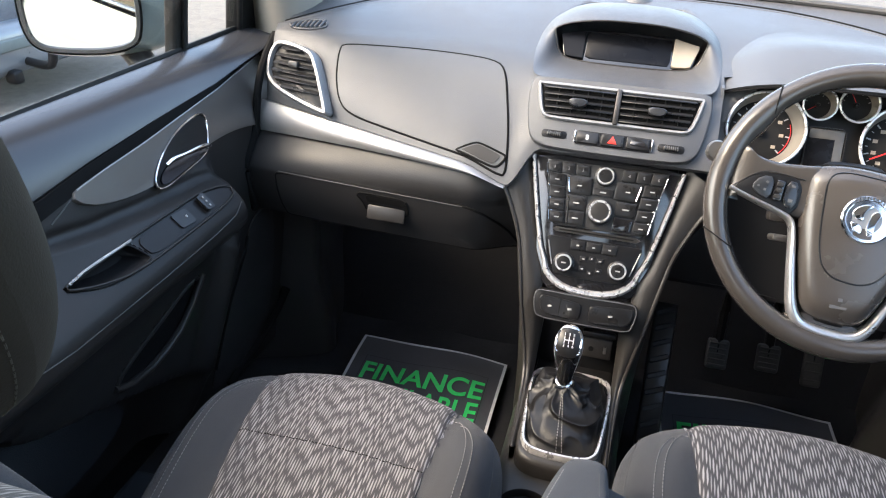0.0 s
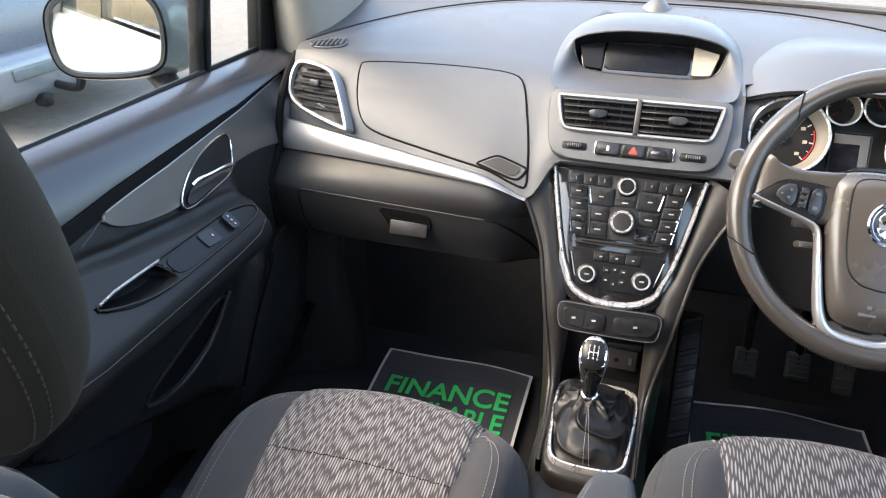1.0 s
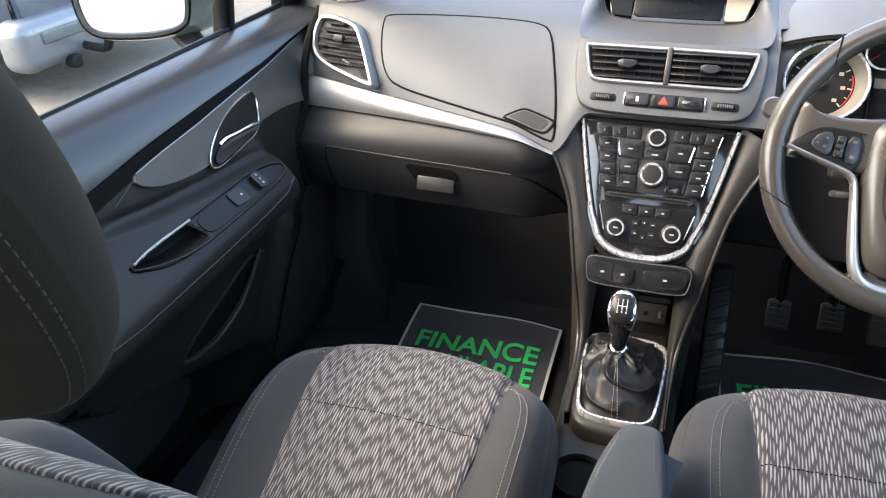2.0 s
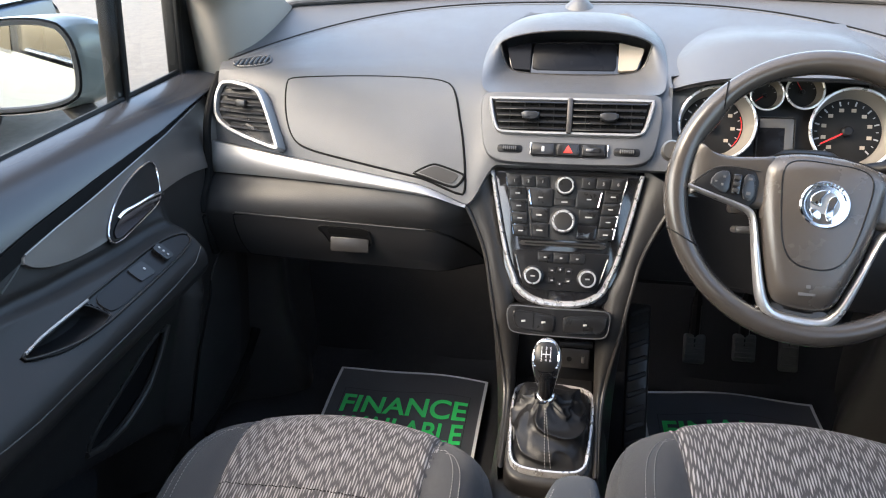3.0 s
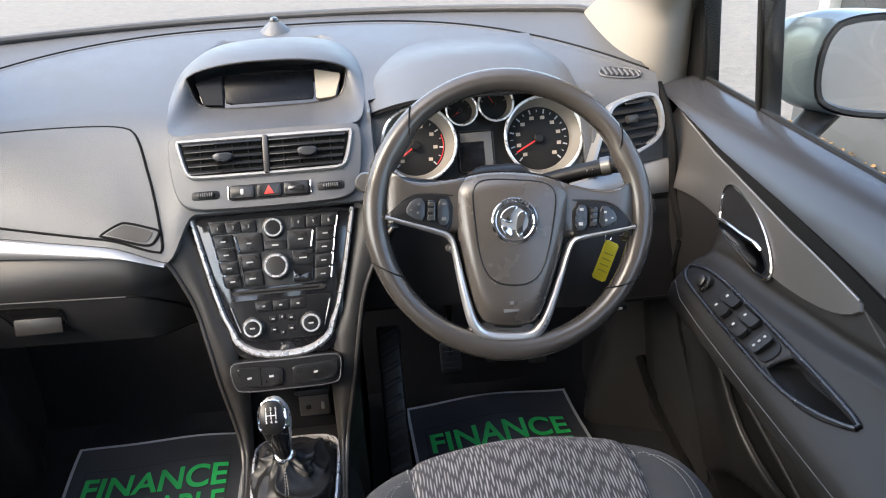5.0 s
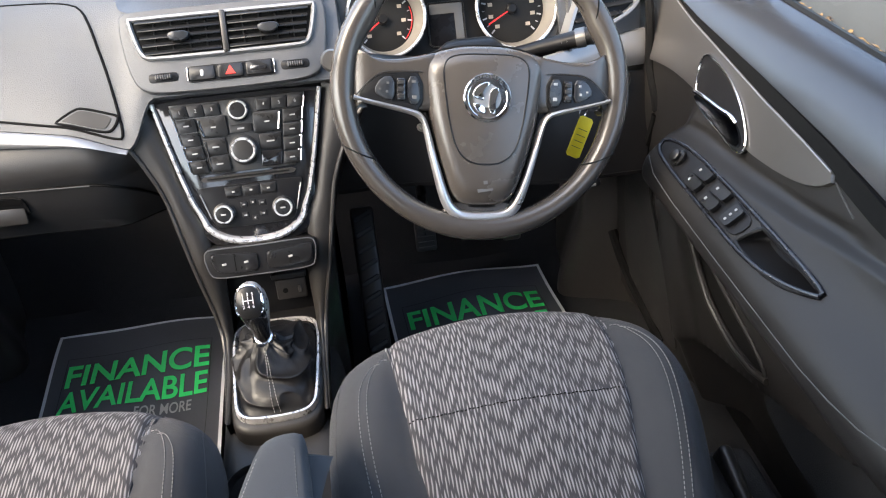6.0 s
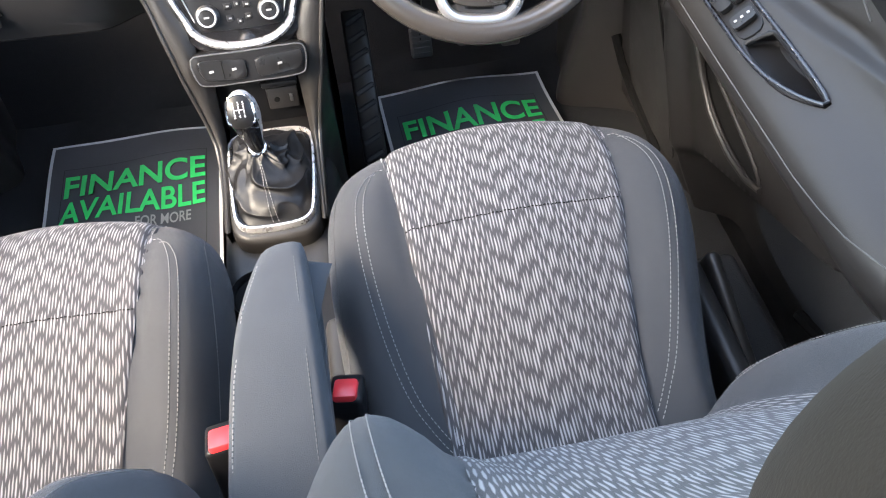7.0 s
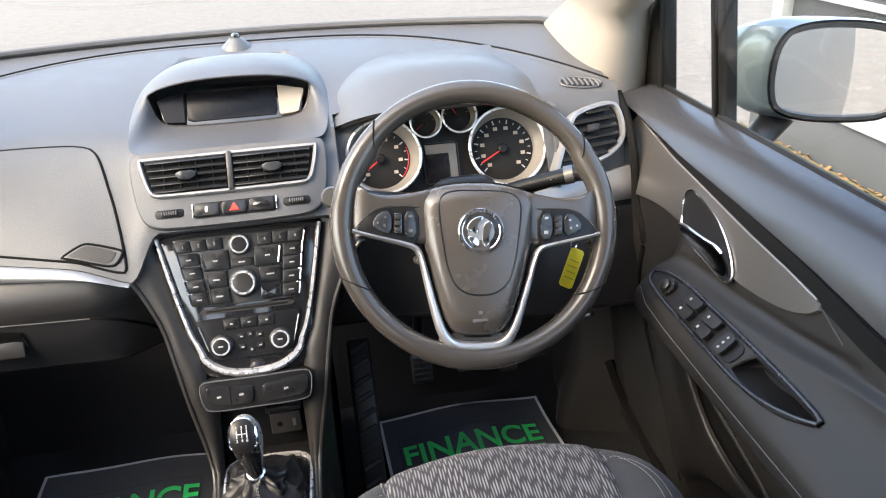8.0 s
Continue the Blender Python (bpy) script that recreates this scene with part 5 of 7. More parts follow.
part("recess_lid", box(0.050, 0.012, 0.008, pose(0.030, 0.889, 0.421, -8), 0.002), BUTTON, cons)

# gear lever
GB = pose(0, 0.785, 0.337, 4)
frame_o = soft([(-0.060, 0.050), (-0.058, 0.076), (-0.038, 0.088), (0.038, 0.088), (0.058, 0.076), (0.061, 0.05), (0.0545, -0.050), (0.0495, -0.072), (0.032, -0.084), (-0.032, -0.084), (-0.0495, -0.072), (-0.0545, -0.050)], 70, 2)
part("gaiter_surround", slab(np.array(frame_o) * 1.17 - np.array((0, 0.004)), -0.06, -0.002, GB, 0.008), WING, cons, "rounded charcoal surround of the gaiter")
part("gaiter_frame", band(np.array(frame_o) * 1.06, 0.0062, -0.004, 0.008, GB), WORNCHROME, cons, "chrome frame")
gear = thing("gear_lever", (0, 0.79, 0.34), "black leather gear gaiter with chrome and gloss black knob", "gear lever")
gtop = Vector((-0.010, 0.804, 0.383))


def gaiter_pt(a, v):
    i = (a / (2 * math.pi)) * 70
    o = np.array(frame_o)
    q = o[int(i) % 70] * (1 - i % 1) + o[(int(i) + 1) % 70] * (i % 1)
    base = GB @ Vector((q[0] * 0.93, q[1] * 0.93, 0.0))
    ang = math.atan2(q[1], q[0])
    top = gtop + Vector((0.013 * math.cos(ang), 0.013 * math.sin(ang), 0))
    p = base.lerp(top, v)
    bulge = 0.010 * math.sin(math.pi * min(1, v * 1.15)) * (1 - 0.35 * v)
    env = math.sin(math.pi * min(1, v * 1.05)) ** 0.7
    n1 = noise.noise(Vector((1.2 * math.cos(ang), 1.2 * math.sin(ang), 1.7 * v)))
    n2 = noise.noise(Vector((4.0 * math.cos(ang) + 5, 4.0 * math.sin(ang), 9.0 * v)))
    n3 = noise.noise(Vector((1.8 * math.cos(ang) + 9, 1.8 * math.sin(ang), 3.4 * v + 3)))
    crease = (1 - abs(math.sin(1.5 * ang + 1.8 * n1 + 3.4 * v + 0.5))) ** 2
    pleat = (1 - abs(math.sin(3.0 * ang - 2.0 * v + 1.5 * n3))) ** 1.5 * smoothstep(0.40, 0.90, v)
    sag = (1 - abs(math.sin(4.2 * v + 1.3 * math.sin(ang + 0.7) + 1.2 * n3))) ** 2.5
    fold = env * (0.0090 * crease + 0.005 * abs(n1) + 0.0006 * n2 + 0.0030 * n3 + 0.0050 * sag - 0.005) + 0.0035 * pleat
    d = Vector((math.cos(ang), math.sin(ang), 0.55))
    return p + d * (bulge + fold)


part("gaiter", sheet(gaiter_pt, np.linspace(0, 2 * math.pi, 181), np.linspace(0, 1, 64)), LEATHER, gear, "creased black leather gaiter", angle=80)
mid_a = 2 * math.pi * min(range(70), key=lambda k: abs(frame_o[k][0]) + (1 if frame_o[k][1] > 0 else 0)) / 70
for dx in (-0.0035, 0.0035):
    line = [gaiter_pt(mid_a + dx * 15 * (1 - 0.3 * v), v) + Vector((0, -0.0008, 0.0008)) for v in np.linspace(0.03, 0.95, 26)]
    part("stitching", stitches([tuple(p) for p in line], 0.0045, 0.0006), THREAD, gear, "pale double stitching")
part("collar", lathe([(0.0165, 0), (0.0165, 0.006), (0.0135, 0.011), (0.012, 0.012)], 28, Matrix.Translation(gtop) @ pose(0, 0, -0.006, 10)), CHROME, gear, "chrome collar")
KN = Matrix.Translation(gtop) @ pose(0, 0, 0.006, 14)
kprof = [(0.0125, 0), (0.0150, 0.018), (0.0200, 0.042), (0.0240, 0.064), (0.0245, 0.078), (0.0215, 0.092), (0.0140, 0.101), (0.005, 0.104)]
kprof = [(r * 0.98, z * 1.03) for r, z in kprof]
kn = part("knob", lathe(even(chaikin(kprof, 2, False), 22, False), 40, KN, 0.86, 1.05), WORNCHROME, gear, "satin chrome knob", angle=60)


def knob_front(a, v):
    """The black inlay down the rear face of the knob."""
    prof = even(chaikin(kprof, 2, False), 60, False)
    r, z = prof[min(59, int(v * 44))]
    ang = -0.5 * math.pi + a * (1.02 - 0.12 * v)
    return KN @ Vector((0.86 * (r + 0.0010) * math.cos(ang), 1.05 * (r + 0.0010) * math.sin(ang), z))


part("knob_inlay", sheet(knob_front, np.linspace(-1, 1, 21), np.linspace(0.02, 1, 30)), GLOSS, kn, "gloss black inlay", angle=60)
KT = KN @ pose(0, 0, 0.0805) @ pose(0, 0, 0, 40) @ pose(0, 0.000, 0.0268) @ Matrix.Scale(0.94, 4)
cap_o = soft([(-0.0150, 0.015), (-0.007, 0.0215), (0.007, 0.0215), (0.0150, 0.015), (0.0175, 0.0), (0.0165, -0.014), (0.012, -0.022), (-0.012, -0.022), (-0.0165, -0.014), (-0.0175, 0.0)], 44, 2)
cap_z = lambda x, y: 0.0012 - 17 * x * x - 11 * y * y
part("knob_cap", patch(lambda x, y: KT @ Vector((x, y, cap_z(x, y))), cap_o, 0.0, 0.005, 8), BUTTON, kn, "black cap with the shift pattern", angle=60)
part("cap_rim", tube([KT @ Vector((x * 1.05, y * 1.05, cap_z(x, y) - 0.0010)) for x, y in cap_o if y > -0.016], 0.0017, 8, closed=False), CHROME, kn, "bright rim")
for x in (-0.0065, 0.0, 0.0065):
    part("mark", box(0.0011, 0.0100, 0.0006, KT @ pose(x, 0.003, 0.0022), 0, 1), WHITE, kn)
part("mark", box(0.0140, 0.0011, 0.0006, KT @ pose(0, 0.003, 0.0022), 0, 1), WHITE, kn)
for ch, x, y in (("1", -0.0065, 0.0112), ("3", 0.0, 0.0112), ("5", 0.0065, 0.0112), ("2", -0.0065, -0.0055), ("4", 0.0, -0.0055), ("6", 0.0065, -0.0055)):
    part("mark", text_bm(ch, 0.0062, KT @ pose(x, y, 0.0022), 0.0003), WHITE, kn, angle=20)


# tunnel, cup holders and rear console
def tunnel_pt(a, y):
    w = 0.090 + 0.006 * smoothstep(0.7, 0.4, y)
    ztop = 0.300 + 0.004 * math.sin(9 * y)
    c, s_ = math.cos(a), math.sin(a)
    e = 0.28
    x = w * math.copysign(abs(c) ** e, c)
    z = 0.03 + (ztop - 0.03) * abs(s_) ** e
    return (x, y, z)


part("tunnel", sheet(tunnel_pt, np.linspace(0, math.pi, 33), np.linspace(-0.15, 0.86, 22), (0, 0, -0.004)), LOWER, cons, "grey console tunnel between the seats")
for x, y, r in ((-0.030, 0.612, 0.040),):
    c = part("cup_holder", lathe([(r, 0.0), (r, 0.016), (r * 0.93, 0.020), (r * 0.86, 0.016), (r * 0.84, 0.004)], 40, pose(x, y, 0.292)), BLACK, cons, "round black cup holder")
    part("cup_well", lathe([(r * 0.86, 0.010), (r * 0.5, 0.0108)], 36, pose(x, y, 0.292)), DARK, c)
part("tray", slab(rrect(0.030, 0.125, 0.010, 40), 0.0, 0.008, pose(0.056, 0.50, 0.300), 0.003), BLACK, cons, "long dark side tray")
part("handbrake_slot", slab(rrect(0.013, 0.05, 0.006, 30), 0.0, 0.004, pose(0.078, 0.45, 0.306), 0.001), DARK, cons)

# armrest, folded down between the seats
arm = thing("armrest", (0.03, 0.33, 0.30), "slate grey cloth armrest folded down between the seats", "armrest")
ao = soft([(-0.036, -0.18), (-0.038, 0.0), (-0.028, 0.10), (-0.012, 0.168), (0.000, 0.184), (0.032, 0.188), (0.038, 0.172), (0.046, 0.06), (0.052, -0.06), (0.052, -0.18)], 90, 2)
ash = Shape(ao)
ah = rounded(lambda x, y: 0.0 - 0.018 * smoothstep(0.06, 0.19, y) + 0.003 * math.cos(30 * x), ash, 0.016, 0.80)
AM = pose(0.022, 0.345, 0.520, 2)
bm = patch(lambda x, y: AM @ Vector((x, y, ah(x, y))), ao, 0.0, 0.075, 16)
part("cushion", bm, ARMCLOTH, arm, "slate cloth pad with side seams")
part("stitching", stitches([tuple(AM @ Vector((x, y, ah(x, y) + 0.0005))) for x, y in [(-0.0285, -0.17), (-0.0305, -0.05), (-0.0285, 0.02), (-0.021, 0.09), (-0.007, 0.155)]], 0.005, 0.0007), THREAD, arm, "pale stitching")
part("stitching", stitches([tuple(AM @ Vector((x, y, ah(x, y) + 0.0003))) for x, y in [(0.040, -0.17), (0.038, -0.06), (0.035, 0.03), (0.031, 0.10), (0.027, 0.160)]], 0.005, 0.0006), DARKTHREAD, arm, "dark stitching")
part("hinge_leg", box(0.06, 0.16, 0.17, pose(0.022, 0.24, 0.37), 0.015, 3), LOWER, arm, "charcoal hinge block")

# ---- instrument cluster and steering wheel ----
CL = pose(0.316, 1.085, 0.722, 64)
clu = thing("instrument_cluster", (0.318, 1.10, 0.66), "instrument cluster with chrome-ringed dials and a small display", "instrument cluster")
part("backing", slab(soft([(-0.175, 0.0), (-0.160, 0.052), (-0.08, 0.070), (0.0, 0.074), (0.09, 0.072), (0.165, 0.055), (0.180, 0.0), (0.165, -0.062), (0.06, -0.066), (-0.06, -0.066), (-0.160, -0.060)], 80, 2), -0.015, -0.006, CL), BLACK, clu, "black instrument plate")


DIALPRINT = mat("cream_print", (0.30, 0.25, 0.19), 0.6, var=0.05)


def gauge(x, y, r, ticks, a0, a1, needle, label):
    M = CL @ pose(x, y, 0)
    off = Vector((-0.085 * r, -0.03 * r, 0)) if r > 0.04 else Vector((-0.05 * r, 0, 0))
    rf = r * (0.81 if r > 0.04 else 0.80)
    F = M @ Matrix.Translation(off)
    g = part("gauge", lathe([(rf * 1.03, -0.010), (rf * 1.03, -0.004), (rf, -0.003)], 48, F), DIALFACE, clu, label)

    def flare(t, v):
        k = v ** 0.8
        c = Vector((math.cos(t), math.sin(t), 0))
        return M @ (off * (1 - k) + c * (rf + (0.97 * r - rf) * k) + Vector((0, 0, -0.003 + 0.015 * v)))
    part("cone_ring", sheet(flare, np.linspace(0, 2 * math.pi, 57), np.linspace(0, 1, 5), (0, 0.002, -0.001)), DIALRING, g, "flared cream ring", angle=60)
    part("chrome_ring", tube([M @ Vector((r * math.cos(t), r * math.sin(t), 0.013)) for t in np.linspace(0, 2 * math.pi, 49)[:-1]], r * (0.042 if r > 0.04 else 0.07), 8, closed=True), WORNCHROME, g, "dull chrome ring")
    M, r = F, rf / 0.80
    for k in range(ticks):
        t = radians(a0 + (a1 - a0) * k / (ticks - 1))
        big = k % 2 == 0
        rr = r * 0.70
        if big and r > 0.04:
            part("numeral_bar", box(r * 0.11, r * 0.085, 0.0005, M @ pose(r * 0.54 * math.cos(t), r * 0.54 * math.sin(t), -0.0026), 0, 1), DIALPRINT, g)
        part("tick", box(r * (0.11 if big else 0.06), r * (0.035 if big else 0.02), 0.0005, M @ pose(rr * math.cos(t), rr * math.sin(t), -0.0026, 0, 0, math.degrees(t)), 0, 1), LEGEND, g)
    t = radians(needle)
    part("needle", box(r * 0.78, r * 0.035, 0.0012, M @ pose(0.30 * r * math.cos(t), 0.30 * r * math.sin(t), 0.003, 0, 0, needle), 0.0003, 1), NEEDLE, g, "red needle")
    part("needle_hub", lathe([(r * 0.13, -0.002), (r * 0.13, 0.004), (r * 0.09, 0.006)], 20, M), BLACK, g)
    return g


rev = gauge(-0.096, -0.009, 0.056, 15, 225, -45, 215, "rev counter")
part("red_zone", tube([CL @ Vector((-0.1008 + 0.0430 * math.cos(t), -0.0107 + 0.0430 * math.sin(t), -0.0024)) for t in np.linspace(radians(-45), radians(20), 16)], 0.0006, 5), NEEDLE, rev, "red band of the rev counter")
for s in (-1, 1):
    gx, gy, gr = (-0.096, -0.009, 0.056) if s < 0 else (0.096, -0.012, 0.060)
    arc = [(gx + s * 1.045 * gr * math.cos(t), gy + 1.045 * gr * math.sin(t)) for t in np.linspace(radians(70), radians(-75), 20)]
    rim_o = arc + [(s * 0.150, -0.074), (s * 0.1695, -0.070), (s * 0.1705, 0.0), (s * 0.1690, 0.030), (s * 0.150, 0.050), (s * 0.120, 0.060)]
    part("dial_cheek", slab(rim_o if s < 0 else rim_o[::-1], -0.012, 0.010, CL, 0.004), PAD, clu, "padded cheek hugging the dial")
gauge(0.096, -0.012, 0.060, 19, 225, -45, 208, "speedometer")
gauge(-0.027, 0.037, 0.0235, 7, 160, 20, 215, "small coolant gauge")
gauge(0.026, 0.043, 0.0265, 7, 160, 20, 120, "small fuel gauge")
part("display", slab(rrect(0.026, 0.030, 0.003, 30, -0.008, -0.026), -0.006, -0.001, CL, 0.001), SCREEN, clu, "dark driver display")
part("display_step", slab([(-0.032, 0.003), (0.017, 0.003), (0.017, -0.054), (0.0045, -0.054), (0.0045, -0.011), (-0.032, -0.011)], -0.003, 0.0003, CL, 0.0008), LCD, clu, "grey stepped edge of the display")
part("display_frame", band(rrect(0.028, 0.032, 0.004, 30, -0.008, -0.026), 0.002, -0.004, 0.0005, CL), CONSOLE, clu)


# binnacle hood
def bin_pt(u, v):
    x = 0.318 + (0.168 - 0.045 * smoothstep(0.3, 1.0, v)) * u
    a = 1 - abs(u) ** 2.8
    y = 1.045 + 0.255 * v + 0.045 * u * u * (1 - v)
    lip = 0.765 + 0.032 * a
    h = (lip - 0.768) + 0.010 * a * math.sin(0.5 * math.pi * min(1, v * 2.2)) * (1 - smoothstep(0.42, 1.02, v)) - 0.030 * a * smoothstep(0.35, 1.0, v)
    return (x, y, 0.768 + 0.060 * v + h)


part("binnacle_hood", sheet(bin_pt, np.linspace(-1, 1, 49), np.linspace(0, 1, 24), (0, 0.004, -0.005)), PAD, clu, "grey padded hood over the dials")
def bin_in(u, v):
    p = bin_pt(u, 0.0)
    return (p[0] + (0.318 - p[0]) * 0.06 * v, p[1] + 0.075 * v, p[2] - 0.004 - 0.004 * v)
part("hood_lining", sheet(bin_in, np.linspace(-1, 1, 41), np.linspace(0, 1, 5), (0, 0, -0.002)), BLACK, clu, "dark lining under the hood")
for s in (-1, 1):
    def cheek(u, v, s=s):
        return (0.318 + s * (0.168 - 0.006 * v - 0.004 * u), 1.074 - 0.055 * v + 0.06 * u, 0.772 - 0.113 * v)
    part("hood_cheek", sheet(cheek, np.linspace(0.0, 1, 8), np.linspace(0, 1, 10), (s * 0.004, 0, 0)), PAD, clu, "padded side of the binnacle")

WH = pose(0.311, 0.84, 0.700, 60.2) @ pose(0, 0, 0, 0, 0, -7.3)
wheel = thing("steering_wheel", (0.313, 0.88, 0.66), "worn black leather steering wheel turned slightly, satin silver V trim", "steering wheel")
RM = 0.1690


def rim_pt(a, b):
    """a round the wheel, b round the rim's section; the grips swell inwards at ten and two."""
    grip = math.exp(-((a - 0.50) / 0.15) ** 2) + math.exp(-((a - math.pi + 0.50) / 0.15) ** 2)
    t = 0.0143 + 0.0008 * math.cos(4 * a)
    inward = 0.0045 * grip * max(0.0, -math.cos(b)) ** 2
    r = RM + t * math.cos(b) - inward
    return WH @ Vector((r * math.cos(a), r * math.sin(a), (t * 1.12 + 0.0012 * grip) * math.sin(b) - 0.002))


bm = sheet(rim_pt, np.linspace(0, 2 * math.pi, 161), np.linspace(0, 2 * math.pi, 29))
bmesh.ops.remove_doubles(bm, verts=bm.verts, dist=1e-5)
rim = part("rim", bm, RIM, wheel, "worn black leather rim")
for a in (2.46, 0.62, -2.66, -0.52):
    lean = 0.10 if math.cos(a) > 0 else -0.10
    part("rim_seam", tube([WH @ Vector(((RM + 0.0146 * math.cos(b)) * math.cos(a + lean * math.cos(b)), (RM + 0.0146 * math.cos(b)) * math.sin(a + lean * math.cos(b)), 0.0163 * math.sin(b) - 0.002)) for b in np.linspace(0, 2 * math.pi, 25)[:-1]], 0.0009, 5, closed=True), DARK, rim)
part("stitching", stitches([tuple(WH @ Vector(((RM - 0.0138) * math.cos(a), (RM - 0.0138) * math.sin(a), 0.004))) for a in np.linspace(0.5, 2 * math.pi + 0.45, 200)], 0.0060, 0.0005, 0.5), BLACK, rim)


def mirrored(half):
    """A closed outline from its right half, given from the top down."""
    return [(-x, y) for x, y in half[::-1] if x > 0] + list(half) if half[0][0] > 0 else [(-x, y) for x, y in half[:0:-1] if x > 0] + list(half)


hub_o = soft(mirrored([(0.0, 0.050), (0.030, 0.049), (0.058, 0.043), (0.0725, 0.034), (0.0735, 0.020), (0.0690, -0.020), (0.0590, -0.065), (0.0470, -0.105), (0.0385, -0.128), (0.0270, -0.139), (0.0, -0.141)]), 120, 2)
hsh = Shape(hub_o)
hub_h = rounded(lambda x, y: 0.031 - 1.7 * x * x - 0.7 * (y + 0.03) ** 2, hsh, 0.018, 0.74)
hub_s = lambda x, y: WH @ Vector((x, y, hub_h(x, y)))
hub = part("hub_pad", patch(hub_s, hub_o, 0.0, 0.05, 20), HUBPAD, wheel, "charcoal airbag pad", angle=60)
inner = soft(mirrored([(0.0, 0.0385), (0.030, 0.0385), (0.046, 0.034), (0.052, 0.022), (0.050, -0.002), (0.0435, -0.048), (0.034, -0.077), (0.018, -0.089), (0.0, -0.0905)]), 90, 2)
part("pad_crease", tube([hub_s(x, y) for x, y in inner], 0.0010, 6, closed=True), BLACK, hub)
part("pad_gap", tube([WH @ Vector((x * 1.012, y * 1.010, hub_h(x, y) - 0.003)) for x, y in hub_o], 0.0022, 6, closed=True), DARK, hub, "dark gap round the pad")
EM = WH @ pose(0, -0.0125, 0.0300)
emb = part("emblem", lathe([(0.0285, -0.004), (0.0285, 0.001), (0.0270, 0.0028), (0.0238, 0.0028), (0.0228, 0.0008)], 48, EM), CHROME, hub, "round chrome emblem")
part("emblem_field", lathe([(0.0230, 0.0), (0.0230, 0.0006), (0.01, 0.0010)], 40, EM), SILVER, emb, "silver recessed field")
for nm, o in (("emblem_shape", [(-0.0195, 0.004), (-0.012, 0.0145), (0.000, 0.0195), (0.004, 0.0165), (-0.003, 0.0115), (-0.006, 0.004), (-0.003, -0.004), (-0.013, -0.002)]),
              ("emblem_shape", [(0.003, 0.009), (0.009, 0.0130), (0.0145, 0.011), (0.012, 0.004), (0.0095, -0.004), (0.0105, -0.0160), (0.005, -0.0205), (0.0005, -0.012), (0.0015, -0.002)]),
              ("emblem_shape", [(-0.0185, -0.006), (-0.008, -0.0065), (-0.003, -0.0110), (-0.002, -0.0195), (-0.011, -0.0170)])):
    part(nm, slab(soft(o, 40, 2), 0.0006, 0.0030, EM, 0.0012), CHROME, emb, "plain polished shape")
for k in range(9):
    a = radians(52 + 9.5 * k)
    part("emblem_mark", box(0.0022, 0.0026, 0.0006, EM @ pose(0.0254 * math.cos(a), 0.0254 * math.sin(a), 0.0029, 0, 0, math.degrees(a) - 90), 0, 1), DOORSILVER, emb)
part("airbag_mark", box(0.019, 0.0040, 0.0005, Matrix.Translation(hub_s(0, -0.121)) @ pose(0, 0, 0.0004, 60.2 - 4), 0, 1), LEGEND2, hub)
part("airbag_mark", box(0.005, 0.0042, 0.0005, Matrix.Translation(hub_s(0, -0.112)) @ pose(0, 0, 0.0004, 60.2 - 4), 0, 1), LEGEND2, hub)
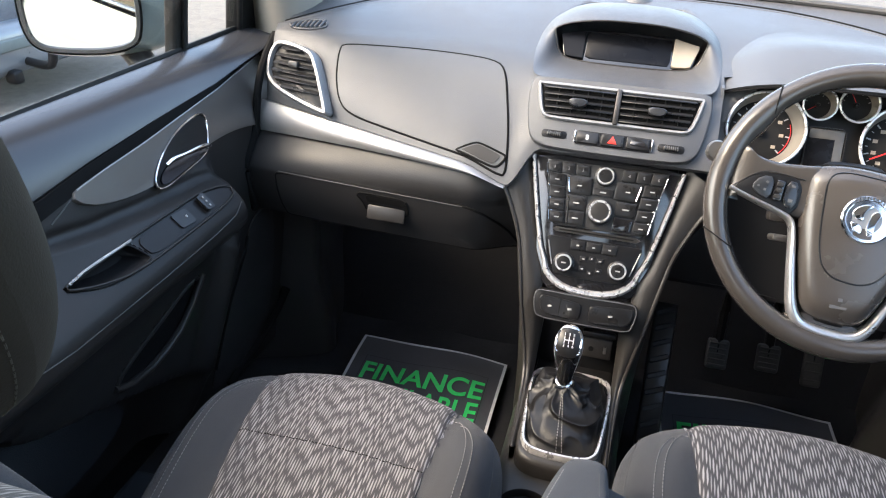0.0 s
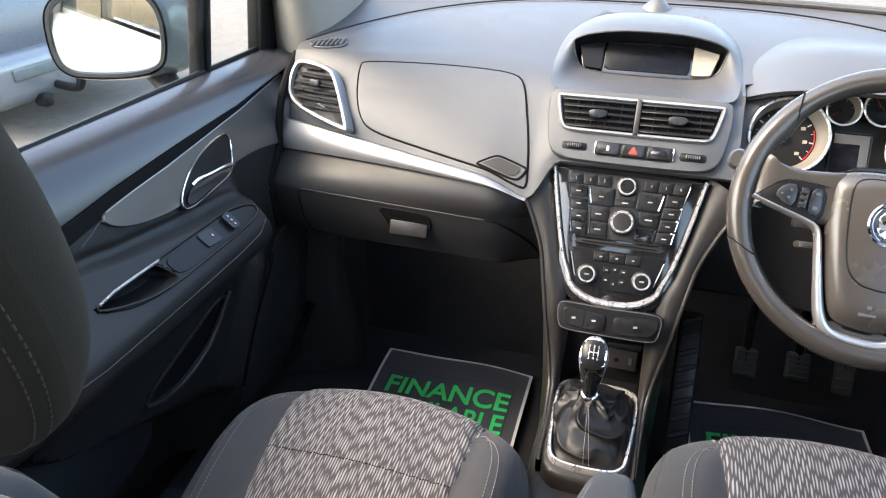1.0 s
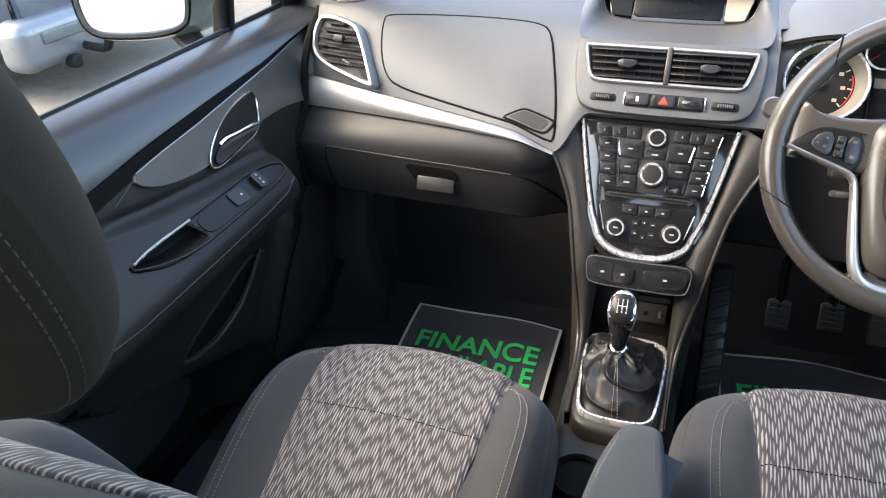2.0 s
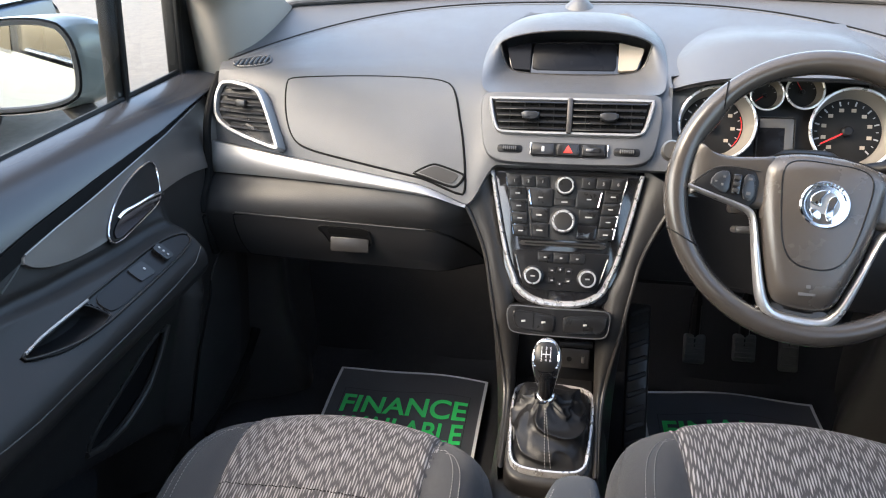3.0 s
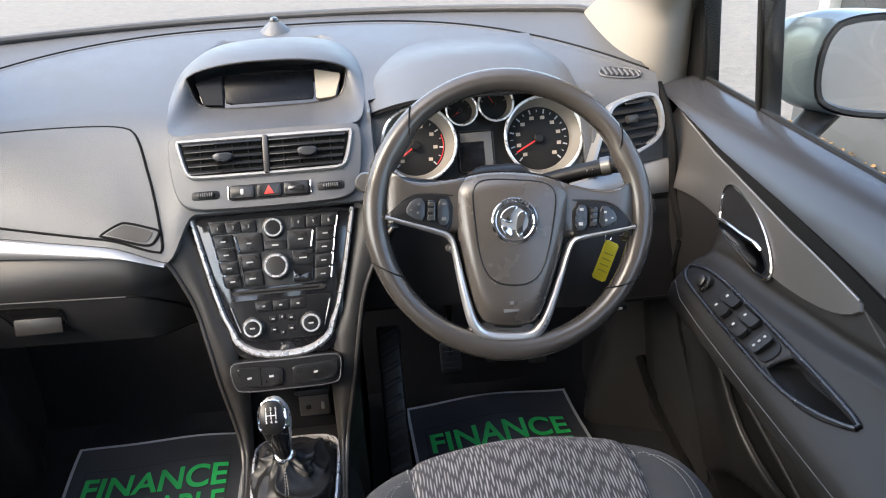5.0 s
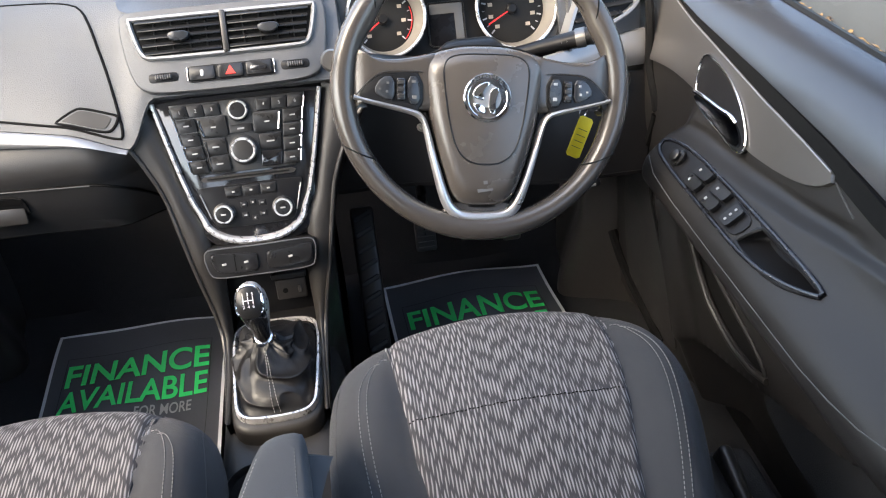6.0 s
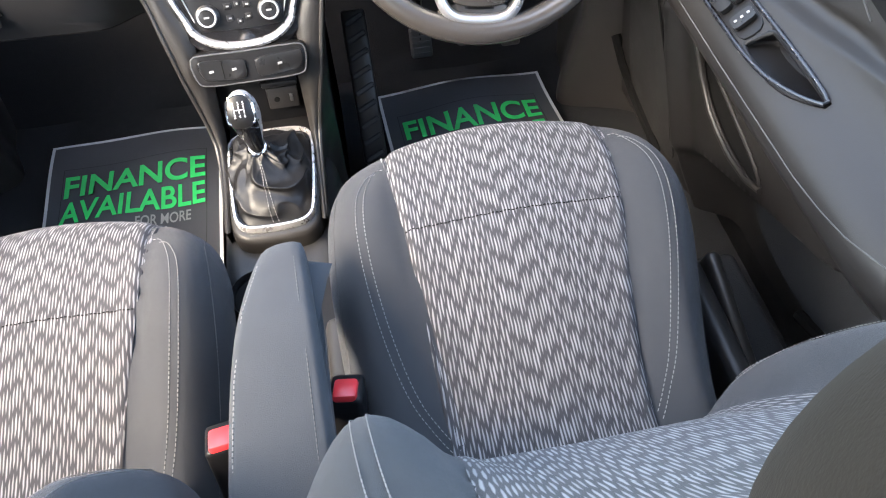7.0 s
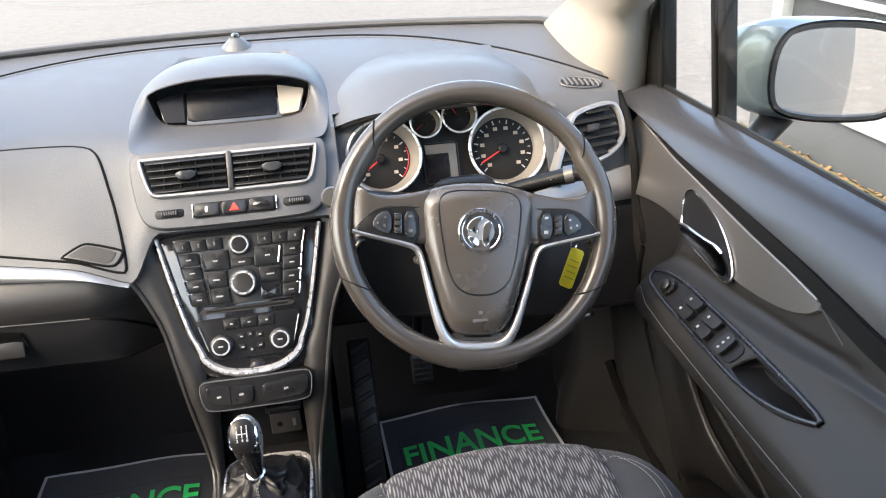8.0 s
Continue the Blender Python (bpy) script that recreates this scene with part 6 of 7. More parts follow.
for s in (-1, 1):
    def arm_o(pts, n=60, s=s, rounds=2):
        q = [(s * x, y) for x, y in pts]
        return soft(q if s > 0 else q[::-1], n, rounds)
    spo = arm_o([(0.050, 0.044), (0.072, 0.039), (0.105, 0.0335), (0.128, 0.0345), (0.144, 0.0400), (0.154, 0.0500), (0.163, 0.0480), (0.168, 0.030), (0.166, -0.020), (0.158, -0.032), (0.150, -0.014), (0.105, -0.024), (0.075, -0.030), (0.050, -0.026)], 90)
    sph = rounded(lambda x, y: 0.0150 - 0.0015 * math.cos(40 * (abs(x) - 0.115)) - 0.011 * smoothstep(0.136, 0.166, abs(x)), Shape(spo), 0.014, 0.72)
    sp = part("spoke", patch(lambda x, y, f=sph: WH @ Vector((x, y, f(x, y))), spo, 0.0, 0.016, 16), RIM, wheel, "leather-grained spoke", angle=60)
    pod = part("switch_pod", slab(arm_o([(0.0745, 0.0165), (0.100, 0.0180), (0.124, 0.0160), (0.139, 0.0045), (0.152, -0.0105), (0.148, -0.0135), (0.100, -0.0240), (0.0745, -0.0290)], 80, rounds=1), 0.008, 0.0162, WH, 0.0015), BLACK, sp, "dark switch pod")
    part("pod_edge", tube([WH @ Vector((s * x, y, 0.0162)) for x, y in chaikin([(0.0750, 0.0178), (0.100, 0.0190), (0.1245, 0.0170), (0.140, 0.0050), (0.153, -0.0105)], 2, False)], 0.0008, 6), CONSOLE, pod, "thin rolled edge")
    face_l = [(0.1335, -0.0050), (0.1240, 0.0110), (0.1085, 0.0120), (0.1080, -0.0170), (0.1230, -0.0135)]
    face_r = [(0.0935, 0.0125), (0.0790, 0.0115), (0.0775, -0.0215), (0.0935, -0.0195)]
    for o in (face_l, face_r):
        part("pod_button", slab(arm_o(o, 56, rounds=1), 0.0155, 0.0190, WH, 0.0012), PODKEY, pod, "slate rocker button")
    part("pod_roller", box(0.0105, 0.026, 0.006, WH @ pose(s * 0.1008, -0.003, 0.0175), 0.0022), GLOSS, pod)
    for k in (-1, 0, 1):
        part("roller_rib", box(0.0080, 0.0052, 0.003, WH @ pose(s * 0.1008, -0.003 + 0.0078 * k, 0.0205), 0.001), CONSOLE, pod)
    for x, y, w, h in ((0.0855, 0.006, 0.0050, 0.0032), (0.0850, -0.012, 0.0052, 0.0042), (0.1160, 0.004, 0.0032, 0.0026), (0.1170, -0.006, 0.0028, 0.0030), (0.1250, -0.003, 0.0026, 0.0022)):
        part("mark", box(w, h, 0.0006, WH @ pose(s * x, y, 0.0192), 0.0002, 1), LEGEND if s > 0 else LEGEND2, pod)
vhalf = [(0.156, -0.0120, 0.0150), (0.122, -0.0205, 0.0165), (0.090, -0.0275, 0.0170), (0.0760, -0.0325, 0.0172), (0.0700, -0.0480, 0.0168), (0.0620, -0.0800, 0.0150), (0.0520, -0.1150, 0.0120), (0.0440, -0.1380, 0.0100), (0.0330, -0.1510, 0.0085), (0.0160, -0.1550, 0.0080)]
vpath = [(-x, y, z) for x, y, z in vhalf] + vhalf[::-1]
vp = even(chaikin(vpath, 2, False), 90, False)


def v_strip():
    bm = bmesh.new()
    t = np.gradient(vp[:, :2], axis=0)
    t /= np.linalg.norm(t, axis=1)[:, None]
    nr = np.stack([-t[:, 1], t[:, 0]], 1)
    loops = []
    for i, (q, nn) in enumerate(zip(vp, nr)):
        f = i / 89
        w = 0.0026 + 0.0026 * math.sin(math.pi * f) ** 2 + 0.0020 * math.sin(math.pi * f) ** 10
        loops.append([bm.verts.new(WH @ Vector((q[0] + nn[0] * a, q[1] + nn[1] * a, q[2] + z))) for a, z in ((-w, -0.014), (-w, -0.002), (-w * 0.6, 0.001), (0, 0.0024), (w * 0.6, 0.001), (w, -0.002), (w, -0.014))])
    for a, b in zip(loops, loops[1:]):
        for k in range(7):
            bm.faces.new((a[k], a[(k + 1) % 7], b[(k + 1) % 7], b[k]))
    bm.faces.new(loops[0])
    bm.faces.new(list(reversed(loops[-1])))
    return bm


part("v_trim", v_strip(), TRIMSILVER, wheel, "satin silver V-shaped trim", angle=60)
part("lower_spoke", slab(soft([(-0.046, -0.135), (0.046, -0.135), (0.050, -0.158), (0.03, -0.166), (-0.03, -0.166), (-0.050, -0.158)], 40, 2), -0.014, 0.003, WH, 0.003), RIM, wheel)

# stalks, key
def stalk(s, name, pts, label, tip):
    st = thing(name, pts[0], label, "stalk")
    part("lever", tube(even(chaikin(pts, 2, False), 16, False), lambda q: 0.0105 + 0.0045 * q, 14, flat=0.80), BLACK, st)
    if tip == "ring":
        M = Matrix.Translation(pts[-1]) @ pose(0, 0, 0, 62, 0, 0)
        part("end_button", lathe([(0.0125, -0.010), (0.0135, 0.004), (0.011, 0.008), (0.008, 0.008)], 28, M), DOORSILVER, st, "round grey end button")
    else:
        a, b = Vector(pts[-2]), Vector(pts[-1])
        part("band", tube([a.lerp(b, 0.45), a.lerp(b, 0.62)], 0.0156, 14, flat=0.82), DOORSILVER, st, "pale marking band")
        part("tip", tube([a.lerp(b, 0.70), b], 0.0150, 14, flat=0.82), LOWER, st)
        for k in range(3):
            q = a.lerp(b, 0.15 + 0.1 * k)
            part("mark", box(0.004, 0.001, 0.004, Matrix.Translation(q) @ pose(0, -0.0120, 0.003), 0, 1), LEGEND, st)


stalk(-1, "indicator_stalk", [(0.265, 0.955, 0.690), (0.200, 0.915, 0.716), (0.135, 0.878, 0.741)], "black indicator stalk with round grey end", "ring")
stalk(1, "wiper_stalk", [(0.370, 0.955, 0.690), (0.425, 0.935, 0.708), (0.492, 0.912, 0.727)], "black wiper stalk with pale marking band", "band")
rl_ = thing("column_lever", (0.262, 0.965, 0.60), "grey steering column release lever under the shroud", "lever")
part("bracket", box(0.040, 0.030, 0.030, pose(0.255, 0.975, 0.630, -20), 0.005, 2), CONSOLE, rl_)
part("grip", box(0.034, 0.040, 0.010, pose(0.258, 0.950, 0.600, -24), 0.004, 2), DOORSILVER, rl_, "pale worn grip")
keyt = thing("ignition_key", (0.43, 0.935, 0.62), "key with a yellow plastic tag hanging from the ignition", "key")
part("lock_barrel", lathe([(0.016, 0), (0.016, 0.012), (0.012, 0.015)], 24, pose(0.415, 0.955, 0.630, 90, 0, -10)), CONSOLE, keyt)
part("key_bow", box(0.020, 0.022, 0.010, pose(0.438, 0.905, 0.638, 0, 0, -15), 0.004), BLACK, keyt, "black key bow")
part("key_ring", tube([(0.452 + 0.008 * math.cos(a), 0.868 + 0.008 * math.cos(a), 0.640 + 0.011 * math.sin(a)) for a in np.linspace(0, 2 * math.pi, 18)[:-1]], 0.0010, 5, closed=True), CHROME, keyt)
TG = pose(0.443, 0.850, 0.612, 62, 0, 4) @ pose(0, 0, 0, 0, 0, -30)
tag = part("tag", slab(rrect(0.0098, 0.0275, 0.003, 32), -0.0012, 0.0012, TG, 0.0006), YELLOW, keyt, "yellow plastic key tag")
for k in range(4):
    part("tag_rule", box(0.013, 0.0006, 0.0004, TG @ pose(0, 0.010 - 0.008 * k, 0.0013), 0, 1), DARKTHREAD, tag)

# ---- pedals and footrest ----
PEDAL = mat("dusty_rubber", (0.085, 0.083, 0.08), 0.6, var=0.2, scale=60, bump=0.3, grain=600)


def pedal(x, w, h, y, z, label):
    p = thing("pedal", (x, y + 0.1, z + 0.2), label, "pedal", group="pedals")
    M = pose(x, y, z, 62)
    b = part("pad", box(w, h, 0.014, M, 0.008, 3), PEDAL, p, "ribbed rubber pad")
    for k in range(5):
        part("rib", box(w * 0.8, 0.004, 0.004, M @ pose(0, -h * 0.36 + h * 0.18 * k, 0.008), 0.001, 1), PEDAL, b)
    part("lever", tube([(x, y + 0.01, z), (x + 0.002, y + 0.05, z + 0.08), (x + 0.005, y + 0.06, z + 0.22)], 0.011, 8, flat=1.5), BLACK, p)


pedal(0.281, 0.045, 0.064, 1.30, 0.152, "black rubber-faced clutch pedal")
pedal(0.380, 0.047, 0.058, 1.30, 0.164, "black rubber-faced brake pedal")
pedal(0.470, 0.040, 0.100, 1.31, 0.166, "tall black accelerator pedal")
fr_ = thing("footrest", (0.165, 1.15, 0.05), "ribbed black footrest on the tunnel side", "footrest")
FM = pose(0.150, 1.12, 0.20, 52, 0, 0) @ pose(0, 0, 0, 0, 0, 0)
part("plate", box(0.044, 0.28, 0.014, FM, 0.006, 3), KICK, fr_)
for k in range(9):
    part("rib", box(0.038, 0.010, 0.006, FM @ pose(0, -0.125 + 0.031 * k, 0.009, 0, 0, 24), 0.002, 1), RUBBER, fr_)


# ---- paper floor mats ----
def paper_mat(x0, x1, y0, y1, zf, lean, label):
    """A printed sheet that lies on the carpet with a slight wave; the print stands a hair above it."""
    cx, cy, w, h = (x0 + x1) / 2, (y0 + y1) / 2, x1 - x0, y1 - y0
    A = pose(cx, cy, 0, 0, 0, lean)

    def at(u, v, up=0.0):
        p = A @ Vector((u, v, 0))
        wave = 0.006 * math.sin(13 * u + 2) * smoothstep(h * 0.1, h * 0.5, v) + 0.004 * math.sin(9 * v + 5 * u)
        return Vector((p.x, p.y, zf(p.x, p.y) + wave + 0.012 + up))
    t = thing("paper_mat", (cx, cy, 0.05), label, "floor mat", group="paper floor mats")
    part("sheet", sheet(lambda u, v: at(u, v), np.linspace(-w / 2, w / 2, 30), np.linspace(-h / 2, h / 2, 34), (0, 0, -0.0012)), PAPER, t, "matt black printed sheet")

    def strip(u0, u1, v0, v1, nm, material, up=0.0016):
        n = 24
        us, vs = (np.linspace(u0, u1, n), (v0, v1)) if u1 - u0 > v1 - v0 else ((u0, u1), np.linspace(v0, v1, n))
        part(nm, sheet(lambda u, v: at(u, v, up), us, vs), material, t)
    b = 0.0062
    for q in ((-w / 2, w / 2, h / 2 - b, h / 2), (-w / 2, w / 2, -h / 2, -h / 2 + b), (-w / 2, -w / 2 + b, -h / 2 + b, h / 2 - b), (w / 2 - b, w / 2, -h / 2 + b, h / 2 - b)):
        strip(*q, "white_border", WHITE)
    i, j, e = w / 2 - 0.030, h / 2 - 0.070, 0.0012
    for q in ((-i, i, j - e, j), (-i, i, -j, -j + e), (-i, -i + e, -j + e, j - e), (i - e, i, -j + e, j - e)):
        strip(*q, "thin_rule", CONSOLE)

    def line(txt, v, size, material, width, bold, u=0.0):
        bm = text_bm(txt, size, Matrix(), 0.0002, bold, width)
        bmesh.ops.triangulate(bm, faces=bm.faces)
        for vert in bm.verts:
            vert.co = at(vert.co.x + u, vert.co.y + v, 0.0022 + vert.co.z)
        part("lettering", bm, material, t, angle=20)
    line("FINANCE", h / 2 - 0.122, 0.076, GREEN, w * 0.80, 0.0016)
    line("AVAILABLE", h / 2 - 0.189, 0.076, GREEN, w * 0.81, 0.0014)
    line("FOR MORE", h / 2 - 0.238, 0.036, LEGEND, w * 0.30, 0.0004, w * 0.17)
    return t


flat = lambda x, y: floor_pt(x, y)[2] + 0.006
paper_mat(-0.490, -0.150, 0.775, 1.248, flat, 1.0, "black paper floor mat with green lettering and white border, passenger foot-well")
paper_mat(0.185, 0.541, 0.800, 1.272, flat, 2.5, "black paper floor mat with green lettering and white border, driver foot-well")


# ---- seats ----
def build_seat(cx, dz, back_y, head, label):
    seat = thing("front_seat", (cx, 0.35, 0.05), label, "car seat", group="front seats")
    T = Matrix.Translation((cx, 0, dz))
    # cushion
    co = soft([(-0.195, 0.20), (-0.215, 0.40), (-0.222, 0.55), (-0.212, 0.66), (-0.165, 0.712), (-0.08, 0.735), (0.08, 0.735), (0.165, 0.712), (0.212, 0.66), (0.222, 0.55), (0.215, 0.40), (0.195, 0.20)], 120, 2)
    squeeze = lambda x, y: 1 - 0.20 * smoothstep(0.62, 0.30, y) if cx > 0 and x > 0 else 1.0
    co = np.array([(x * squeeze(x, y), y) for x, y in co])
    csh = Shape(co)

    def ctop(x, y):
        x = x / squeeze(x, y)
        z = 0.405 + 0.058 * smoothstep(0.28, 0.62, y) + 0.004 * math.cos(22 * x)
        z += 0.0022 * noise.noise(Vector((x * 11 + cx * 7, y * 9, 0.3))) * smoothstep(0.11, 0.16, abs(x))
        z += (0.020 if cx < 0 or x > 0 else 0.013) * math.exp(-((abs(x) - 0.175) / 0.035) ** 2) * smoothstep(0.72, 0.55, y)
        z -= 0.006 * math.exp(-((abs(x) - (0.108 + 0.024 * smoothstep(0.3, 0.65, y))) / 0.006) ** 2)
        return z
    ch = rounded(ctop, csh, 0.075, 0.70)
    cs = lambda x, y: T @ Vector((x, y, ch(x, y)))
    cush = part("cushion", patch(cs, co, 0.0, 0.10, 26), CLOTH, seat, "charcoal cloth cushion with side bolsters", angle=60)
    fab = soft([(-0.105, 0.235), (-0.107, 0.35), (-0.125, 0.56), (-0.136, 0.66), (-0.139, 0.715), (-0.136, 0.722), (0.0, 0.729), (0.136, 0.722), (0.139, 0.715), (0.136, 0.66), (0.125, 0.56), (0.107, 0.35), (0.105, 0.235)], 110, 2)
    fab = np.array([(x * squeeze(x, y) * (1.0 if cx < 0 or x > 0 else 1 + 0.10 * smoothstep(0.60, 0.30, y)), y) for x, y in fab])
    part("striped_panel", patch(cs, fab, 0.0022, 0.004, 26, uv=True), STRIPE, cush, "grey and white zigzag striped fabric panel", angle=60)
    part("cross_seam", stitches(on(cs, [(x, 0.556 + 0.0008 * math.sin(420 * x)) for x in np.linspace(-0.124, 0.124, 60)], 0.0024), 0.0046, 0.0009, 0.62), DARK, cush, "puckered cross seam")
    for s in (-1, 1):
        for off in (0.0, 0.009):
            ends = ((0.162, 0.38), (0.140, 0.27)) if cx < 0 else ((0.147, 0.376), (0.120, 0.330), (0.104, 0.308))
            run = chaikin([(s * (0.139 + off), 0.655 - off), (s * (0.150 + off), 0.655 - off), (s * (0.170 + off), 0.595), (s * (0.168 + off), 0.49)] + [(s * (x + off), y) for x, y in ends], 3, False)
            run = [(x * squeeze(x, y), y) for x, y in run]
            part("stitching", stitches(on(cs, even(run, 60, False), 0.0006), 0.0052, 0.0005), THREAD, cush, "pale double stitching")
        side = chaikin([(s * 0.190, 0.672), (s * 0.205, 0.60), (s * 0.210, 0.50), (s * 0.204, 0.36), (s * 0.19, 0.25)], 3, False)
        side = [(x * squeeze(x, y), y) for x, y in side]
        part("edge_stitching", stitches(on(cs, even(side, 50, False), 0.0006), 0.0052, 0.0005), DARKTHREAD, cush)
        part("side_shield", box(0.030, 0.36, 0.14, T @ pose(s * 0.222, 0.36, 0.27), 0.012, 3), LOWER, seat, "charcoal plastic side shield")
    part("base", box(0.36, 0.42, 0.14, T @ pose(0, 0.44, 0.26), 0.02, 3), BLACK, seat, "dark seat base")
    for s in (-1, 1):
        part("rail", box(0.035, 0.52, max(0.03, 0.20 + dz), pose(cx + s * 0.17, 0.44, 0.03 + (0.20 + dz) / 2), 0.006), BLACK, seat, "black seat rail")
    if cx > 0:
        lv = part("height_lever", box(0.018, 0.150, 0.046, T @ pose(0.248, 0.465, 0.312, 16), 0.012, 4), CONSOLE, seat, "long height lever at the cushion's side")
    # backrest
    B = T @ pose(0, back_y, 0.405, 113) @ pose(0, 0, 0, 0, 180, 0)
    bo = soft([(-0.190, -0.06), (-0.225, 0.06), (-0.238, 0.20), (-0.228, 0.34), (-0.190, 0.46), (-0.14, 0.520), (-0.06, 0.535), (0.06, 0.535), (0.14, 0.520), (0.190, 0.46), (0.228, 0.34), (0.238, 0.20), (0.225, 0.06), (0.190, -0.06)], 120, 2)
    bsh = Shape(bo)

    def btop(x, y):
        return 0.028 * math.sin(math.pi * min(1, max(0, (y + 0.05) / 0.45))) * 0.6 + 0.052 * math.exp(-((abs(x) - 0.180) / 0.050) ** 2) * smoothstep(0.46, 0.25, y) - 0.006 * math.exp(-((abs(x) - 0.128) / 0.006) ** 2)
    bh = rounded(btop, bsh, 0.055, 0.78)
    bs = lambda x, y: B @ Vector((x, y, bh(x, y)))
    back = part("backrest", patch(bs, bo, 0.0, 0.085, 26), CLOTH, seat, "charcoal cloth backrest with side bolsters", angle=60)
    fb = soft([(-0.120, -0.03), (-0.126, 0.10), (-0.126, 0.30), (-0.120, 0.44), (-0.11, 0.505), (0.0, 0.520), (0.11, 0.505), (0.120, 0.44), (0.126, 0.30), (0.126, 0.10), (0.120, -0.03)], 100, 2)
    part("striped_panel", patch(bs, fb, 0.0022, 0.004, 22, uv=True), STRIPE, back, "grey and white zigzag striped fabric panel", angle=60)
    for s in (-1, 1):
        for off in (0.0, 0.010):
            run = chaikin([(s * (0.150 + off), 0.02), (s * (0.176 + off), 0.10), (s * (0.182 + off), 0.22), (s * (0.170 + off), 0.36), (s * (0.145 + off), 0.46)], 3, False)
            part("stitching", stitches(on(bs, even(run, 60, False), 0.0006), 0.0052, 0.0005), THREAD, back, "pale double stitching")
    # headrest
    ho = soft([(-0.100, -0.085), (-0.128, -0.04), (-0.134, 0.03), (-0.118, 0.085), (-0.06, 0.104), (0.06, 0.104), (0.118, 0.085), (0.134, 0.03), (0.128, -0.04), (0.100, -0.085), (0.05, -0.098), (-0.05, -0.098)], 100, 2)
    hs_ = Shape(ho)
    H = pose(head[0], head[1], head[2], 106) @ pose(0, 0, 0, 0, 180, 0)
    hh = rounded(lambda x, y: 0.052, hs_, 0.052, 0.42)
    hf = lambda x, y: H @ Vector((x, y, hh(x, y)))
    hr = part("headrest", patch(hf, ho, 0.0, 0.0, 20), HEADCLOTH, seat, "charcoal cloth headrest", angle=60)
    part("headrest_back", patch(lambda x, y: H @ Vector((x, y, -hh(x, y) * 0.7)), ho, 0.0, 0.0, 16), HEADCLOTH, hr, angle=60)
    if head[0] < 0:
        for s in (-1, 1):
            for inset in (0.988, 0.968):
                run = [tuple(hs_.c + (np.array(q) - hs_.c) * inset) for q in sorted([q for q in ho if s * q[0] > 0.06], key=lambda q: q[1])]
                part("stitching", stitches([tuple(H @ Vector((x, y, -hh(x, y) * 0.7 - 0.0003))) for x, y in run], 0.0042, 0.0004), HEADTHREAD, hr, "dull double stitching along the headrest's edge")
    for s in (-1, 1):
        part("post", tube([H @ Vector((s * 0.06, -0.05, -0.012)), T @ Vector((s * 0.06 + head[0] - cx, 0.02, 0.84))], 0.006, 10), CHROME, hr, "chrome headrest post")


build_seat(0.290, 0.0, 0.282, (0.313, 0.044, 0.978), "driver seat in charcoal cloth with striped centre panels")
build_seat(-0.277, -0.060, 0.305, (-0.272, 0.060, 0.965), "passenger seat in charcoal cloth with striped centre panels")


def buckle(x, y, z, rz, label):
    b = thing("seat_belt_buckle", (x, y, z - 0.10), label, "buckle", group="seat belt buckles")
    M = pose(x, y, z, -22, 0, rz)
    part("housing", box(0.034, 0.042, 0.085, M, 0.006, 3), BLACK, b, "black buckle housing")
    part("release_button", box(0.024, 0.028, 0.014, M @ pose(0, -0.006, 0.040, 0), 0.004), RED, b, "red release button")
    part("stalk", box(0.018, 0.008, 0.14, M @ pose(0, 0.004, -0.10), 0.003), BLACK, b)


buckle(0.078, 0.372, 0.400, -8, "seat belt buckle with red release button beside the driver seat")
buckle(-0.043, 0.352, 0.385, 8, "seat belt buckle with red release button beside the passenger seat")

# ---- outside: parked car with a tow bar, shop front with a mossy foot ----
WHITEFRAME = mat("white_frame_paint", (0.22, 0.235, 0.235), 0.45, var=0.05)
GREYWALL = mat("grey_render", (0.042, 0.046, 0.050), 0.8, var=0.15, scale=6, bump=0.4, grain=200)
DARKGLASS = mat("dark_shop_glass", (0.03, 0.033, 0.036), 0.08, var=0.05, coat=0.5)
CARBLUE = mat("blue_grey_metallic_paint", (0.055, 0.07, 0.10), 0.30, metal=0.5, var=0.05, scale=200, coat=0.6)
CARSILVER = mat("silver_bumper_paint", (0.17, 0.18, 0.19), 0.35, metal=0.4, var=0.06, coat=0.4)
MOSS = mat("moss_and_leaf_litter", (0.085, 0.075, 0.022), 0.95, var=0.6, scale=30, bump=0.8, grain=120)
LEAF = mat("dry_leaf", (0.15, 0.085, 0.03), 0.9, var=0.4, scale=40)

pc = thing("parked_car", (-5.0, 3.4, -0.40), "blue-grey parked car with silver bumper and a tow bar", "car")


def car_pt(a, x):
    """Body cross-section: a round the section, x along the car, whose tail is at -3.25."""
    t = (-3.25 - x) / 4.1
    tail = smoothstep(0.0, 0.05, t)
    w = 0.84 * (0.90 + 0.10 * tail)
    roof = 0.42 + 0.60 * smoothstep(0.02, 0.22, t) * (1 - smoothstep(0.55, 0.75, t))
    low = -0.20 + 0.06 * (1 - tail)
    c, s_ = math.cos(a), math.sin(a)
    y = math.copysign(abs(c) ** 0.35, c) * w
    z = low + (roof - low) * (0.5 + 0.5 * math.copysign(abs(s_) ** 0.45, s_))
    narrow = 1 - 0.22 * smoothstep(0.42, 1.0, z)
    return (x, 3.62 + y * narrow, z)


body = part("body", sheet(car_pt, np.linspace(0, 2 * math.pi, 49), np.linspace(-3.25, -7.35, 40)), CARBLUE, pc, "blue-grey painted body", angle=60)
part("tail_panel", box(0.06, 1.45, 0.50, pose(-3.26, 3.62, 0.15, 0, -6, 0), 0.05, 4), CARBLUE, pc)
part("bumper", box(0.22, 1.70, 0.30, pose(-3.24, 3.62, -0.06), 0.08, 5), CARSILVER, pc, "silver bumper")
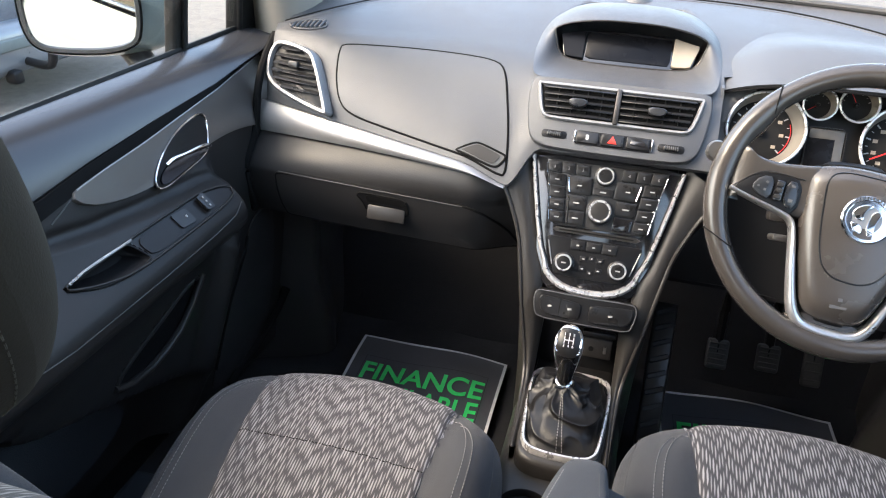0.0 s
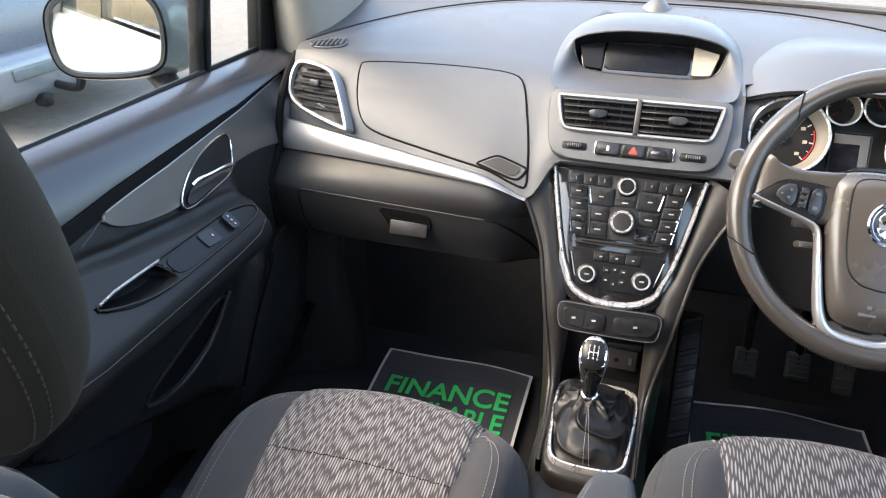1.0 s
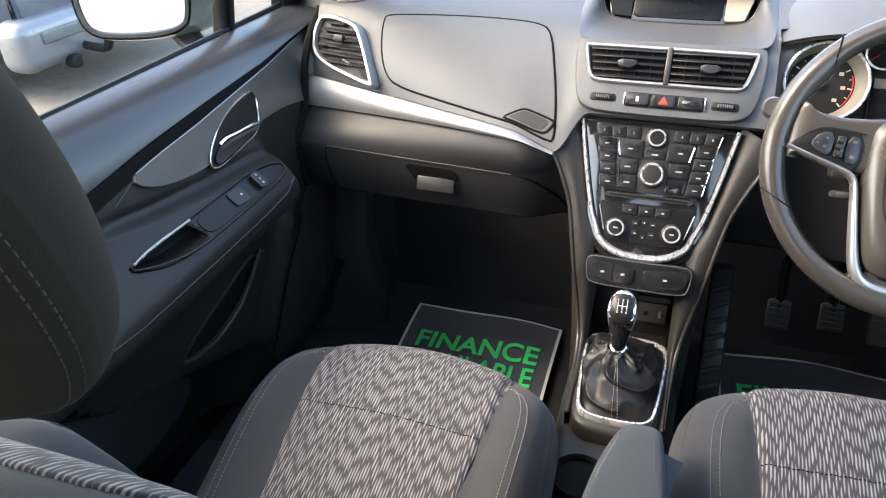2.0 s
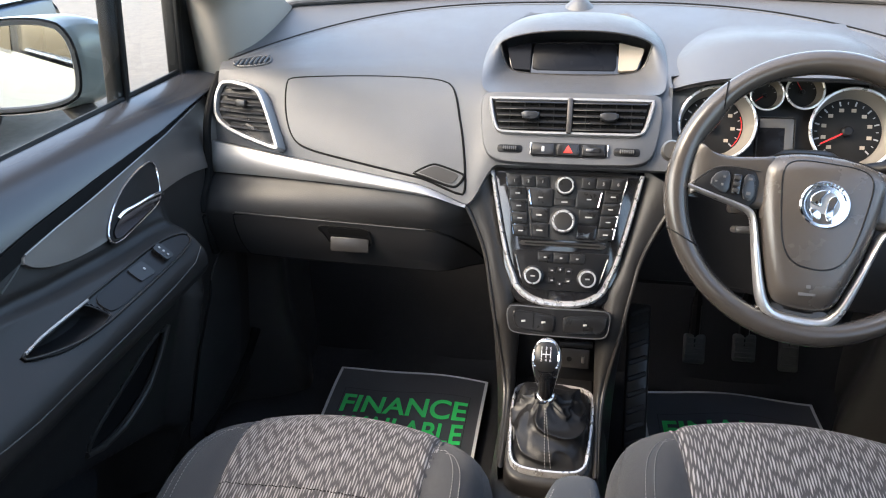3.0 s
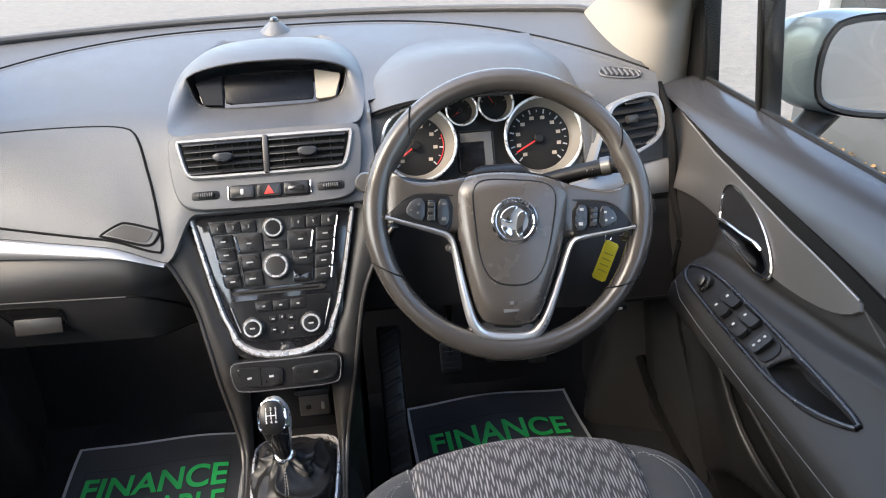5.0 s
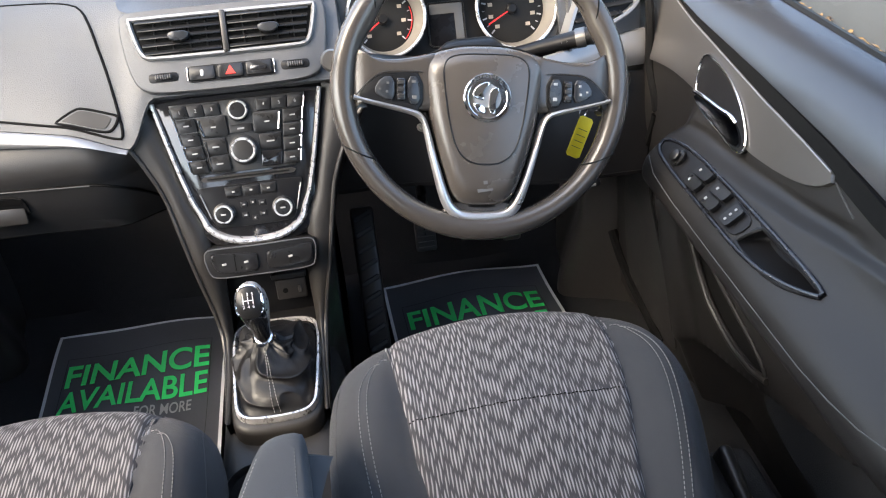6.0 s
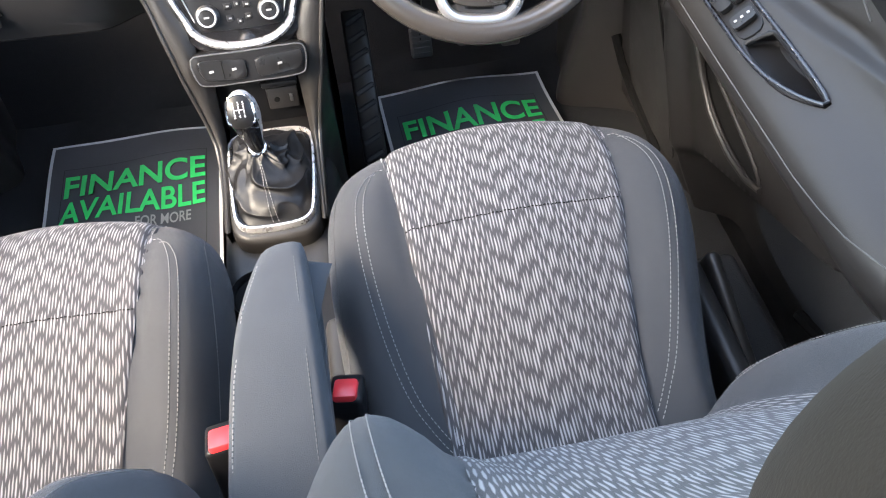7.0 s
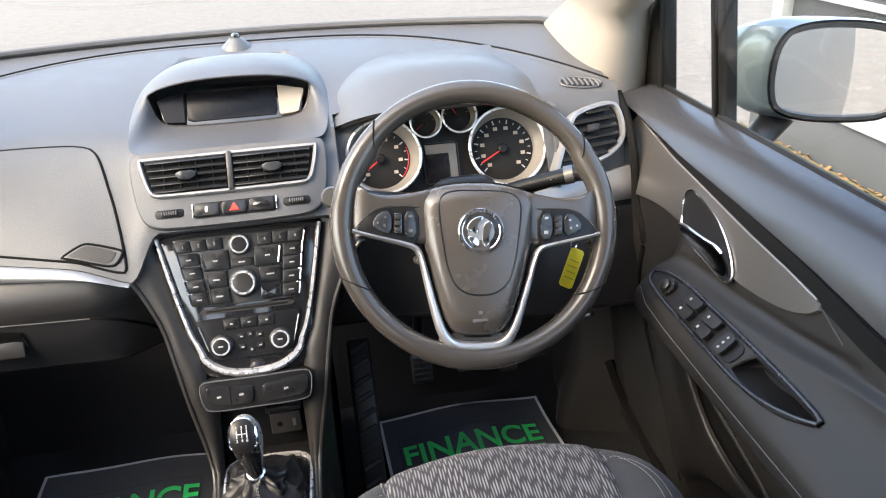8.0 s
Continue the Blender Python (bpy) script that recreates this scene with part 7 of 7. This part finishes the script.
part("bumper_strip", box(0.03, 1.40, 0.07, pose(-3.125, 3.62, -0.02), 0.012, 3), COWL, pc, "dark bumper strip")
for x in (-4.0, -6.6):
    wl = part("wheel", lathe([(0.30, -0.09), (0.31, -0.05), (0.31, 0.05), (0.30, 0.09)], 36, pose(x, 2.86, -0.09, 90)), RUBBER, pc, "black tyre")
    part("rim", lathe([(0.20, 0.05), (0.20, 0.10), (0.05, 0.11)], 24, pose(x, 2.87, -0.09, 90)), CARSILVER, wl, "silver wheel rim")
part("side_glass", box(1.7, 0.02, 0.34, pose(-5.2, 2.885, 0.62, -14), 0.01), DARKGLASS, pc, "dark side glass")
tow = part("tow_bar", tube(even(chaikin([(-3.28, 3.25, -0.13), (-3.10, 3.22, -0.14), (-2.98, 3.19, -0.14), (-2.90, 3.17, -0.12), (-2.885, 3.165, -0.04)], 2, False), 18, False), 0.026, 10), BLACK, pc, "black swan-neck tow bar")
part("tow_ball", lathe([(0.012, 0), (0.022, 0.01), (0.026, 0.026), (0.020, 0.044), (0.006, 0.052)], 18, pose(-2.885, 3.165, -0.04)), CONSOLE, tow)
part("tow_socket", box(0.09, 0.07, 0.08, pose(-3.13, 3.10, -0.20), 0.02, 3), BLACK, pc, "black trailer socket")

pc.matrix_basis = Matrix.Translation((-5.36, 3.65, -0.40))

shop = thing("shop_front", (2.9, 3.0, -0.40), "low dark-glass shop front, white frames, grey plinth", "building")
part("plinth", box(0.20, 10.0, 0.28, pose(2.88, -0.90, -0.26), 0.01), GREYWALL, shop, "grey rendered plinth")
part("sill", box(0.22, 10.0, 0.10, pose(2.86, -0.90, -0.08), 0.012), WHITEFRAME, shop, "white sill")
for k in range(8):
    y = 4.05 - 1.5 * k
    part("pane", box(0.02, 1.40, 1.0, pose(2.90, y - 0.75, 0.46), 0.004), DARKGLASS, shop, "dark shop glass")
    part("mullion", box(0.10, 0.10, 1.0, pose(2.87, y, 0.46), 0.01), WHITEFRAME, shop, "white upright frame")
    part("transom", box(0.05, 1.40, 0.035, pose(2.875, y - 0.75, 0.43), 0.006), WHITEFRAME, shop, "white cross rail")
part("fascia", box(0.14, 12.2, 0.08, pose(2.9, -1.3, 1.0), 0.02), WHITEFRAME, shop)


def moss_pt(u, v):
    e = 0.10 + 0.05 * noise.noise(Vector((u * 2.3, 0.4, 0)))
    return (2.78 - e * 1.9 * v, u, -0.398 + 0.030 * math.sin(math.pi * min(1, v * 1.2)) * (0.6 + 0.6 * noise.noise(Vector((u * 6, v * 4, 1)))))


single("moss_strip", sheet(moss_pt, np.linspace(-1.0, 4.2, 130), np.linspace(0, 1, 8)), MOSS, "strip of moss and leaf litter along the shop's foot", "moss", kind="stuff")
rl = random.Random(7)
lv = bmesh.new()
for k in range(420):
    y = rl.uniform(0.5, 4.2)
    x = 2.77 - abs(rl.gauss(0, 0.10))
    m = pose(x, y, -0.385 + 0.008 * rl.random(), rl.uniform(-25, 25), rl.uniform(-25, 25), rl.uniform(0, 360))
    q = 0.012 + 0.016 * rl.random()
    vs = [lv.verts.new(m @ Vector(p)) for p in ((-q, 0, 0), (0, -q * 0.5, 0.004), (q, 0, 0), (0, q * 0.5, 0.004))]
    lv.faces.new(vs)
single("leaf_litter", lv, LEAF, "scattered dry brown leaves by the wall", "leaves", kind="stuff")
